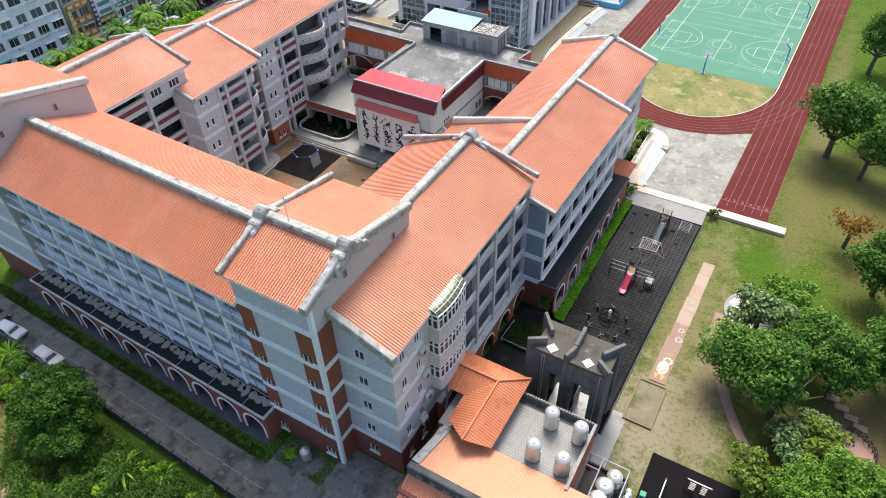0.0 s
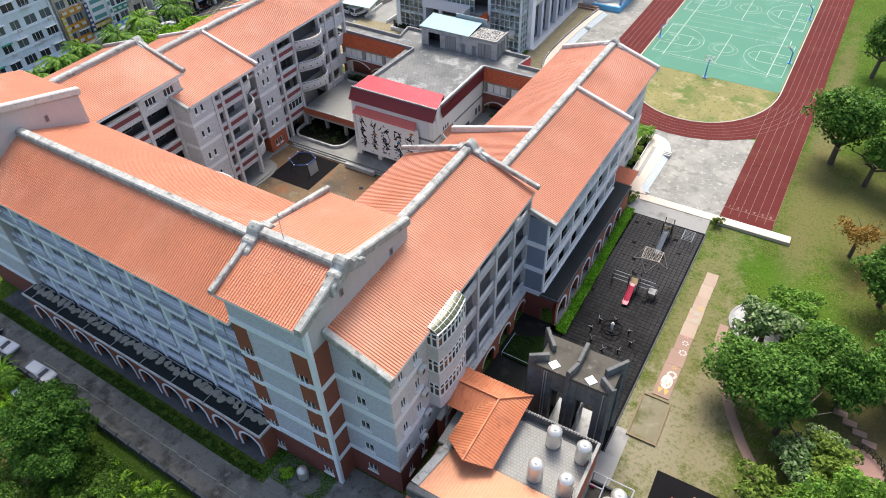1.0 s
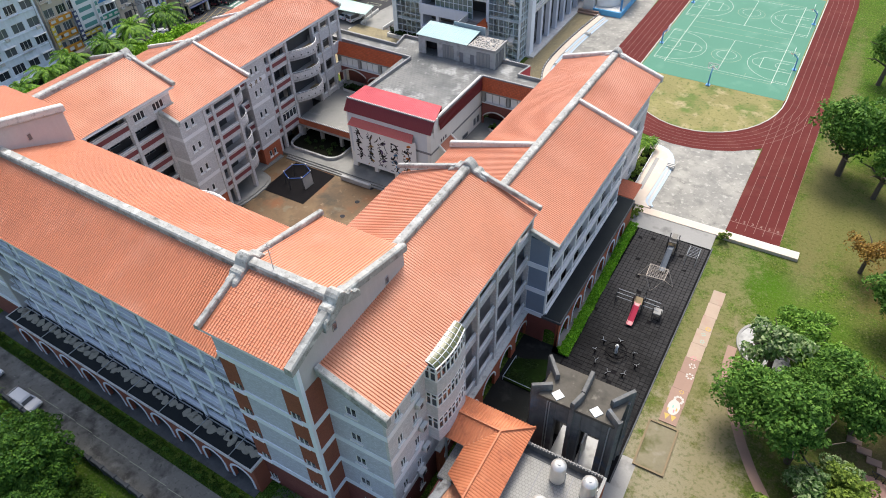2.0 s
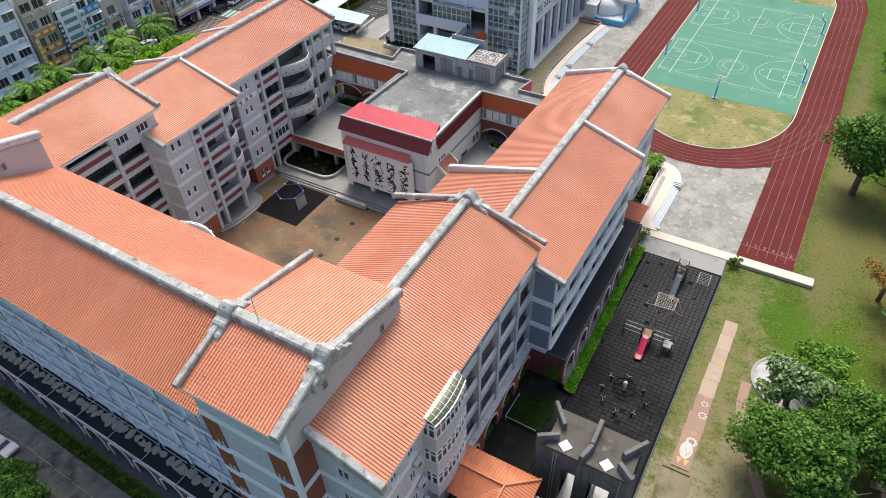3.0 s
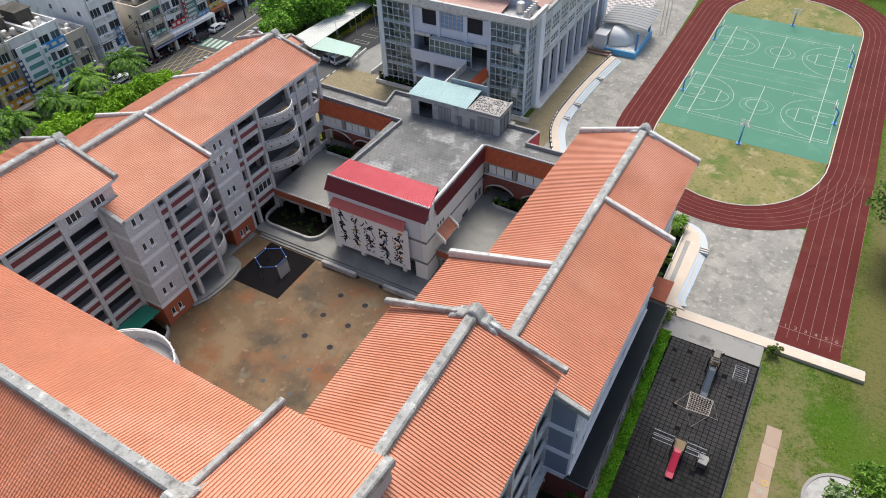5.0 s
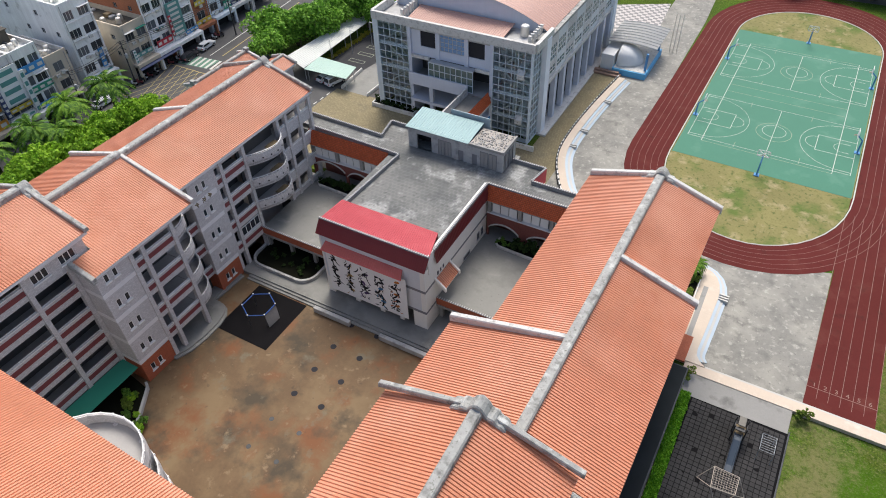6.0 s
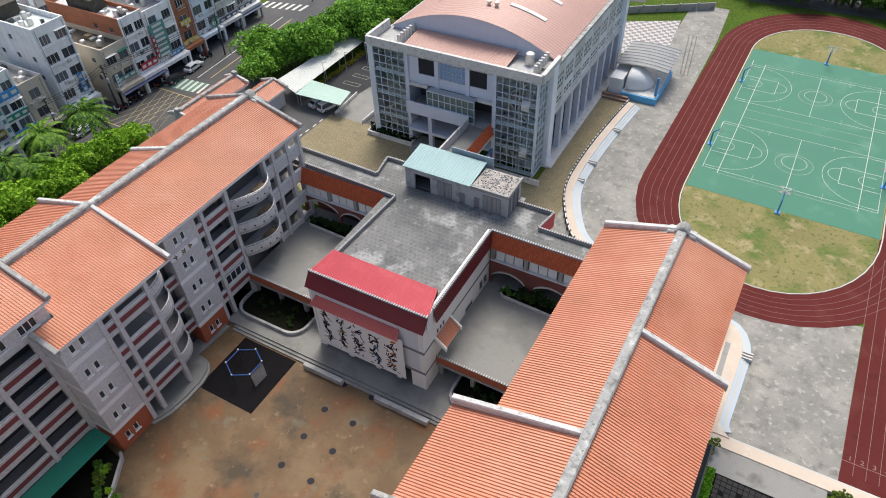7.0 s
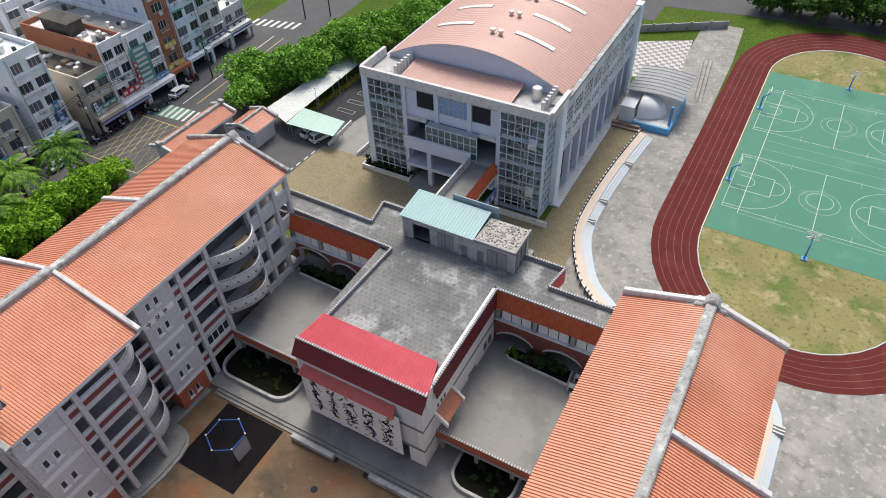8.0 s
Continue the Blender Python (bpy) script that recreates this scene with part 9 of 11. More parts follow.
for x0, x1 in ((PX0 + 1.9, -15.8), (-14.9, PX1 - 1.6)):
    part("lintel", cubes((x0, x1, PY0 + 0.9, PY0 + 1.6, 7.0, 10.0), (x0, x1, PY1 - 1.2, PY1 - 0.7, 7.0, 10.0)), PORTAL, portal)
    part("base_slab", cubes((x0, x1, PY0 - 1.5, PY1, 0, 0.3)), CONC_PALE, portal)
part("roof", cubes((PX0 + 0.2, PX1 - 0.2, PY0 + 0.55, PY1 - 0.2, 10.0, 10.35)), CONC_BROWN, portal)
for x, y in ((-17.55, 42.5), (-13.75, 42.45)):
    part("roof_plate", cubes((-0.45, 0.45, -0.45, 0.45, 10.36, 10.44)), SIGNS["white"], portal, "bright white roof hatch", m=pose(x, y, 0, 0, 0, -35))
for a, b in (((-20.02, 41.9), (-18.33, 42.97)), ((-19.82, 46.03), (-18.26, 44.1)), ((-15.45, 43.43), (-15.48, 46.08)), ((-15.85, 41.72), (-15.4, 43.32)), ((-12.72, 43.73), (-11.26, 45.89)), ((-12.76, 42.78), (-11.35, 41.76))):
    bm = bmesh.new()
    coping_run(bm, (*a, 10.4), (*b, 10.4), 0.46, 0.8, 10.4)
    part("fin", bm, PORTAL, portal)
for x in (PX0 + 1.1, PX0 + 1.35, PX1 - 0.9):
    bm = bmesh.new()
    tube(bm, (x, PY0 + 0.7, 0.2), (x, PY0 + 0.7, 9.6), 0.06)
    tube(bm, (x, PY0 + 0.7, 9.6), (x + 0.3, PY0 + 0.9, 10.0), 0.06)
    part("pipe", bm, FRAME_GREY, portal)
plot = thing("fenced_plot", "small grassed plot with a pale blue rail", "garden plot")
# turf colour lowered almost to black for the plot's deep shade
part("turf", poly([(-25.9, 48.6), (-22.3, 48.5), (-21.1, 52.8), (-21.9, 53.8), (-25.8, 52.0)], 0.0, 0.25), mat("shaded_turf", (0.014, 0.028, 0.006), 0.95, 0.3, 0.6, 6, spec=0.05, bump=0.8, bump_scale=10, stain=(0.025, 0.06, 0.01), stain_scale=1.4), plot)
for a, b in (((-25.9, 48.6), (-22.3, 48.5)), ((-25.8, 52.0), (-25.9, 48.6))):
    part("rail", tubes(((*a, 0.7), (*b, 0.7), 0.035, 0.035), ((*a, 0), (*a, 0.75), 0.04, 0.04)), BLUE_PALE, plot)
# near-black floor colour stands in for the shade between the buildings
sheet("side_yard", rect(-26.6, -20.6, 38, 56), 0.03, mat("shaded_stained_concrete", (0.018, 0.019, 0.018), 0.95, 0.25, 0.4, 5, spec=0.08, stain=(0.045, 0.046, 0.042), stain_scale=0.5), "stained concrete side yard, coloured dark for deep shade", "pavement")
sheet("arcade_walk", rect(-22.6, -21.4, 55, 85), 0.03, CONC, "grey concrete walk", "pavement")

tarp = thing("blue_tub", "crumpled bright blue plastic tub on the rubber tiles", "tub", at=(-14.95, 51.9, 0.1), rz=-12)
bm = bmesh.new()
lathe(bm, [(0.0, 0.04), (0.42, 0.04), (0.5, 0.42), (0.56, 0.44), (0.54, 0.36), (0.46, 0.0), (0.0, 0.0)], 14)
part("shell", bm, mat("blue_plastic_tub", (0.05, 0.28, 0.55), 0.4, 0.1), tarp, m=Matrix.Diagonal((1.2, 0.8, 1, 1)))
# ---- playground ----
rng = np.random.default_rng(3)
P, Q, near = [], [], []
tx, ty, ts = -20.3, 42.6, 0.55
for i in range(18):
    for j in range(71):
        x0, y0 = tx + i * ts + 0.075, ty + j * ts
        g, z = 0.034, 0.085 + rng.normal(0, 0.012)
        if 60.0 < y0 < 69.0:
            near.append((x0 + ts / 2, y0 + ts / 2, z))
            continue
        k = len(P)
        c = [(x0 + g, y0 + g), (x0 + ts - g, y0 + g), (x0 + ts - g, y0 + ts - g), (x0 + g, y0 + ts - g)]
        P += [(x, y, 0.05) for x, y in c] + [(x, y, z + rng.normal(0, 0.006)) for x, y in c]
        Q += [(k + 4, k + 5, k + 6, k + 7), (k, k + 1, k + 5, k + 4), (k + 1, k + 2, k + 6, k + 5), (k + 2, k + 3, k + 7, k + 6), (k + 3, k, k + 4, k + 7)]
me = bpy.data.meshes.new("rubber_tiles")
me.from_pydata(P, [], Q)
rub = bpy.data.materials.new("black_rubber_tile")
rub.use_nodes = True
rn = rub.node_tree.nodes
rr = rn.new("ShaderNodeValToRGB")
rr.color_ramp.elements[0].color, rr.color_ramp.elements[1].color = (0.0045, 0.0045, 0.005, 1), (0.040, 0.039, 0.040, 1)
rg = rn.new("ShaderNodeNewGeometry")
rno = rn.new("ShaderNodeTexNoise")
rno.inputs["Scale"].default_value, rno.inputs["Detail"].default_value = 0.16, 4
rmx = rn.new("ShaderNodeMath")
rmx.operation = "MULTIPLY_ADD"
rmx.inputs[1].default_value = 0.22
rsub = rn.new("ShaderNodeMath")
rsub.operation = "MULTIPLY_ADD"
rsub.inputs[1].default_value = 1.7
rub.node_tree.links.new(rn.new("ShaderNodeNewGeometry").outputs["Position"], rno.inputs["Vector"])
rub.node_tree.links.new(rno.outputs["Fac"], rsub.inputs[0])
# sand and dust lie thicker on the tiles towards the track
rsep = rn.new("ShaderNodeSeparateXYZ")
rmap = rn.new("ShaderNodeMapRange")
rmap.inputs["From Min"].default_value, rmap.inputs["From Max"].default_value = 60.0, 71.0
rmap.inputs["To Min"].default_value, rmap.inputs["To Max"].default_value = -0.78, -0.1
rub.node_tree.links.new(rn.new("ShaderNodeNewGeometry").outputs["Position"], rsep.inputs[0])
rub.node_tree.links.new(rsep.outputs["Y"], rmap.inputs["Value"])
rub.node_tree.links.new(rmap.outputs[0], rsub.inputs[2])
rob = rn.new("ShaderNodeObjectInfo")
rad = rn.new("ShaderNodeMath")
rad.operation = "ADD"
rfr = rn.new("ShaderNodeMath")
rfr.operation = "FRACT"
rub.node_tree.links.new(rg.outputs["Random Per Island"], rad.inputs[0])
rub.node_tree.links.new(rob.outputs["Random"], rad.inputs[1])
rub.node_tree.links.new(rad.outputs[0], rfr.inputs[0])
rub.node_tree.links.new(rfr.outputs[0], rmx.inputs[0])
rub.node_tree.links.new(rsub.outputs[0], rmx.inputs[2])
rub.node_tree.links.new(rmx.outputs[0], rr.inputs[0])
rub.node_tree.links.new(rr.outputs[0], rn["Principled BSDF"].inputs["Base Color"])
rn["Principled BSDF"].inputs["Roughness"].default_value = 0.75
rn["Principled BSDF"].inputs["Specular IOR Level"].default_value = 0.18
me.materials.append(rub)
tagged(part("rubber_tiles", me, None, m=turned(-10.0, 82.0, -1.3)), "square black rubber safety tiles", "floor tiles", "", "stuff")
RUB = rub
GZ = 0.09


def slide_tower(x, y, colour, label, chute, run=1.0):
    ob = thing("play_tower", label, "play tower", "play towers", at=(x, y, GZ))
    for dx in (-0.6, 0.6):
        for dy in (-0.6, 0.6):
            part("post", tubes(((dx, dy, 0), (dx, dy, 2.6), 0.07, 0.07)), DARK_METAL, ob)
            bm = bmesh.new()
            bmesh.ops.create_uvsphere(bm, u_segments=8, v_segments=6, radius=0.1, matrix=Matrix.Translation((dx, dy, 2.65)))
            part("post_cap", bm, DARK_METAL, ob)
    part("deck", cubes((-0.6, 0.6, -0.6, 0.6, 1.35, 1.45)), WOOD, ob)
    part("guard", cubes((-0.62, -0.56, -0.55, 0.55, 1.5, 2.2), (0.56, 0.62, -0.55, 0.55, 1.5, 2.2)), DARK_METAL, ob)
    bm = bmesh.new()
    pts = [(-0.6, 1.45), (-1.0 * run, 1.4), (-2.9 * run, 0.4), (-3.5 * run, 0.3)]
    for (a, za), (b, zb) in zip(pts, pts[1:]):
        for x0, x1, up in ((-0.32, 0.32, 0.06), (-0.38, -0.32, 0.28), (0.32, 0.38, 0.28)):
            v = [bm.verts.new(p) for p in ((x0, a, za), (x1, a, za), (x1, b, zb), (x0, b, zb), (x0, a, za + up), (x1, a, za + up), (x1, b, zb + up), (x0, b, zb + up))]
            for f in ((0, 1, 2, 3), (7, 6, 5, 4), (0, 4, 5, 1), (1, 5, 6, 2), (2, 6, 7, 3), (3, 7, 4, 0)):
                bm.faces.new([v[i] for i in f])
    bmesh.ops.recalc_face_normals(bm, faces=bm.faces)
    part("slide", bm, colour, ob, chute)
    return ob


t1 = slide_tower(-15.75, 66.6, mat("red_slide_plastic", (0.40, 0.02, 0.055), 0.35, 0.08), "dark play tower with a red slide", "red plastic slide")
for s, L in ((-1, 2.2), (1, 2.0)):
    for z in (1.2, 1.9):
        for dy in (-0.35, 0.35):
            part("bar", tubes(((0.6 * s, dy, z), ((0.6 + L) * s, dy, z), 0.035, 0.035)), FRAME_GREY, t1)
part("post", tubes(((-2.8, -0.4, 0), (-2.8, -0.4, 2.0), 0.06, 0.06), ((-2.8, 0.4, 0), (-2.8, 0.4, 2.0), 0.06, 0.06)), DARK_METAL, t1)
part("side_deck", cubes((2.0, 3.1, -0.9, 0.2, 1.0, 1.12)), CONC, t1)
for dx in (2.05, 3.05):
    for dy in (-0.85, 0.15):
        part("post", tubes(((dx, dy, 0), (dx, dy, 1.9), 0.06, 0.06)), DARK_METAL, t1)
t2 = slide_tower(-14.95, 79.0, mat("blue_slide_plastic", (0.03, 0.05, 0.08), 0.5, 0.15), "dark play tower with a blue slide", "dark blue slide", 1.35)
part("tower_roof", cubes((-0.35, 0.35, -0.1, 1.1, 2.3, 2.42), bevel=0.04), mat("dull_play_panel", (0.16, 0.15, 0.13), 0.6, 0.15), t2)
part("tower_panel", cubes((-0.5, 0.5, -0.55, -0.15, 2.0, 2.1), bevel=0.03), DARK_METAL, t2)
net = thing("rope_climber", "tan steel climber strung with a rope net", "rope climber", at=(-15.1, 72.0, GZ))
feet = [(-2.4, 0.5), (2.26, 0.42), (-0.1, -1.76)]
tops = [(-1.25, 1.31), (-1.13, -1.12), (1.14, -0.93), (1.18, 1.2)]
TAN = mat("tan_steel_tube", (0.48, 0.42, 0.36), 0.5, 0.1)
for a, b in ((0, 0), (0, 1), (2, 1), (2, 2), (1, 2), (1, 3)):
    part("tube", tubes(((*feet[a], 0), (*tops[b], 1.9), 0.034, 0.034)), TAN, net)
for i in range(4):
    part("tube", tubes(((*tops[i], 1.9), (*tops[(i + 1) % 4], 1.9), 0.034, 0.034)), TAN, net)
bm = bmesh.new()
for i in range(9):
    t = (i + 0.5) / 9
    tube(bm, Vector((*tops[0], 1.88)).lerp(Vector((*tops[3], 1.88)), t), Vector((*tops[1], 1.88)).lerp(Vector((*tops[2], 1.88)), t), 0.013, seg=4)
    tube(bm, Vector((*tops[0], 1.88)).lerp(Vector((*tops[1], 1.88)), t), Vector((*tops[3], 1.88)).lerp(Vector((*tops[2], 1.88)), t), 0.013, seg=4)
part("rope_net", bm, TAN, net, kind="stuff")
spin = thing("spinner", "round spinner on a pale central post", "roundabout", at=(-15.78, 58.45, GZ))
part("post", tubes(((0, 0, 0), (0, 0, 1.25), 0.2, 0.13), ((0, 0, 1.25), (0, 0, 1.5), 0.24, 0.12), seg=10), RAIL, spin)
bm = bmesh.new()
loft(bm, [(1.2 * math.cos(2 * math.pi * i / 24), 1.2 * math.sin(2 * math.pi * i / 24), 0.55) for i in range(24)], [(-0.06, -0.06), (0.06, -0.06), (0.06, 0.06), (-0.06, 0.06)], closed=True)
bmesh.ops.recalc_face_normals(bm, faces=bm.faces)
part("ring", bm, RUBBER_PLAIN, spin)
for i in range(6):
    a = math.pi / 3 * i
    part("spoke", tubes(((0, 0, 0.5), (1.2 * math.cos(a), 1.2 * math.sin(a), 0.55), 0.04, 0.04)), RUBBER_PLAIN, spin)
for i, (x, y) in enumerate(((-17.5, 59.2), (-15.7, 60.1), (-18.0, 57.5), (-13.8, 59.1), (-13.1, 57.4), (-14.0, 55.5), (-15.7, 54.8), (-17.4, 55.8))):
    ob = thing("spring_rider", "small dark spring seat with pale handles", "spring rider", "spring riders", at=(x, y, GZ), rz=40 * i)
    part("spring", tubes(((0, 0, 0), (0, 0, 0.4), 0.09, 0.09), seg=8), RUBBER_PLAIN, ob)
    part("seat", cubes((-0.35, 0.35, -0.09, 0.09, 0.4, 0.5), bevel=0.03), RUBBER_PLAIN, ob)
    part("handle", tubes(((-0.1, 0, 0.62), (-0.3, 0.3, 0.8), 0.025, 0.025), ((-0.1, 0, 0.62), (-0.3, -0.3, 0.8), 0.02, 0.02), ((0.25, 0, 0.5), (-0.1, 0, 0.62), 0.02, 0.02)), FRAME_GREY, ob)
lad = thing("ladder_frame", "thin grey bent climbing ladder", "ladder", at=(-12.0, 78.6, GZ))
for dx in (-0.7, 0.7):
    part("rail", tubes(((dx, -1.3, 0), (dx, -0.9, 1.4), 0.035, 0.035), ((dx, -0.9, 1.4), (dx, 1.2, 1.4), 0.035, 0.035), ((dx, 1.2, 1.4), (dx, 1.4, 0), 0.035, 0.035)), FRAME_GREY, lad)
for i in range(8):
    part("rung", tubes(((-0.7, -0.9 + 0.3 * i, 1.4), (0.7, -0.9 + 0.3 * i, 1.4), 0.02, 0.02)), FRAME_GREY, lad)

# painted path and sand box
PATH_PALE = mat("pale_path_slab", (0.37, 0.285, 0.215), 0.85, 0.14, 0.4, 5, rand=0.05, stain=[((0.33, 0.22, 0.17), 0.4, 0.5, 0.7)])
path = thing("painted_path", "tan slab path with painted flowers", "path", "", "structure")
for i in range(9):
    y = 51.9 + 2.5 * i
    w = 0.95 if i < 3 else 0.84 if i < 6 else 0.76
    c = -7.75 + 0.062 * i
    part("slab", cubes((c - w, c + w, y, y + 2.48, 0, 0.1)), PATH_TAN if i < 4 else PATH_PALE, path)
DOTS = [mat("flower_yellow", (0.50, 0.33, 0.08), 0.7, 0.1), mat("flower_white", (0.47, 0.45, 0.41), 0.7, 0.1), mat("flower_teal", (0.22, 0.42, 0.36), 0.7, 0.1), mat("flower_pink", (0.55, 0.22, 0.22), 0.7, 0.1)]


def flower(x, y, r, petals, m):
    for i in range(petals):
        a = 2 * math.pi * i / petals
        bm = bmesh.new()
        tube(bm, (x + r * math.cos(a), y + r * math.sin(a), 0.1), (x + r * math.cos(a), y + r * math.sin(a), 0.106), r * 0.34, seg=10)
        part("painted_petal", bm, m, path)


for y, r, n, k in ((55.4, 0.62, 9, 1), (56.6, 0.3, 6, 0), (59.2, 0.5, 7, 1), (60.8, 0.42, 6, 1), (62.0, 0.4, 6, 3), (65.0, 0.3, 6, 2), (66.2, 0.28, 6, 2), (67.3, 0.38, 9, 0)):
    flower(-7.6 + 0.025 * (y - 52) + 0.2 * math.sin(y * 3), y, r * 0.72, n, DOTS[k])
bm = bmesh.new()
lathe(bm, [(0.72, 0.1), (0.72, 0.107)], 16)
part("painted_oval", bm, DOTS[1], path, m=Matrix.Translation((-7.7, 54.2, 0)) @ Matrix.Diagonal((0.9, 1.5, 1, 1)))
for dx in (-0.36, 0.36):
    part("painted_triangle", poly([(-7.75 + dx - 0.3, 53.1), (-7.75 + dx, 52.3), (-7.75 + dx + 0.3, 53.1)], 0.1, 0.107), DOTS[0], path)
for i in range(6):
    part("painted_patch", cubes((-8.3 + 0.22 * i, -8.15 + 0.22 * i, 53.5 + 0.3 * (i % 3), 53.9 + 0.3 * (i % 3), 0.107, 0.112)), DOTS[i % 4], path)
box = thing("sand_box", "timber-edged sand box with patchy grass", "sand box")
for b in ((-9.6, -6.4, 51.35, 51.55), (-9.6, -6.4, 45.45, 45.65), (-9.6, -9.4, 45.65, 51.35), (-6.6, -6.4, 45.65, 51.35)):
    part("edge_board", cubes((*b, 0, 0.22)), WOOD, box)
part("sand", cubes((-9.4, -6.6, 45.65, 51.35, 0, 0.09)), mat("grassy_sand", (0.19, 0.168, 0.108), 0.95, 0.2, 0.4, 4, stain=[((0.085, 0.09, 0.028), 0.5, 0.48, 0.66), ((0.25, 0.225, 0.17), 0.6, 0.55, 0.7)]), box)
sheet("fitness_mat", [(-5.4, 43.0), (3.6, 43.0), (4.6, 33), (-5.4, 33)], 0.05, RUBBER_PLAIN, "black rubber fitness area", "mat")
fit1 = thing("fitness_bars", "dark red fitness bars with pale rungs", "fitness bars", at=(-0.4, 40.6, 0.05))
for dx in (-1.15, 1.15):
    part("post", tubes(((dx, 0, 0), (dx, 0, 1.9), 0.09, 0.09), seg=8), MAROON, fit1)
part("beam", tubes(((-1.15, 0, 1.85), (1.15, 0, 1.85), 0.07, 0.07)), RAIL, fit1)
for dx in (-0.55, 0.55):
    for i in range(5):
        part("rung", cubes((dx - 0.28, dx + 0.28, -0.04, 0.04, 0.3 + 0.28 * i, 0.36 + 0.28 * i)), TAN, fit1)
    part("stile", tubes(((dx - 0.28, 0, 0.2), (dx - 0.28, 0, 1.85), 0.02, 0.02), ((dx + 0.28, 0, 0.2), (dx + 0.28, 0, 1.85), 0.02, 0.02)), DARK_METAL, fit1)
part("bin", cubes((-5.2, -4.6, 37.2, 37.8, 0.05, 0.95), bevel=0.05), SIGNS["green"])
tagged(bpy.data.objects["bin"], "green lidded litter bin", "bin")
fit2 = thing("balance_beam", "pale balance rail on dark red posts", "balance beam", at=(-3.4, 39.2, 0.05))
part("beam", tubes(((0, -1.6, 0.6), (0.05, 1.1, 0.6), 0.07, 0.07)), RAIL, fit2)
part("post", tubes(((0, -1.2, 0), (0, -1.2, 0.6), 0.05, 0.05), ((0.05, 1.1, 0), (0.05, 1.1, 0.8), 0.07, 0.07)), MAROON, fit2)

# round patch, curved path and terrace among the trees
pond = thing("round_slab", "round grey paved circle with a raised ring", "paving circle", "", "structure")
bm = bmesh.new()
lathe(bm, [(3.7, 0.0), (3.7, 0.12)], 40)
part("slab", bm, CONC_PALE, pond, m=Matrix.Translation((0.1, 67.9, 0)))
bm = bmesh.new()
loft(bm, [(0.1 + 3.75 * math.cos(2 * math.pi * i / 36), 67.9 + 3.75 * math.sin(2 * math.pi * i / 36), 0) for i in range(36)], [(-0.15, 0), (-0.15, 0.2), (0.15, 0.2), (0.15, 0)], closed=True)
bmesh.ops.recalc_face_normals(bm, faces=bm.faces)
part("ring", bm, CONC, pond)
bow = [(-3.9, 66.0), (-3.9, 63.0), (-3.2, 59.5), (-1.6, 56.0), (-0.2, 53.0), (1.4, 50.2), (3.4, 47.4), (5.2, 45.4)]
gp = thing("garden_path", "narrow tan slab garden path", "path", "", "structure")
for i, (a, b) in enumerate(zip(bow, bow[1:])):
    bm = bmesh.new()
    coping_run(bm, (*a, 0.0), (*b, 0.0), 1.05, 0.07, 0.02)
    part("slab", bm, PATH_TAN, gp)
dais = thing("garden_terrace", "round pink paved terrace with a dark railing", "terrace", "", "structure")
bm = bmesh.new()
lathe(bm, [(3.0, 0.0), (3.0, 0.3)], 32)
part("floor", bm, mat("pink_paving", (0.33, 0.195, 0.16), 0.85, 0.14, 0.6, 4), dais, m=Matrix.Translation((11.6, 52.4, 0)))
for i in range(11):
    a, b = math.radians(-50 + 13 * i), math.radians(-50 + 13 * (i + 1))
    p, q = (11.6 + 2.9 * math.cos(a), 52.4 + 2.9 * math.sin(a)), (11.6 + 2.9 * math.cos(b), 52.4 + 2.9 * math.sin(b))
    part("rail", tubes(((*p, 0.3), (*p, 1.3), 0.05, 0.05), ((*p, 1.3), (*q, 1.3), 0.05, 0.05), ((*p, 0.35), (*q, 1.3), 0.035, 0.035), ((*p, 1.3), (*q, 0.35), 0.035, 0.035)), DARK_METAL, dais)
for i in range(6):
    bm = bmesh.new()
    tube(bm, (10.6 + 0.7 * (i % 3), 51.8 + 0.9 * (i // 3), 0.3), (10.6 + 0.7 * (i % 3), 51.8 + 0.9 * (i // 3), 0.306), 0.16, seg=10)
    part("painted_dot", bm, DOTS[0], dais)
for i in range(4):
    part("stone_step", cubes((9.2 + 1.0 * i, 10.6 + 1.0 * i, 58.8 - 0.9 * i, 59.6 - 0.9 * i, 0, 0.16)), PATH_TAN, dais)

# the middle of the playground floor: single rubber tiles
h = ts / 2 - 0.034
single = mesh_of("rubber_tile", cubes((-h, h, -h, h, -0.04, 0.0)), RUB)
for x, y, z in near:
    part("rubber_tile", single, None, bpy.data.objects["rubber_floor"], m=Matrix.Translation((x, y, z)))


# ---- trees, shrubs and cars ----
CROWNS = {}


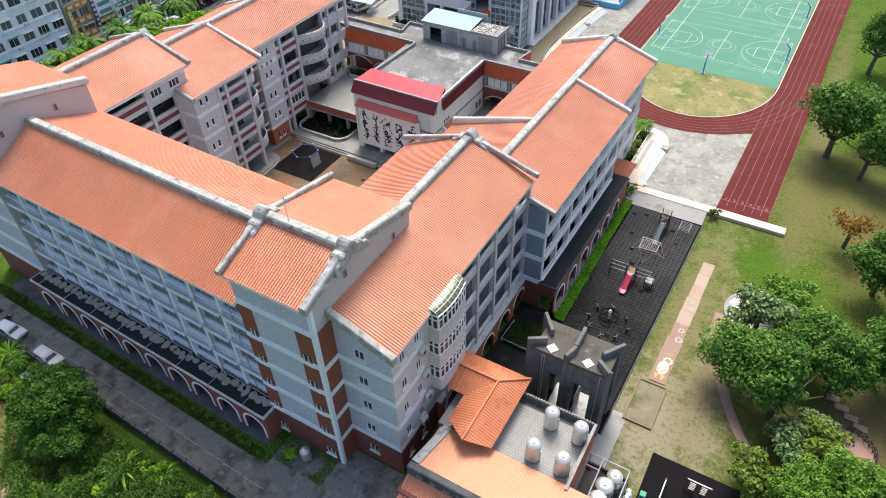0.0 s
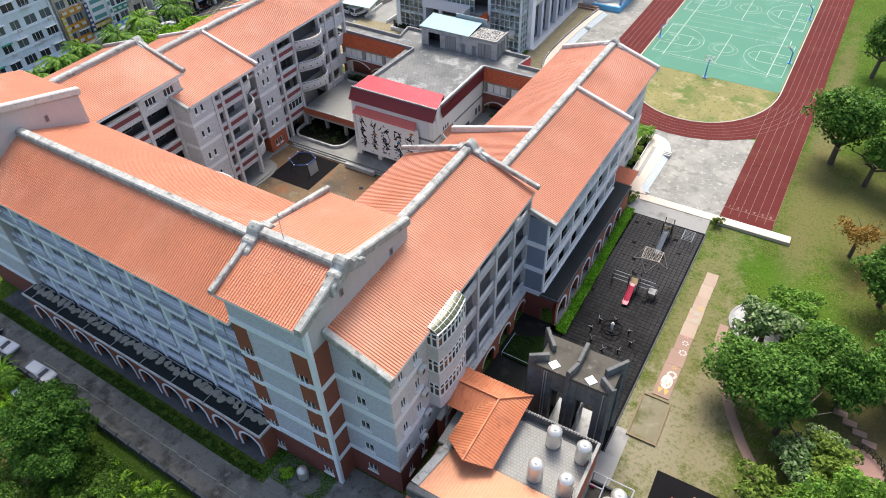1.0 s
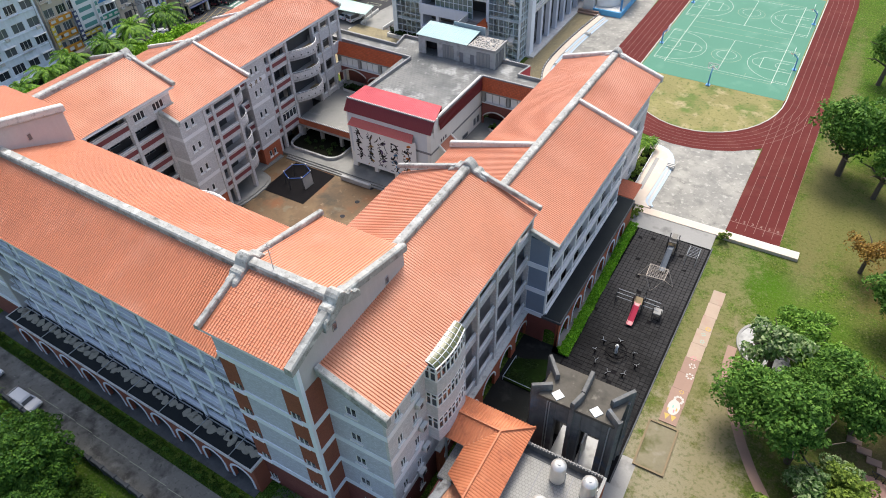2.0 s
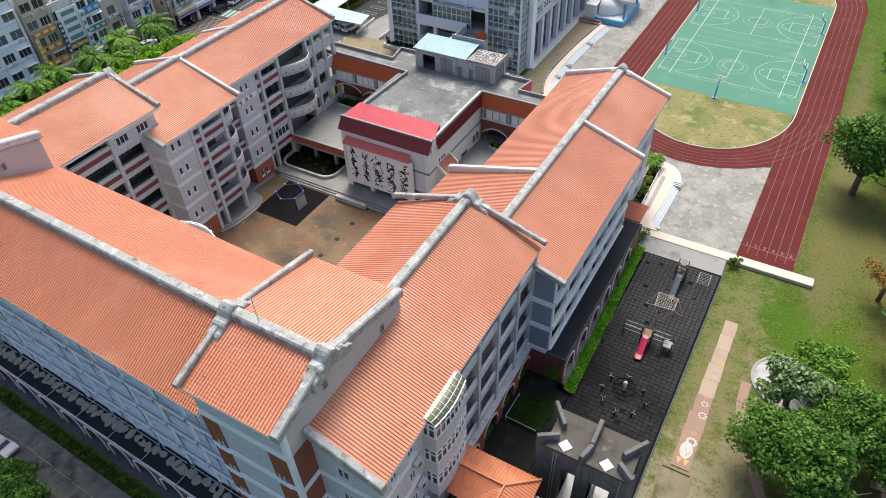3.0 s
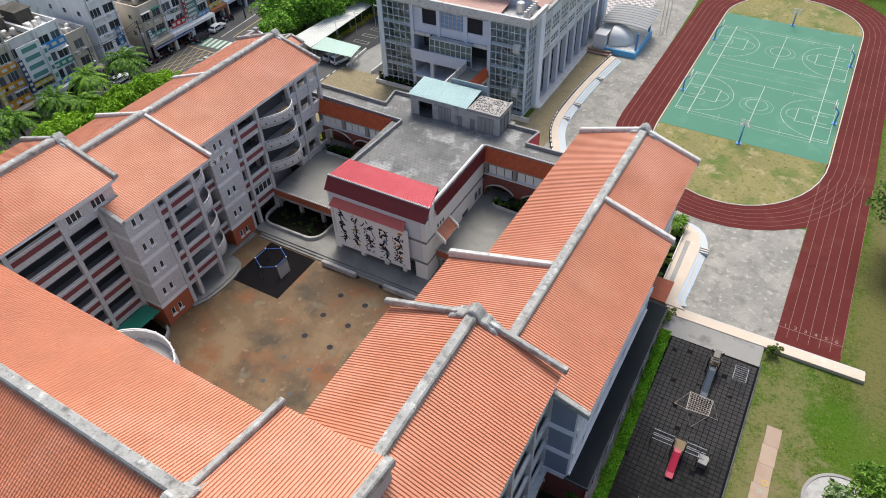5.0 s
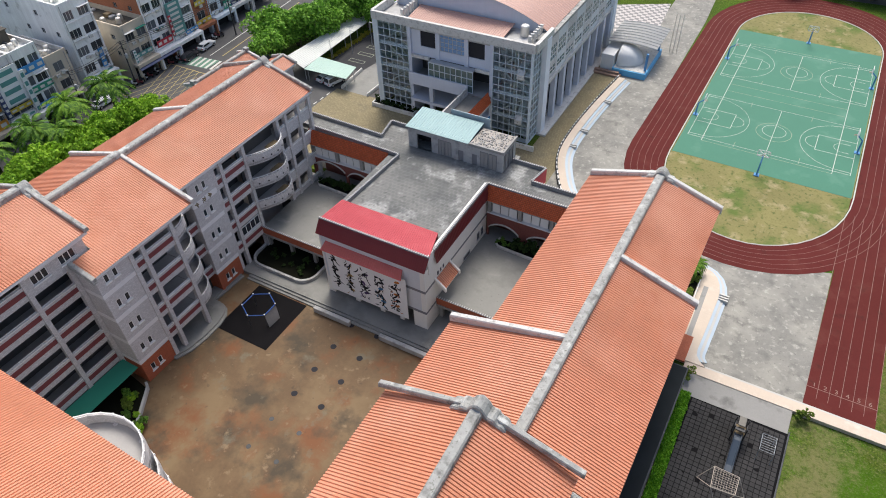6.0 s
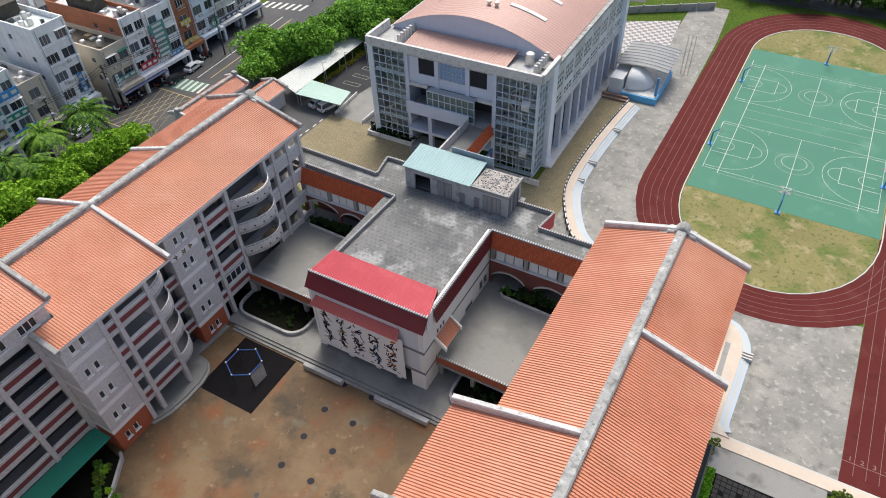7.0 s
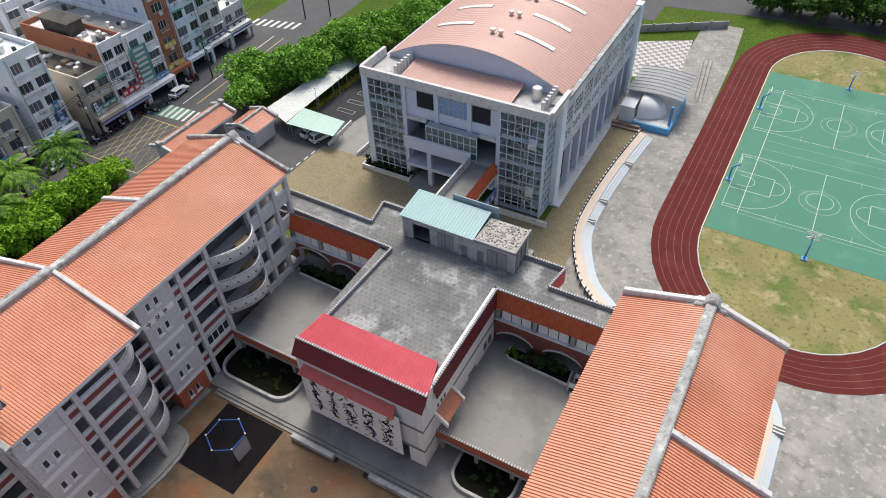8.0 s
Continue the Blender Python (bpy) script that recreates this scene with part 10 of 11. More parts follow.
def leaf_cloud(seed, blobs, leaves, leaf, size, flat=0.8, inner=0.55):
    """Leaves as small tilted quads, gathered on many uneven clumps, with gaps between the clumps."""
    rng = np.random.default_rng(seed)
    lobes = rng.normal(size=(6, 3))
    lobes /= np.linalg.norm(lobes, axis=1, keepdims=True)
    lobes *= rng.uniform(0.2, 0.52, (6, 1))
    d = rng.normal(size=(blobs, 3))
    d /= np.linalg.norm(d, axis=1, keepdims=True)
    c = lobes[rng.integers(0, 6, blobs)] + d * rng.uniform(0.2, 0.46, (blobs, 1))
    c[:, 2] *= flat
    r = rng.uniform(0.10, 0.27, blobs)
    which = rng.choice(blobs, leaves, p=r ** 2 / (r ** 2).sum())
    d = rng.normal(size=(leaves, 3))
    d /= np.linalg.norm(d, axis=1, keepdims=True)
    d[:, 2] = np.where(rng.random(leaves) < 0.7, np.abs(d[:, 2]), d[:, 2])
    pos = c[which] + d * (r[which] * rng.uniform(0.75, 1.08, leaves))[:, None]
    pos *= size
    nrm = d * 0.8 + rng.normal(0, 0.6, (leaves, 3)) + np.array([0, 0, 0.35])
    nrm /= np.linalg.norm(nrm, axis=1, keepdims=True)
    t = np.cross(nrm, rng.normal(size=(leaves, 3)))
    t /= np.linalg.norm(t, axis=1, keepdims=True) + 1e-9
    b = np.cross(nrm, t)
    s = leaf * rng.uniform(0.6, 1.3, leaves)[:, None]
    quad = np.stack([pos - t * s, pos - b * s * 0.55, pos + t * s, pos + b * s * 0.55], 1)
    return quad.reshape(-1, 3), np.arange(leaves * 4).reshape(-1, 4)


def quads_mesh(name, V, F, material):
    me = bpy.data.meshes.new(name)
    me.from_pydata(V.tolist(), [], F.tolist())
    me.materials.append(material)
    return me


def tree_parts(key, seed, material, size, leaf, leaves, blobs, flat, trunk_h):
    if key not in CROWNS:
        V, F = leaf_cloud(seed, blobs, leaves, leaf, size, flat)
        V[:, 2] += trunk_h + size * flat * 0.55
        bm = bmesh.new()
        rng = random.Random(seed)
        tube(bm, (0, 0, -0.1), (0.1, 0.05, trunk_h), 0.06 * size + 0.04, 0.045 * size + 0.03, seg=9)
        for i in range(7):
            a = 2 * math.pi * i / 7 + rng.uniform(-0.3, 0.3)
            p = Vector((0.1, 0.05, trunk_h - 0.1 + rng.uniform(-0.4, 0.3)))
            q = p + Vector((math.cos(a), math.sin(a), rng.uniform(0.5, 1.1))) * size * 0.38
            e = q + Vector((math.cos(a + 0.4), math.sin(a + 0.4), rng.uniform(0.2, 0.8))) * size * 0.32
            tube(bm, p, q, 0.028 * size, 0.018 * size, seg=6)
            tube(bm, q, e, 0.018 * size, 0.006 * size, seg=5)
        CROWNS[key] = (mesh_of("trunk", bm, BARK), quads_mesh("crown", V, F, material))
    return CROWNS[key]


KINDS = {
    "deep": (LEAF, 4.4, 0.175, 9800, 100, 0.8, 2.2, "broad deep-green leafy tree on the grass"),
    "deep2": (LEAF, 4.2, 0.175, 9800, 88, 0.85, 2.4, "dense dark green garden tree"),
    "bright": (LEAF_BRIGHT, 3.9, 0.23, 5600, 80, 0.72, 2.0, "bright green leafy street tree"),
    "fresh": (LEAF_MID, 3.9, 0.17, 9500, 90, 0.72, 2.0, "fresh green leafy garden tree"),
    "olive": (LEAF_OLIVE, 2.8, 0.2, 3600, 50, 0.75, 1.3, "small olive-green garden tree"),
    "spread": (LEAF_MID, 3.3, 0.17, 4200, 46, 0.42, 2.4, "wide thin-crowned bright green tree"),
    "silver": (LEAF_SILVER, 2.5, 0.16, 3200, 40, 0.5, 1.3, "thin silvery flowering tree"),
    "orange": (LEAF_ORANGE, 2.8, 0.12, 1700, 34, 0.7, 2.2, "sparse orange-leaved young tree"),
    "lane": (LEAF_LANE, 4.3, 0.2, 8000, 60, 1.0, 2.2, "deep green roadside tree with a ragged crown"),
    "far": (LEAF_FAR, 3.9, 0.25, 3800, 80, 0.72, 2.0, "bright green leafy tree by the car port"),
    "dark": (LEAF_ROW, 4.6, 0.4, 2400, 44, 0.85, 2.0, "dark green tree in a far row"),
}


def tree(kind, x, y, scale=1.0, rz=0, z=0.0, group="trees"):
    material, size, leaf, leaves, blobs, flat, th, label = KINDS[kind]
    tr, cr = tree_parts(kind, sum(map(ord, kind)), material, size, leaf, leaves, blobs, flat, th)
    ob = new("tree")
    ob.matrix_world = Matrix.LocRotScale((x, y, z), Euler((0, 0, radians(rz))), (scale, scale, scale * (0.92 + 0.02 * (rz % 9))))
    tagged(ob, label, "tree", group)
    part("trunk", tr, None, ob)
    part("crown", cr, None, ob)


for i, (k, x, y, s) in enumerate((
        ("deep", -0.8, 56.2, 0.96), ("deep2", 4.2, 53.3, 1.06), ("deep", 6.0, 61.6, 0.86), ("deep2", 9.4, 60.0, 0.9), ("silver", 0.4, 64.9, 1.5), ("silver", 3.4, 66.8, 1.0), ("spread", 2.2, 69.4, 1.0), ("spread", 3.6, 65.6, 1.05), ("deep", 3.2, 60.2, 0.62),
        ("olive", 4.0, 44.2, 1.02), ("silver", 6.3, 48.7, 1.1), ("olive", 9.0, 49.2, 0.95), ("fresh", 7.6, 42.4, 0.8), ("fresh", 12.0, 44.6, 0.9), ("olive", 9.2, 51.0, 0.9), ("silver", 8.4, 52.6, 0.9), ("silver", 5.6, 50.6, 0.8), ("deep", 13.4, 63.4, 1.05), ("deep2", 12.2, 78.6, 1.05), ("deep2", 15.6, 67.0, 1.0),
        ("deep", 3.0, 108.6, 1.35), ("deep2", 8.2, 104.6, 1.1), ("deep2", 6.2, 142.0, 1.2), ("deep", 9.6, 116.8, 1.0), ("orange", 8.0, 86.6, 1.15), ("deep", 14.4, 92.0, 1.1), ("deep2", 15.6, 118.0, 1.2), ("deep", 12.8, 150.0, 1.2), ("deep2", 14.2, 164.0, 1.25),
        ("deep", 18.0, 72.0, 1.1), ("deep", 17.4, 44.0, 1.0), ("deep2", 18.5, 86.0, 1.0), ("deep", 11.0, 37.0, 1.0), ("olive", 3.6, 70.6, 0.55))):
    tree(k, x, y, s * 1.26, 47 * i)
for i, (k, x, y, s) in enumerate((("lane", -65.0, 16.4, 0.85), ("lane", -60.4, 15.6, 0.95), ("lane", -63.6, 13.4, 0.85), ("lane", -58.6, 12.6, 0.72), ("deep2", -62.0, 11.4, 0.6))):
    tree(k, x, y, s, 61 * i, group="trees by the lane")
for i in range(26):
    r = random.Random(370 + i)
    tree("bright", -122.6 + 4.6 * ((i * 0.618) % 1), 56.0 + 1.62 * i + r.uniform(-0.6, 0.6), r.uniform(0.85, 1.28), 53 * i, group="trees by the street")
for i in range(36):
    r = random.Random(70 + i)
    t = i / 35
    x, y = -118.5 + 22 * t + r.uniform(-3, 3), 125 + 52 * t + r.uniform(-3.0, 3.0)
    tree("far", x, y, r.uniform(1.1, 1.55), 37 * i, group="trees behind the car port")
for i in range(7):
    r = random.Random(170 + i)
    tree("bright", -104 + 4.0 * i + r.uniform(-1, 1), 172 + 1.2 * i + r.uniform(-3, 3), r.uniform(0.9, 1.2), 37 * i, group="trees behind the sports hall")
for i in range(40):
    r = random.Random(270 + i)
    tree("dark", -41 + 2.3 * i + r.uniform(-1, 1), 206.0 + 0.1 * i + r.uniform(-1.5, 4), r.uniform(1.05, 1.45), 41 * i, group="far dark trees")

# palms
rng = random.Random(4)
bm = bmesh.new()
for f in range(30):
    a = 2 * math.pi * f / 30 + rng.uniform(-0.15, 0.15)
    lift = rng.uniform(0.1, 1.7)
    d = Vector((math.cos(a), math.sin(a), 0))
    side = Vector((-d.y, d.x, 0))
    pts = []
    for k in range(9):
        t = k / 8
        pts.append(d * (2.7 * t) + Vector((0, 0, lift * 1.7 * t - 2.3 * t * t)))
    for k in range(8):
        p, q = pts[k], pts[k + 1]
        w = 0.5 * math.sin(math.pi * (k + 0.7) / 9.2)
        for s in (-1, 1):
            for m in range(2):
                c = p.lerp(q, 0.25 + 0.5 * m)
                tip = c + side * s * w + d * 0.22 + Vector((0, 0, -0.22))
                n2 = (q - p).normalized() * 0.15
                bm.faces.new([bm.verts.new(v) for v in (c - n2, c + n2, tip)])
for v in bm.verts:
    v.co.z += 5.0
tb = bmesh.new()
tube(tb, (0, 0, -0.1), (0.05, 0, 4.2), 0.24, 0.17, seg=10)
tube(tb, (0.05, 0, 4.2), (0.05, 0, 5.05), 0.15, 0.1, seg=8)
CROWNS["palm"] = (mesh_of("trunk", tb, BARK), mesh_of("fronds", bm, LEAF_PALM))


def palm(x, y, s, rz=0, z=0.0):
    ob = new("palm_tree")
    ob.matrix_world = Matrix.LocRotScale((x, y, z), Euler((0, 0, radians(rz))), (s, s, s))
    tagged(ob, "feathery green palm with arching fronds", "palm tree", "palms")
    part("trunk", CROWNS["palm"][0], None, ob)
    part("fronds", CROWNS["palm"][1], None, ob)


for i, (x, y, s) in enumerate(((-126.2, 93.6, 1.55), (-128.0, 86.4, 1.45), (-125.8, 78.4, 1.5), (-127.5, 71.4, 1.45), (-127.4, 66.2, 1.4), (-123.2, 80.8, 1.3), (-126.0, 59.5, 1.4), (-25.0, 100.4, 0.5), (-24.6, 101.6, 0.45), (-73.6, 17.2, 0.45))):
    palm(x, y, s, 40 * i)


def shrub(x, y, z, r, material, leaves=500, leaf=0.14, label="leafy green shrub", flat=0.8, group="shrubs", name="shrub", seed=None):
    key = ("shrub", material.name, leaves, leaf, flat, (seed or 0) % 3)
    if key not in CROWNS:
        V, F = leaf_cloud(11 + (seed or 0) % 3, 16, leaves, leaf, 1.0, flat, 0.2)
        V[:, 2] += 0.55
        CROWNS[key] = quads_mesh("foliage", V, F, material)
    ob = part(name, CROWNS[key], None, m=Matrix.LocRotScale((x, y, z), Euler((0, 0, x * 3 + y)), (r, r, r)))
    tagged(ob, label, "shrub", group)


rng = random.Random(21)
for i in range(22):
    shrub(-20.9 - 0.022 * (26.8 - 1.22 * i) + rng.uniform(-0.12, 0.12), 55.6 + 1.22 * i, 0.0, 0.66, LEAF_HEDGE, 900, 0.11, "clipped lime-green hedge bush beside the playground", 0.9, "hedge bushes", "hedge_bush", seed=i)
for i in range(110):
    x = rng.uniform(-80, -34)
    y = rng.uniform(6 if x > -60 else 13.0, 16.6)
    s = rng.uniform(0.7, 1.6)
    shrub(x, y, 0, s, (LEAF, LEAF_BRIGHT, LEAF_BRIGHT, LEAF_OLIVE)[i % 4], 700, 0.13, "wild overgrown roadside bush", 0.75, "roadside bushes", seed=i)
for i in range(80):
    x = rng.uniform(-88, -40)
    y = rng.uniform(22.2, 23.2) - 0.034 * (x + 41)
    shrub(x, y, -0.05, rng.uniform(0.3, 0.55), (LEAF, LEAF_OLIVE)[i % 2], 500, 0.13, "low weeds along the lane", 0.5, "lane weeds", seed=i)
shrub(-38.2, 24.3, 0, 1.15, LEAF_BRIGHT, 900, 0.11, "bright green bush by the brick corner", 0.9, "corner bushes", seed=2)
for i in range(14):
    shrub(-80.4 + 0.72 * i, 94.0 + rng.uniform(-0.3, 0.3), TZ + 0.2, rng.uniform(0.7, 1.25), LEAF_DARK, 700, 0.13, "dark shrub in the terrace planter", 0.9, "planter shrubs", seed=i)
for i in range(11):
    shrub(-50.2 + 0.62 * i, 93.9 + rng.uniform(-0.3, 0.3), TZ + 0.2, (0.6 if i < 4 else rng.uniform(0.9, 1.4)), LEAF_DARK if i > 3 else LEAF, 700, 0.13, "dark shrub in the terrace planter", 0.9, "planter shrubs", seed=i)
for i in range(26):
    x0 = -80.4 if i < 16 else -49.4
    w = 8.6 if i < 16 else 5.8
    shrub(x0 + rng.uniform(0, w), rng.uniform(78.6, 81.6), PL + 0.08, rng.uniform(0.4, 0.8), LEAF_DARK, 500, 0.14, "dark leafy plant in the sunken bed", 0.8, "bed plants", seed=i)
for i in range(14):
    shrub(-87.0 + 0.62 * i, 119.8 + rng.uniform(-0.6, 0.6), 0.5, rng.uniform(0.5, 0.95), LEAF_DARK, 600, 0.14, "dark shrub in the entrance bed", 0.9, "bed plants", seed=i)
for i in range(22):
    t = i / 21
    shrub(-105.3 + 0.7 * t, 127.0 + 18.0 * t, 0, 0.85, LEAF_GOLD, 600, 0.12, "yellow-green hedge bush by the lot", 0.9, "lot hedge", "hedge_bush", seed=i)
for x, y in ((-22.2, 83.0), (-21.5, 84.2), (-24.7, 90.5), (-24.6, 93.0), (-24.8, 95.2), (-24.6, 97.2), (-24.7, 99.4), (-9.35, 84.5)):
    shrub(x, y, 0.4, 1.1, LEAF_OLIVE, 700, 0.12, "leafy bush beside the cream steps", 1.0, "step bushes", seed=1)
def thicket(name, label, x0, x1, y0, y1, count, leaf, height, material, seed, grow=0.45, slant=0.0):
    """A tangle of leaves over a plot, heaped into uneven hummocks."""
    rng = np.random.default_rng(seed)
    x, y = rng.uniform(x0, x1, count), rng.uniform(y0, y1, count)
    h = np.zeros(count)
    for k in range(9):
        a, f = rng.uniform(0, 6.28), rng.uniform(0.3, 2.4)
        h += np.sin((x * math.cos(a) + y * math.sin(a)) * f + rng.uniform(0, 6.28)) / (1 + 0.5 * f)
    keep = rng.random(count) < np.clip(np.minimum(np.minimum(x - x0, x1 - x), np.minimum(y - y0, 99.0)) / 5.0 + 0.35 * h, 0.02, 1) if x1 - x0 > 20 and y1 - y0 > 5 else np.ones(count, bool)
    x, y, h = x[keep], y[keep], h[keep]
    count = len(x)
    h = np.clip(0.5 + grow * h / 1.6, 0.04, 1.3) * height
    pos = np.stack([x, y + slant * (x - x1), h * rng.uniform(0.55, 1.0, count)], 1)
    nrm = rng.normal(0, 0.6, (count, 3)) + np.array([0, 0, 0.8])
    nrm /= np.linalg.norm(nrm, axis=1, keepdims=True)
    t = np.cross(nrm, rng.normal(size=(count, 3)))
    t /= np.linalg.norm(t, axis=1, keepdims=True) + 1e-9
    b = np.cross(nrm, t)
    s = leaf * rng.uniform(0.5, 1.4, count)[:, None]
    V = np.stack([pos - t * s, pos - b * s * 0.5, pos + t * s, pos + b * s * 0.5], 1).reshape(-1, 3)
    tagged(part(name, quads_mesh(name, V, np.arange(count * 4).reshape(-1, 4), material), None), label, "undergrowth", "", "stuff")


thicket("undergrowth", "tangled bright green weeds beside the lane", -61, -33, 3.0, 16.4, 26000, 0.13, 1.9, LEAF_WILD, 3, 0.75)
thicket("undergrowth", "tangled deep green weeds beside the lane", -67, -33, 5.0, 16.5, 56000, 0.13, 2.2, LEAF_WILD, 4, 0.75)
thicket("undergrowth", "low wild grass beside the trail", -78, -60, 3.0, 16.0, 12000, 0.12, 0.3, LEAF_OLIVE, 9)
thicket("hedge_top", "dense lime-green hedge leaves beside the playground", -21.75, -20.5, 55.0, 82.0, 15000, 0.11, 1.5, LEAF_HEDGE, 12, 0.12)
thicket("verge_weeds", "low weeds along the arcade", -90, -41.0, 21.9, 23.1, 9000, 0.1, 0.4, LEAF_WILD, 5, slant=-0.034)
thicket("verge_weeds", "low green weeds by the brick corner", -41.0, -33.5, 22.8, 26.0, 3500, 0.1, 0.3, LEAF, 6)


def blades(x, y, s, seed):
    """A rosette of long arching leaves."""
    r = random.Random(seed)
    bm = bmesh.new()
    for i in range(24):
        a = r.uniform(0, 6.28)
        d = Vector((math.cos(a), math.sin(a), 0))
        side = Vector((-d.y, d.x, 0))
        pr = None
        for k in range(6):
            t = k / 5
            c = d * (1.5 * t) + Vector((0, 0, 1.6 * t - 1.5 * t * t))
            w = 0.055 * math.sin(math.pi * (t * 0.85 + 0.15))
            q = [bm.verts.new(c - side * w), bm.verts.new(c + side * w)]
            if pr:
                bm.faces.new((pr[0], pr[1], q[1], q[0]))
            pr = q
    ob = part("long_leaved_plant", bm, LEAF_BRIGHT, m=Matrix.LocRotScale((x, y, 0.9), None, (s * 1.3, s * 1.3, s * 1.5)))
    tagged(ob, "long-leaved bright green plant among bushes", "plant", "long-leaved plants")


for i, (x, y, s) in enumerate(((-51.7, 13.8, 1.35), (-47.8, 15.6, 0.9), (-76.4, 17.6, 1.2))):
    blades(x, y, s, i)

CAR_GLASS = glassy("car_glass", (0.03, 0.035, 0.04), 0.05)
PAINTS = {"white": mat("white_car_paint", (0.68, 0.69, 0.70), 0.25, 0.03), "black": mat("black_car_paint", (0.03, 0.03, 0.035), 0.22, 0.03), "silver": mat("silver_car_paint", (0.45, 0.46, 0.47), 0.3, 0.04, metal=0.4)}


def car(x, y, rz, paint, van=False, ground_z=0.05):
    ob = thing("parked_car", f"{paint} parked {'van' if van else 'car'} standing on the asphalt", "car", "parked cars", at=(x, y, ground_z), rz=rz)
    H = 1.85 if van else 1.42
    side = [(-2.2, 0.35), (2.15, 0.35), (2.25, 0.7), (2.1, 0.85), (1.15 if not van else 1.7, 0.95)] + [(0.55 if not van else 1.2, H), (-1.4 if not van else -2.0, H), (-2.0 if not van else -2.2, 0.98), (-2.25, 0.9)]
    bm = bmesh.new()
    a = [bm.verts.new((u, -0.86 if z < 0.96 else -0.68, z)) for u, z in side]
    b = [bm.verts.new((u, 0.86 if z < 0.96 else 0.68, z)) for u, z in side]
    bm.faces.new(a)
    bm.faces.new(b[::-1])
    for i in range(len(side)):
        j = (i + 1) % len(side)
        bm.faces.new((a[i], b[i], b[j], a[j]))
    bmesh.ops.recalc_face_normals(bm, faces=bm.faces)
    bmesh.ops.bevel(bm, geom=list(bm.edges), offset=0.07, segments=2, affect="EDGES")
    part("body", bm, PAINTS[paint], ob)
    f, r = (1.15, 0.55) if not van else (1.7, 1.2)
    for name, q in (("windscreen", ((f - 0.05, 0.98), (r + 0.03, H - 0.08))), ("rear_window", ((-1.93 if not van else -2.2, 1.04), (-1.46 if not van else -2.04, H - 0.08)))):
        (u0, z0), (u1, z1) = q
        bm = bmesh.new()
        o = 0.03 if name == "windscreen" else -0.03
        bm.faces.new([bm.verts.new(p) for p in ((u0 + o, -0.66, z0 + 0.02), (u0 + o, 0.66, z0 + 0.02), (u1 + o, 0.58, z1 + 0.02), (u1 + o, -0.58, z1 + 0.02))])
        part(name, bm, CAR_GLASS, ob)
    for s in (-1, 1):
        bm = bmesh.new()
        bm.faces.new([bm.verts.new(p) for p in ((f - 0.25, s * 0.84, 1.0), (-1.75 if not van else -2.0, s * 0.84, 1.0), (-1.35 if not van else -1.9, s * 0.71, H - 0.1), (r - 0.05, s * 0.71, H - 0.1))])
        part("side_window", bm, CAR_GLASS, ob)
        part("headlight", cubes((2.1, 2.24, s * 0.65 - 0.16, s * 0.65 + 0.16, 0.62, 0.78), bevel=0.03), STEEL, ob)
        part("tail_light", cubes((-2.26, -2.16, s * 0.68 - 0.13, s * 0.68 + 0.13, 0.66, 0.88), bevel=0.02), RED_SHEET, ob)
        for u in (-1.35, 1.35):
            bm = bmesh.new()
            tube(bm, (u, s * 0.72, 0.32), (u, s * 0.9, 0.32), 0.32, seg=16)
            w = part("wheel", bm, RUBBER_PLAIN, ob)
            bm = bmesh.new()
            tube(bm, (u, s * 0.88, 0.32), (u, s * 0.915, 0.32), 0.19, seg=12)
            part("rim", bm, STEEL, w)


for x, y, rz, p, v in ((-80.2, 20.0, 4, "white", False), (-72.3, 19.6, 0, "silver", False), (-84.6, 20.6, 6, "black", False), (-132.6, 122.4, 96, "white", False), (-132.3, 117.2, 96, "black", False),
                       (-98.6, 122.2, 75, "white", True), (-100.9, 122.6, 75, "white", False), (-133.6, 96.0, 92, "white", False), (-152.0, 152.5, 12, "white", False), (-146.0, 154.0, 12, "black", False), (-158.0, 108.5, 90, "silver", False)):
    car(x, y, rz, p, v, 0.0 if y > 150 else 0.05)
for i in range(4):
    for j in range(4):
        car(-176.0 + 3.2 * j, 128.0 + 0.4 * j + 6.0 * i, 90, ("white", "black", "silver")[(i + j) % 3])


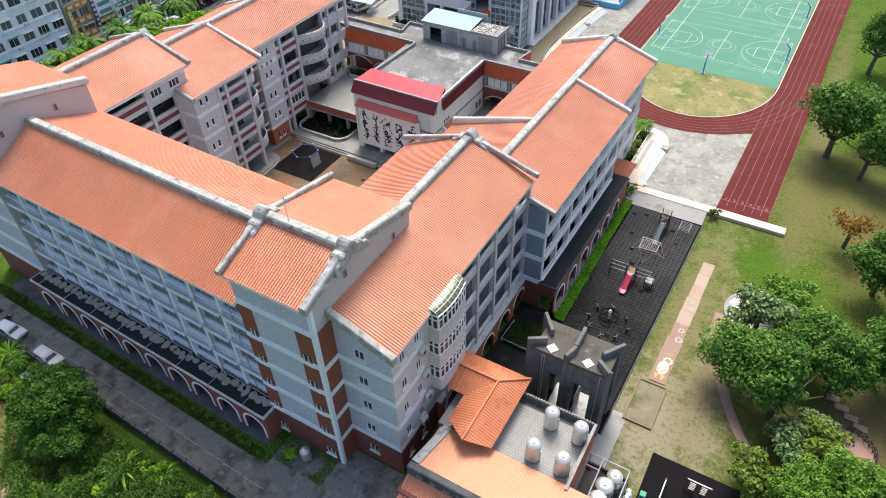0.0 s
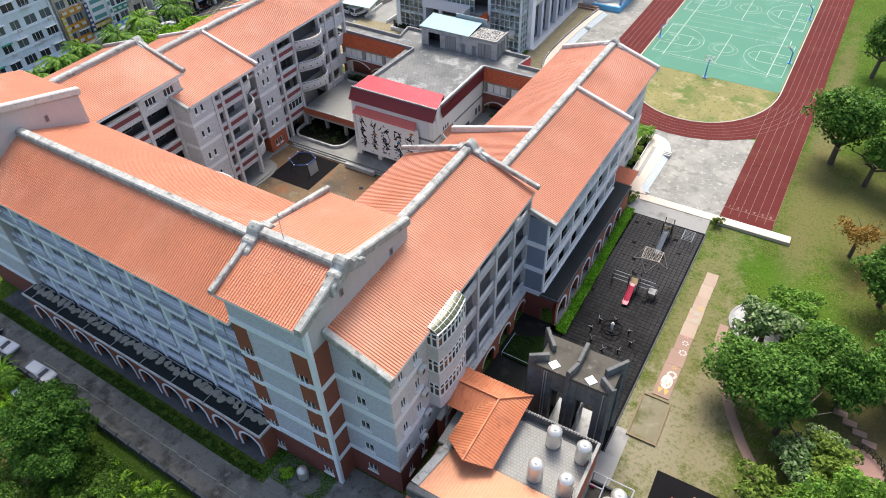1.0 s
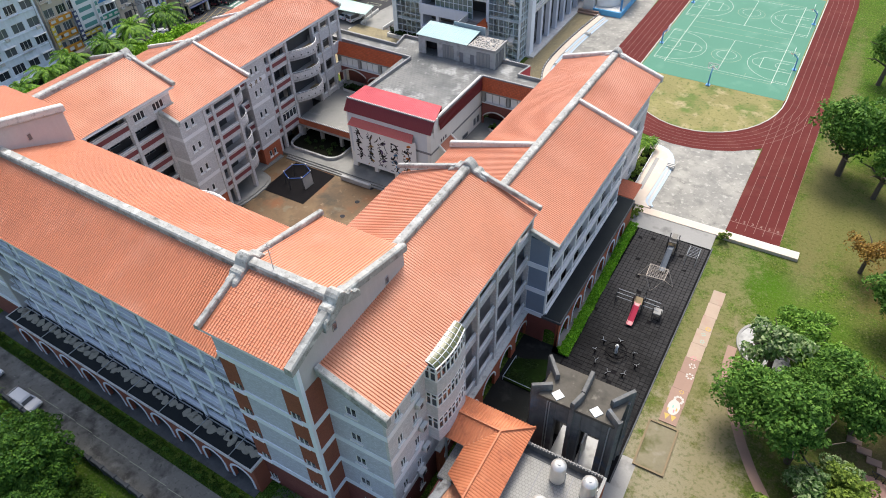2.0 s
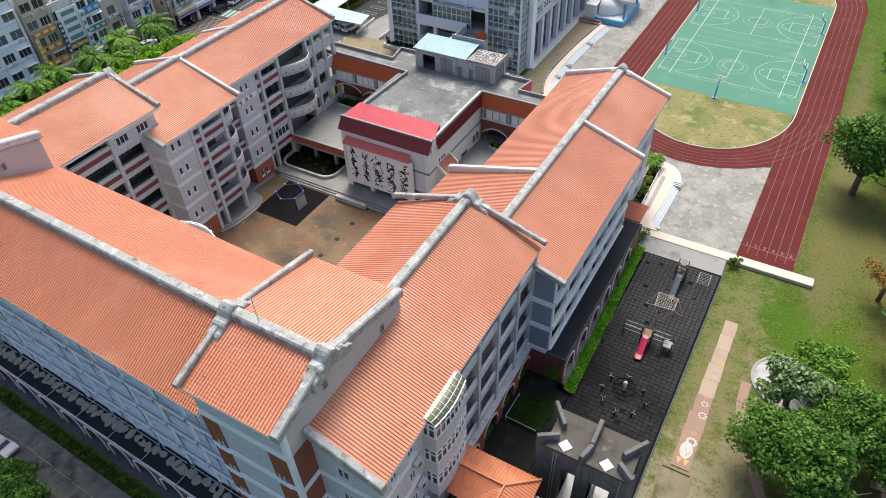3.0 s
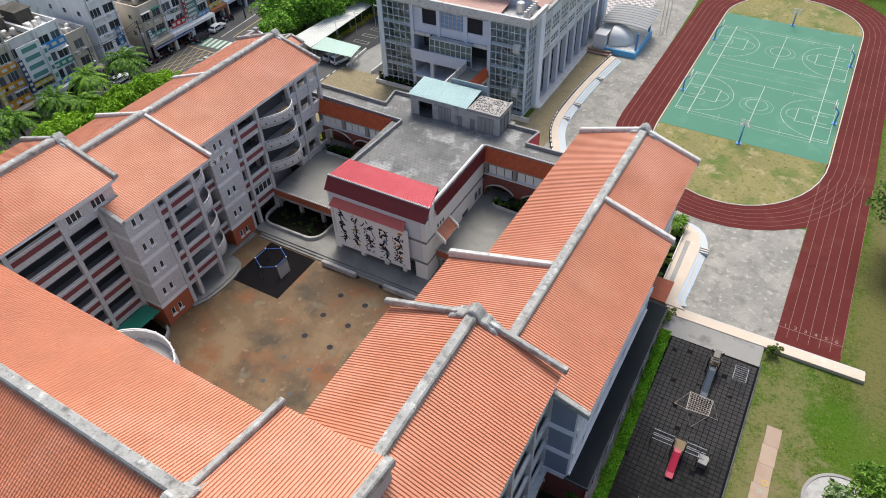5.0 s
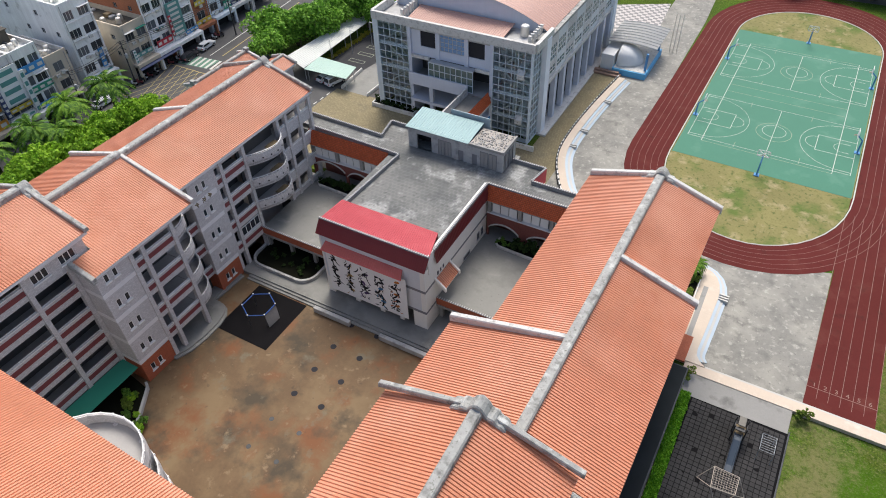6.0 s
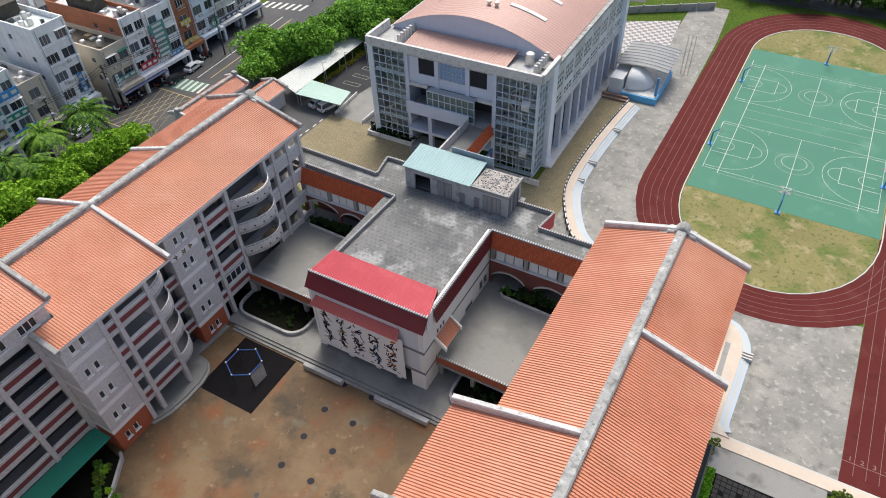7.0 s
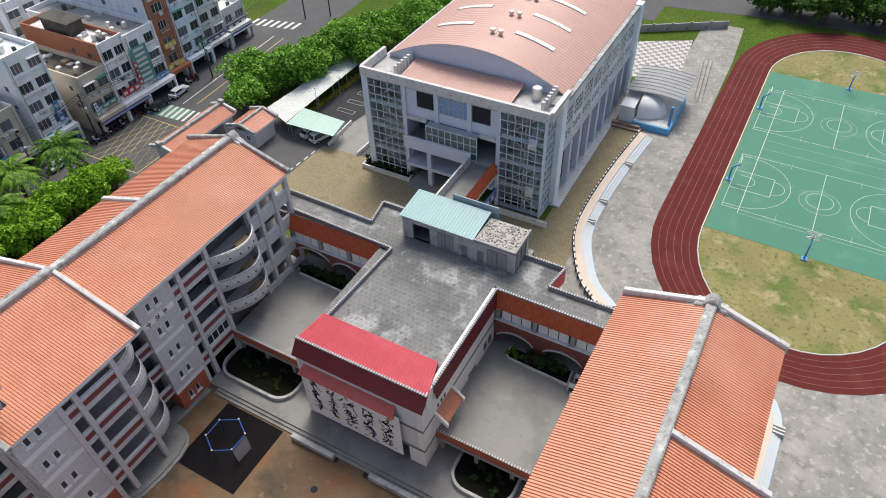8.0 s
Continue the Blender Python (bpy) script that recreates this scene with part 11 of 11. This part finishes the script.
def scooter(x, y, rz, m):
    ob = thing("scooter", "parked motor scooter by the kerb", "scooter", "scooters", at=(x, y, 0.05), rz=rz)
    part("body", cubes((-0.6, 0.15, -0.16, 0.16, 0.35, 0.72), (0.1, 0.5, -0.2, 0.2, 0.25, 0.35), (0.42, 0.56, -0.2, 0.2, 0.3, 0.95), bevel=0.05), m, ob)
    part("seat", cubes((-0.62, 0.05, -0.14, 0.14, 0.73, 0.82), bevel=0.03), RUBBER_PLAIN, ob)
    part("handlebar", tubes(((0.5, -0.3, 1.02), (0.5, 0.3, 1.02), 0.025, 0.025), ((0.5, 0, 0.9), (0.5, 0, 1.02), 0.03, 0.03)), DARK_METAL, ob)
    for u in (-0.5, 0.65):
        bm = bmesh.new()
        tube(bm, (u, -0.06, 0.24), (u, 0.06, 0.24), 0.24, seg=12)
        part("wheel", bm, RUBBER_PLAIN, ob)


for i in range(16):
    r = random.Random(i)
    scooter(-133.9 + r.uniform(-0.3, 0.3), 103.0 + 0.95 * i + (3.0 if i > 7 else 0) + (8.0 if i > 11 else 0), r.uniform(160, 200), (DARK_METAL, PAINTS["white"], MAROON)[i % 3])
tarp = part("tarpaulin", cubes((-75.6, -72.0, 16.0, 17.0, 0.1, 0.5), bevel=0.1), SIGNS["white"])
tagged(tarp, "pale folded tarpaulin lying in the weeds", "tarpaulin")
# yard corner: green netting and a kerbed planting bed
ob = part("green_net", cubes((-82.3, -79.6, 45.5, 55.2, 0.2, 0.28)), SIGNS["green"])
tagged(ob, "green net roof in the yard corner", "net roof")
corner_bed = thing("corner_bed", "angled planting bed with a pale kerb in the yard corner", "planting bed")
bed_path = [(-79.3, 55.0), (-78.6, 54.6), (-75.3, 49.6), (-72.1, 48.3), (-71.6, 46.6)]
bm = bmesh.new()
loft(bm, [(x, y, YZ) for x, y in bed_path], [(0.15, 0.0), (0.15, 0.55), (-0.15, 0.55), (-0.15, 0.0)])
bmesh.ops.recalc_face_normals(bm, faces=bm.faces)
part("kerb", bm, CONC_PALE, corner_bed)
part("soil", poly([(-82.2, 45.0), (-71.8, 45.0), (-72.2, 48.2), (-75.4, 49.5), (-78.7, 54.5), (-82.2, 55.0)], YZ, YZ + 0.3), SOIL, corner_bed)
for k in range(22):
    r = random.Random(900 + k)
    t = r.random()
    shrub(-79.2 + 5.6 * t + r.uniform(-1.6, 0.2), 53.6 - 4.6 * t + r.uniform(-2.5, 0.2), YZ + 0.25, r.uniform(0.6, 1.05), (LEAF_OLIVE, LEAF, LEAF_BRIGHT)[k % 3], 700, 0.16, "broad-leaved plant in the yard corner", 0.8, "yard plants", seed=k)
# dark leaf colour carries the shade over the plot
thicket("plot_grass", "rough green grass in the fenced plot, coloured dark for shade", -25.7, -22.0, 48.8, 52.4, 3500, 0.1, 0.45, LEAF_DARK, 31, 0.25)
